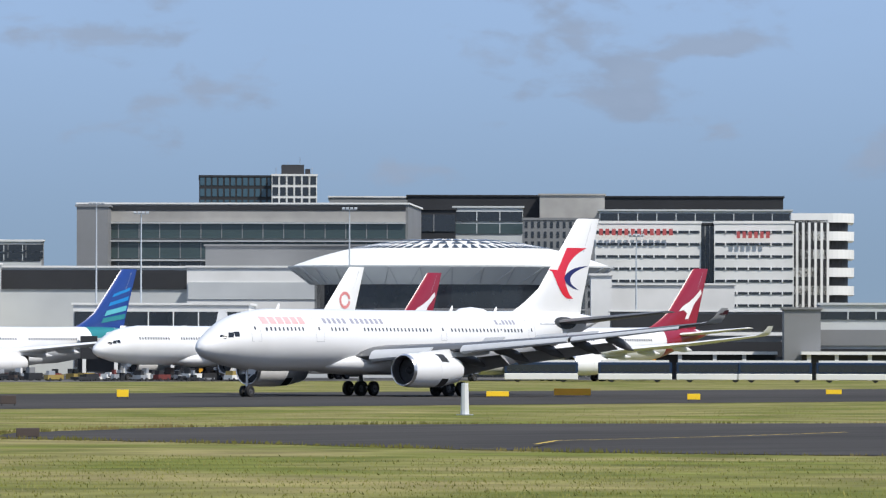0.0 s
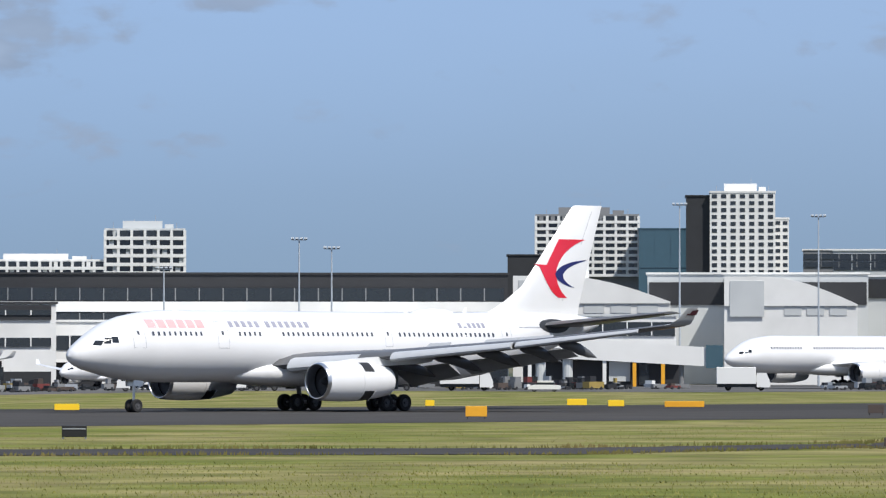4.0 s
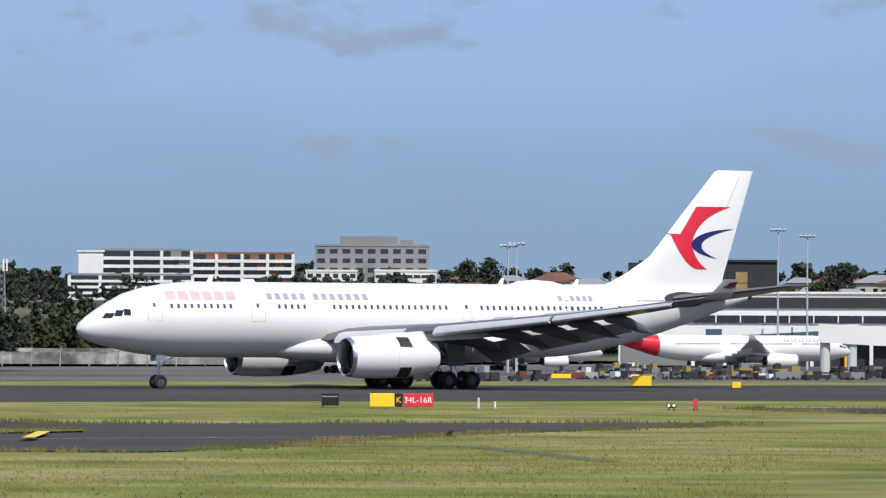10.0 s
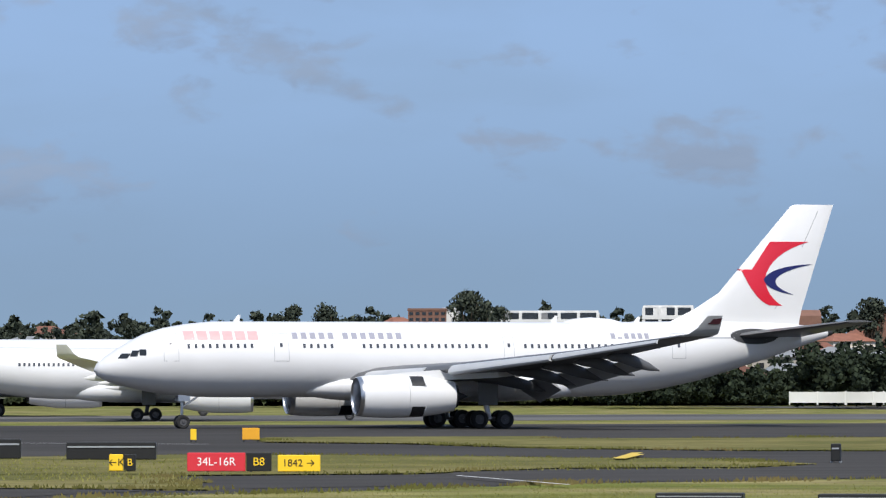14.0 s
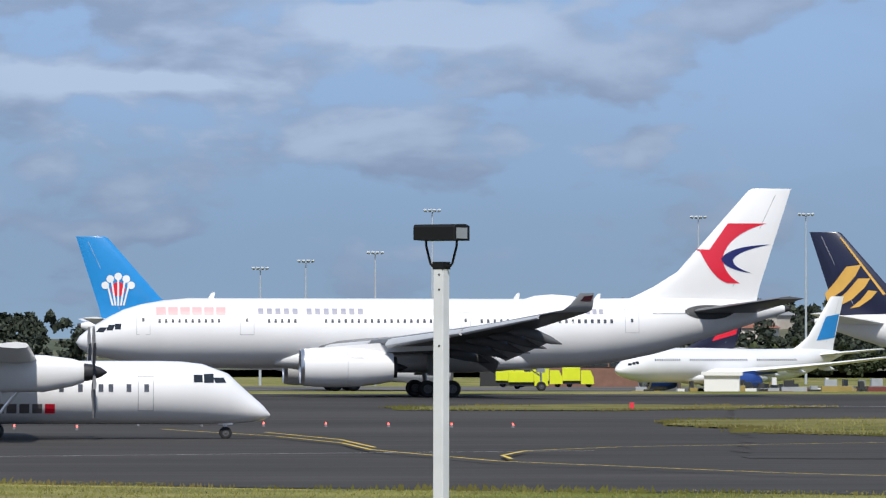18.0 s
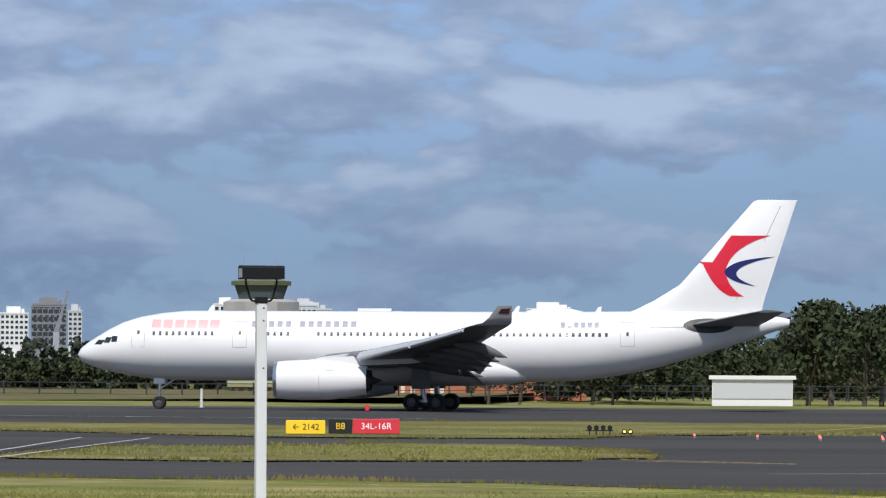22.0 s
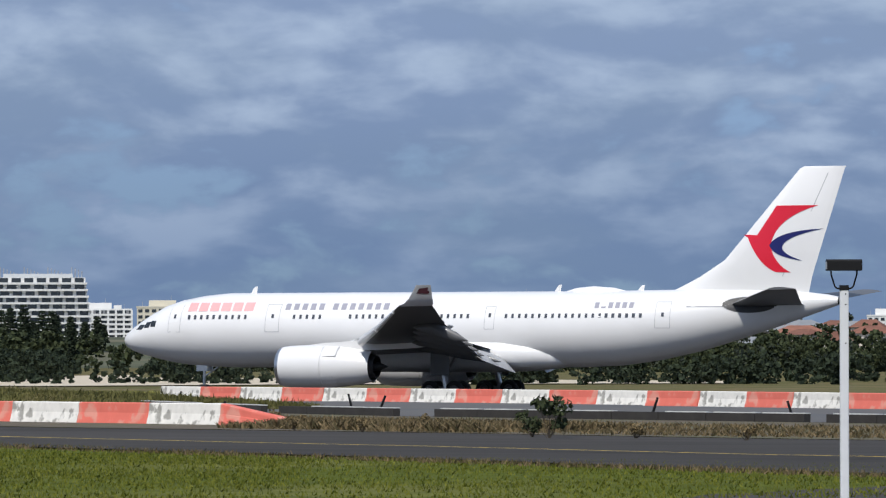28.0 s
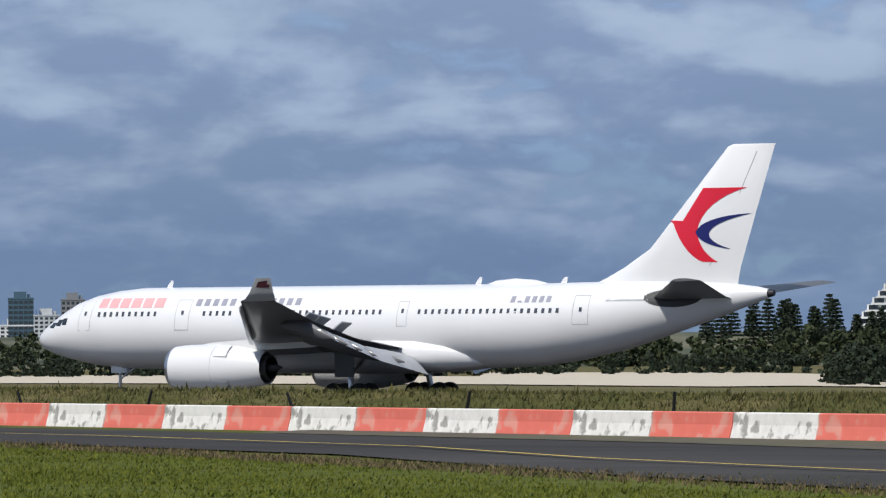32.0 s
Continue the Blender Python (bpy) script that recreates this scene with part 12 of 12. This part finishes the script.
# ---- what moves ----
def motions():
    walk(jet, [
        (0.00, pose(487.90, 400.64, 0, 0, 0, -1.592)),
        (0.25, pose(480.25, 400.81, 0, 0, 0, -1.516)),
        (0.50, pose(473.03, 401.29, 0, 0, 0, -1.440)),
        (0.75, pose(466.45, 402.24, 0, 0, 0, -1.363)),
        (1.00, pose(460.40, 403.60, 0, 0, 0, -1.287)),
        (1.25, pose(454.50, 405.06, 0, 0, 0, -1.211)),
        (1.50, pose(448.39, 406.31, 0, 0, 0, -1.135)),
        (1.75, pose(441.81, 407.14, 0, 0, 0, -1.058)),
        (2.00, pose(435.06, 407.79, 0, 0, 0, -0.980)),
        (2.25, pose(428.41, 408.49, 0, 0, 0, -0.901)),
        (2.50, pose(421.69, 409.07, 0, 0, 0, -0.822)),
        (2.75, pose(414.65, 409.34, 0, 0, 0, -0.740)),
        (3.00, pose(407.45, 409.39, 0, 0, 0, -0.656)),
        (3.25, pose(400.24, 409.39, 0, 0, 0, -0.570)),
        (3.50, pose(393.07, 409.38, 0, 0, 0, -0.482)),
        (3.75, pose(385.94, 409.36, 0, 0, 0, -0.392)),
        (4.00, pose(378.86, 409.34, 0, 0, 0, -0.299)),
        (4.25, pose(371.92, 409.41, 0, 0, 0, -0.205)),
        (4.50, pose(365.39, 409.88, 0, 0, 0, -0.109)),
        (4.75, pose(359.44, 410.92, 0, 0, 0, -0.016)),
        (5.00, pose(353.53, 411.96, 0, 0, 0, 0.077)),
        (5.25, pose(347.16, 412.47, 0, 0, 0, 0.172)),
        (5.50, pose(340.65, 412.75, 0, 0, 0, 0.269)),
        (5.75, pose(334.31, 413.19, 0, 0, 0, 0.367)),
        (6.00, pose(328.08, 413.71, 0, 0, 0, 0.465)),
        (6.25, pose(321.82, 414.15, 0, 0, 0, 0.564)),
        (6.50, pose(315.54, 414.52, 0, 0, 0, 0.665)),
        (6.75, pose(309.31, 414.88, 0, 0, 0, 0.766)),
        (7.00, pose(303.13, 415.29, 0, 0, 0, 0.869)),
        (7.25, pose(297.01, 415.75, 0, 0, 0, 0.972)),
        (7.50, pose(290.91, 416.17, 0, 0, 0, 1.076)),
        (7.75, pose(284.79, 416.51, 0, 0, 0, 1.181)),
        (8.00, pose(278.58, 416.67, 0, 0, 0, 1.287)),
        (8.25, pose(271.92, 416.03, 0, 0, 0, 1.394)),
        (8.50, pose(264.34, 413.62, 0, 0, 0, 1.501)),
        (8.75, pose(256.20, 410.17, 0, 0, 0, 1.606)),
        (9.00, pose(249.00, 408.50, 0, 0, 0, 1.705)),
        (9.25, pose(243.74, 410.33, 0, 0, 0, 1.788)),
        (9.50, pose(239.04, 413.36, 0, 0, 0, 1.848)),
        (9.75, pose(233.45, 414.99, 0, 0, 0, 1.891)),
        (10.00, pose(227.36, 415.85, 0, 0, 0, 1.922)),
        (10.25, pose(221.34, 417.01, 0, 0, 0, 1.938)),
        (10.50, pose(214.95, 417.55, 0, 0, 0, 1.938)),
        (10.75, pose(207.58, 416.22, 0, 0, 0, 1.929)),
        (11.00, pose(199.63, 413.67, 0, 0, 0, 1.913)),
        (11.25, pose(192.32, 411.54, 0, 0, 0, 1.894)),
        (11.50, pose(186.08, 410.67, 0, 0, 0, 1.875)),
        (11.75, pose(180.16, 410.48, 0, 0, 0, 1.855)),
        (12.00, pose(174.32, 410.39, 0, 0, 0, 1.835)),
        (12.25, pose(168.51, 410.32, 0, 0, 0, 1.815)),
        (12.50, pose(162.76, 410.29, 0, 0, 0, 1.794)),
        (12.75, pose(157.04, 410.30, 0, 0, 0, 1.773)),
        (13.00, pose(151.33, 410.25, 0, 0, 0, 1.752)),
        (13.25, pose(145.60, 410.11, 0, 0, 0, 1.730)),
        (13.50, pose(139.87, 409.91, 0, 0, 0, 1.707)),
        (13.75, pose(134.16, 409.75, 0, 0, 0, 1.685)),
        (14.00, pose(128.48, 409.62, 0, 0, 0, 1.662)),
        (14.25, pose(122.82, 409.50, 0, 0, 0, 1.639)),
        (14.50, pose(117.18, 409.38, 0, 0, 0, 1.616)),
        (14.75, pose(111.56, 409.27, 0, 0, 0, 1.592)),
        (15.00, pose(105.94, 409.12, 0, 0, 0, 1.568)),
        (15.25, pose(100.26, 408.59, 0, 0, 0, 1.544)),
        (15.50, pose(94.42, 406.87, 0, 0, 0, 1.519)),
        (15.75, pose(88.53, 403.93, 0, 0, 0, 1.490)),
        (16.00, pose(82.73, 401.82, 0, 0, 0, 1.453)),
        (16.25, pose(77.23, 401.81, 0, 0, 0, 1.404)),
        (16.50, pose(71.77, 402.33, 0, 0, 0, 1.339)),
        (16.75, pose(66.12, 402.20, 0, 0, 0, 1.263)),
        (17.00, pose(60.59, 403.33, 0, 0, 0, 1.178)),
        (17.25, pose(55.60, 407.08, 0, 0, 0, 1.084)),
        (17.50, pose(50.60, 410.80, 0, 0, 0, 0.982)),
        (17.75, pose(45.32, 412.15, 0, 0, 0, 0.878)),
        (18.00, pose(39.91, 412.18, 0, 0, 0, 0.774)),
        (18.25, pose(34.52, 412.31, 0, 0, 0, 0.671)),
        (18.50, pose(29.16, 412.53, 0, 0, 0, 0.566)),
        (18.75, pose(23.79, 412.50, 0, 0, 0, 0.462)),
        (19.00, pose(18.43, 412.31, 0, 0, 0, 0.357)),
        (19.25, pose(13.10, 412.10, 0, 0, 0, 0.254)),
        (19.50, pose(7.77, 411.75, 0, 0, 0, 0.150)),
        (19.75, pose(2.44, 411.09, 0, 0, 0, 0.047)),
        (20.00, pose(-2.88, 410.31, 0, 0, 0, -0.055)),
        (20.25, pose(-8.19, 409.62, 0, 0, 0, -0.156)),
        (20.50, pose(-13.49, 408.99, 0, 0, 0, -0.256)),
        (20.75, pose(-18.78, 408.41, 0, 0, 0, -0.354)),
        (21.00, pose(-24.08, 408.16, 0, 0, 0, -0.452)),
        (21.25, pose(-29.40, 408.42, 0, 0, 0, -0.549)),
        (21.50, pose(-34.72, 408.82, 0, 0, 0, -0.647)),
        (21.75, pose(-40.02, 408.91, 0, 0, 0, -0.745)),
        (22.00, pose(-45.29, 408.65, 0, 0, 0, -0.842)),
        (22.25, pose(-50.52, 408.21, 0, 0, 0, -0.937)),
        (22.50, pose(-55.78, 407.87, 0, 0, 0, -1.032)),
        (22.75, pose(-61.05, 407.85, 0, 0, 0, -1.125)),
        (23.00, pose(-66.31, 407.81, 0, 0, 0, -1.219)),
        (23.25, pose(-71.38, 406.59, 0, 0, 0, -1.311)),
        (23.50, pose(-75.80, 401.48, 0, 0, 0, -1.402)),
        (23.75, pose(-79.48, 392.15, 0, 0, 0, -1.481)),
        (24.00, pose(-83.15, 382.88, 0, 0, 0, -1.539)),
        (24.25, pose(-87.39, 377.42, 0, 0, 0, -1.575)),
        (24.50, pose(-92.40, 376.62, 0, 0, 0, -1.591)),
        (24.75, pose(-98.36, 380.72, 0, 0, 0, -1.594)),
        (25.00, pose(-104.87, 387.59, 0, 0, 0, -1.596)),
        (25.25, pose(-111.49, 395.05, 0, 0, 0, -1.596)),
        (25.50, pose(-117.92, 401.94, 0, 0, 0, -1.596)),
        (25.75, pose(-124.03, 407.18, 0, 0, 0, -1.596)),
        (26.00, pose(-129.68, 409.25, 0, 0, 0, -1.595)),
        (26.25, pose(-134.91, 409.51, 0, 0, 0, -1.593)),
        (26.50, pose(-140.01, 409.41, 0, 0, 0, -1.590)),
        (26.75, pose(-145.11, 409.40, 0, 0, 0, -1.587)),
        (27.00, pose(-150.25, 409.58, 0, 0, 0, -1.585)),
        (27.25, pose(-155.42, 409.89, 0, 0, 0, -1.582)),
        (27.50, pose(-160.47, 409.97, 0, 0, 0, -1.580)),
        (27.75, pose(-165.30, 409.56, 0, 0, 0, -1.578)),
        (28.00, pose(-170.10, 409.07, 0, 0, 0, -1.575)),
        (28.25, pose(-175.07, 409.14, 0, 0, 0, -1.570)),
        (28.50, pose(-180.60, 410.59, 0, 0, 0, -1.566)),
        (28.75, pose(-187.42, 414.73, 0, 0, 0, -1.562)),
        (29.00, pose(-195.26, 420.89, 0, 0, 0, -1.559)),
        (29.25, pose(-202.38, 425.54, 0, 0, 0, -1.555)),
        (29.50, pose(-206.12, 422.83, 0, 0, 0, -1.550)),
        (29.75, pose(-204.95, 409.79, 0, 0, 0, -1.519)),
        (30.00, pose(-204.04, 397.61, 0, 0, 0, -1.440)),
        (30.25, pose(-207.84, 395.70, 0, 0, 0, -1.335)),
        (30.50, pose(-214.50, 399.97, 0, 0, 0, -1.228)),
        (30.75, pose(-221.44, 404.86, 0, 0, 0, -1.122)),
        (31.00, pose(-227.51, 407.73, 0, 0, 0, -1.017)),
        (31.25, pose(-232.84, 408.96, 0, 0, 0, -0.916)),
        (31.50, pose(-237.92, 409.76, 0, 0, 0, -0.818)),
        (31.75, pose(-242.95, 410.48, 0, 0, 0, -0.724)),
        (32.00, pose(-247.84, 410.99, 0, 0, 0, -0.632)),
    ])
    for door, hinge, axis in REVERSER_DOORS:
        shut = Matrix.Translation(hinge)
        wide = Matrix.Translation(hinge) @ Matrix.Rotation(radians(-58), 4, axis)
        walk(door, [(0.0, wide), (15.2, wide), (17.2, shut), (32.0, shut)])
    nose = ((0.0, -33.0), (10.0, -6.8), (16.0, 9.0), (17.5, 12.7), (18.0, 14.0), (18.5, 15.4), (19.0, 16.6), (19.5, 17.9), (20.0, 19.6), (20.5, 21.4), (21.0, 23.2), (21.5, 25.2), (24.0, 35.5), (32.0, 70.0))
    walk(dash, [(t, pose(x - 12.85, 185, 0)) for t, x in nose])
    for prop, hub in PROPELLERS:
        walk(prop, [(i / 10, hub @ Matrix.Rotation(radians(70 * i), 4, "X")) for i in range(321)])
    cx = ((0.0, -60.0), (8.0, -60.0), (17.0, 41.3), (18.0, 52.5), (19.0, 63.0), (20.0, 75.0), (20.8, 83.0), (22.5, 90.0), (32.0, 90.0))
    walk(taxi_jet, [(t, pose(x, 712, -1.6, 0, 0, 180)) for t, x in cx])


motions()
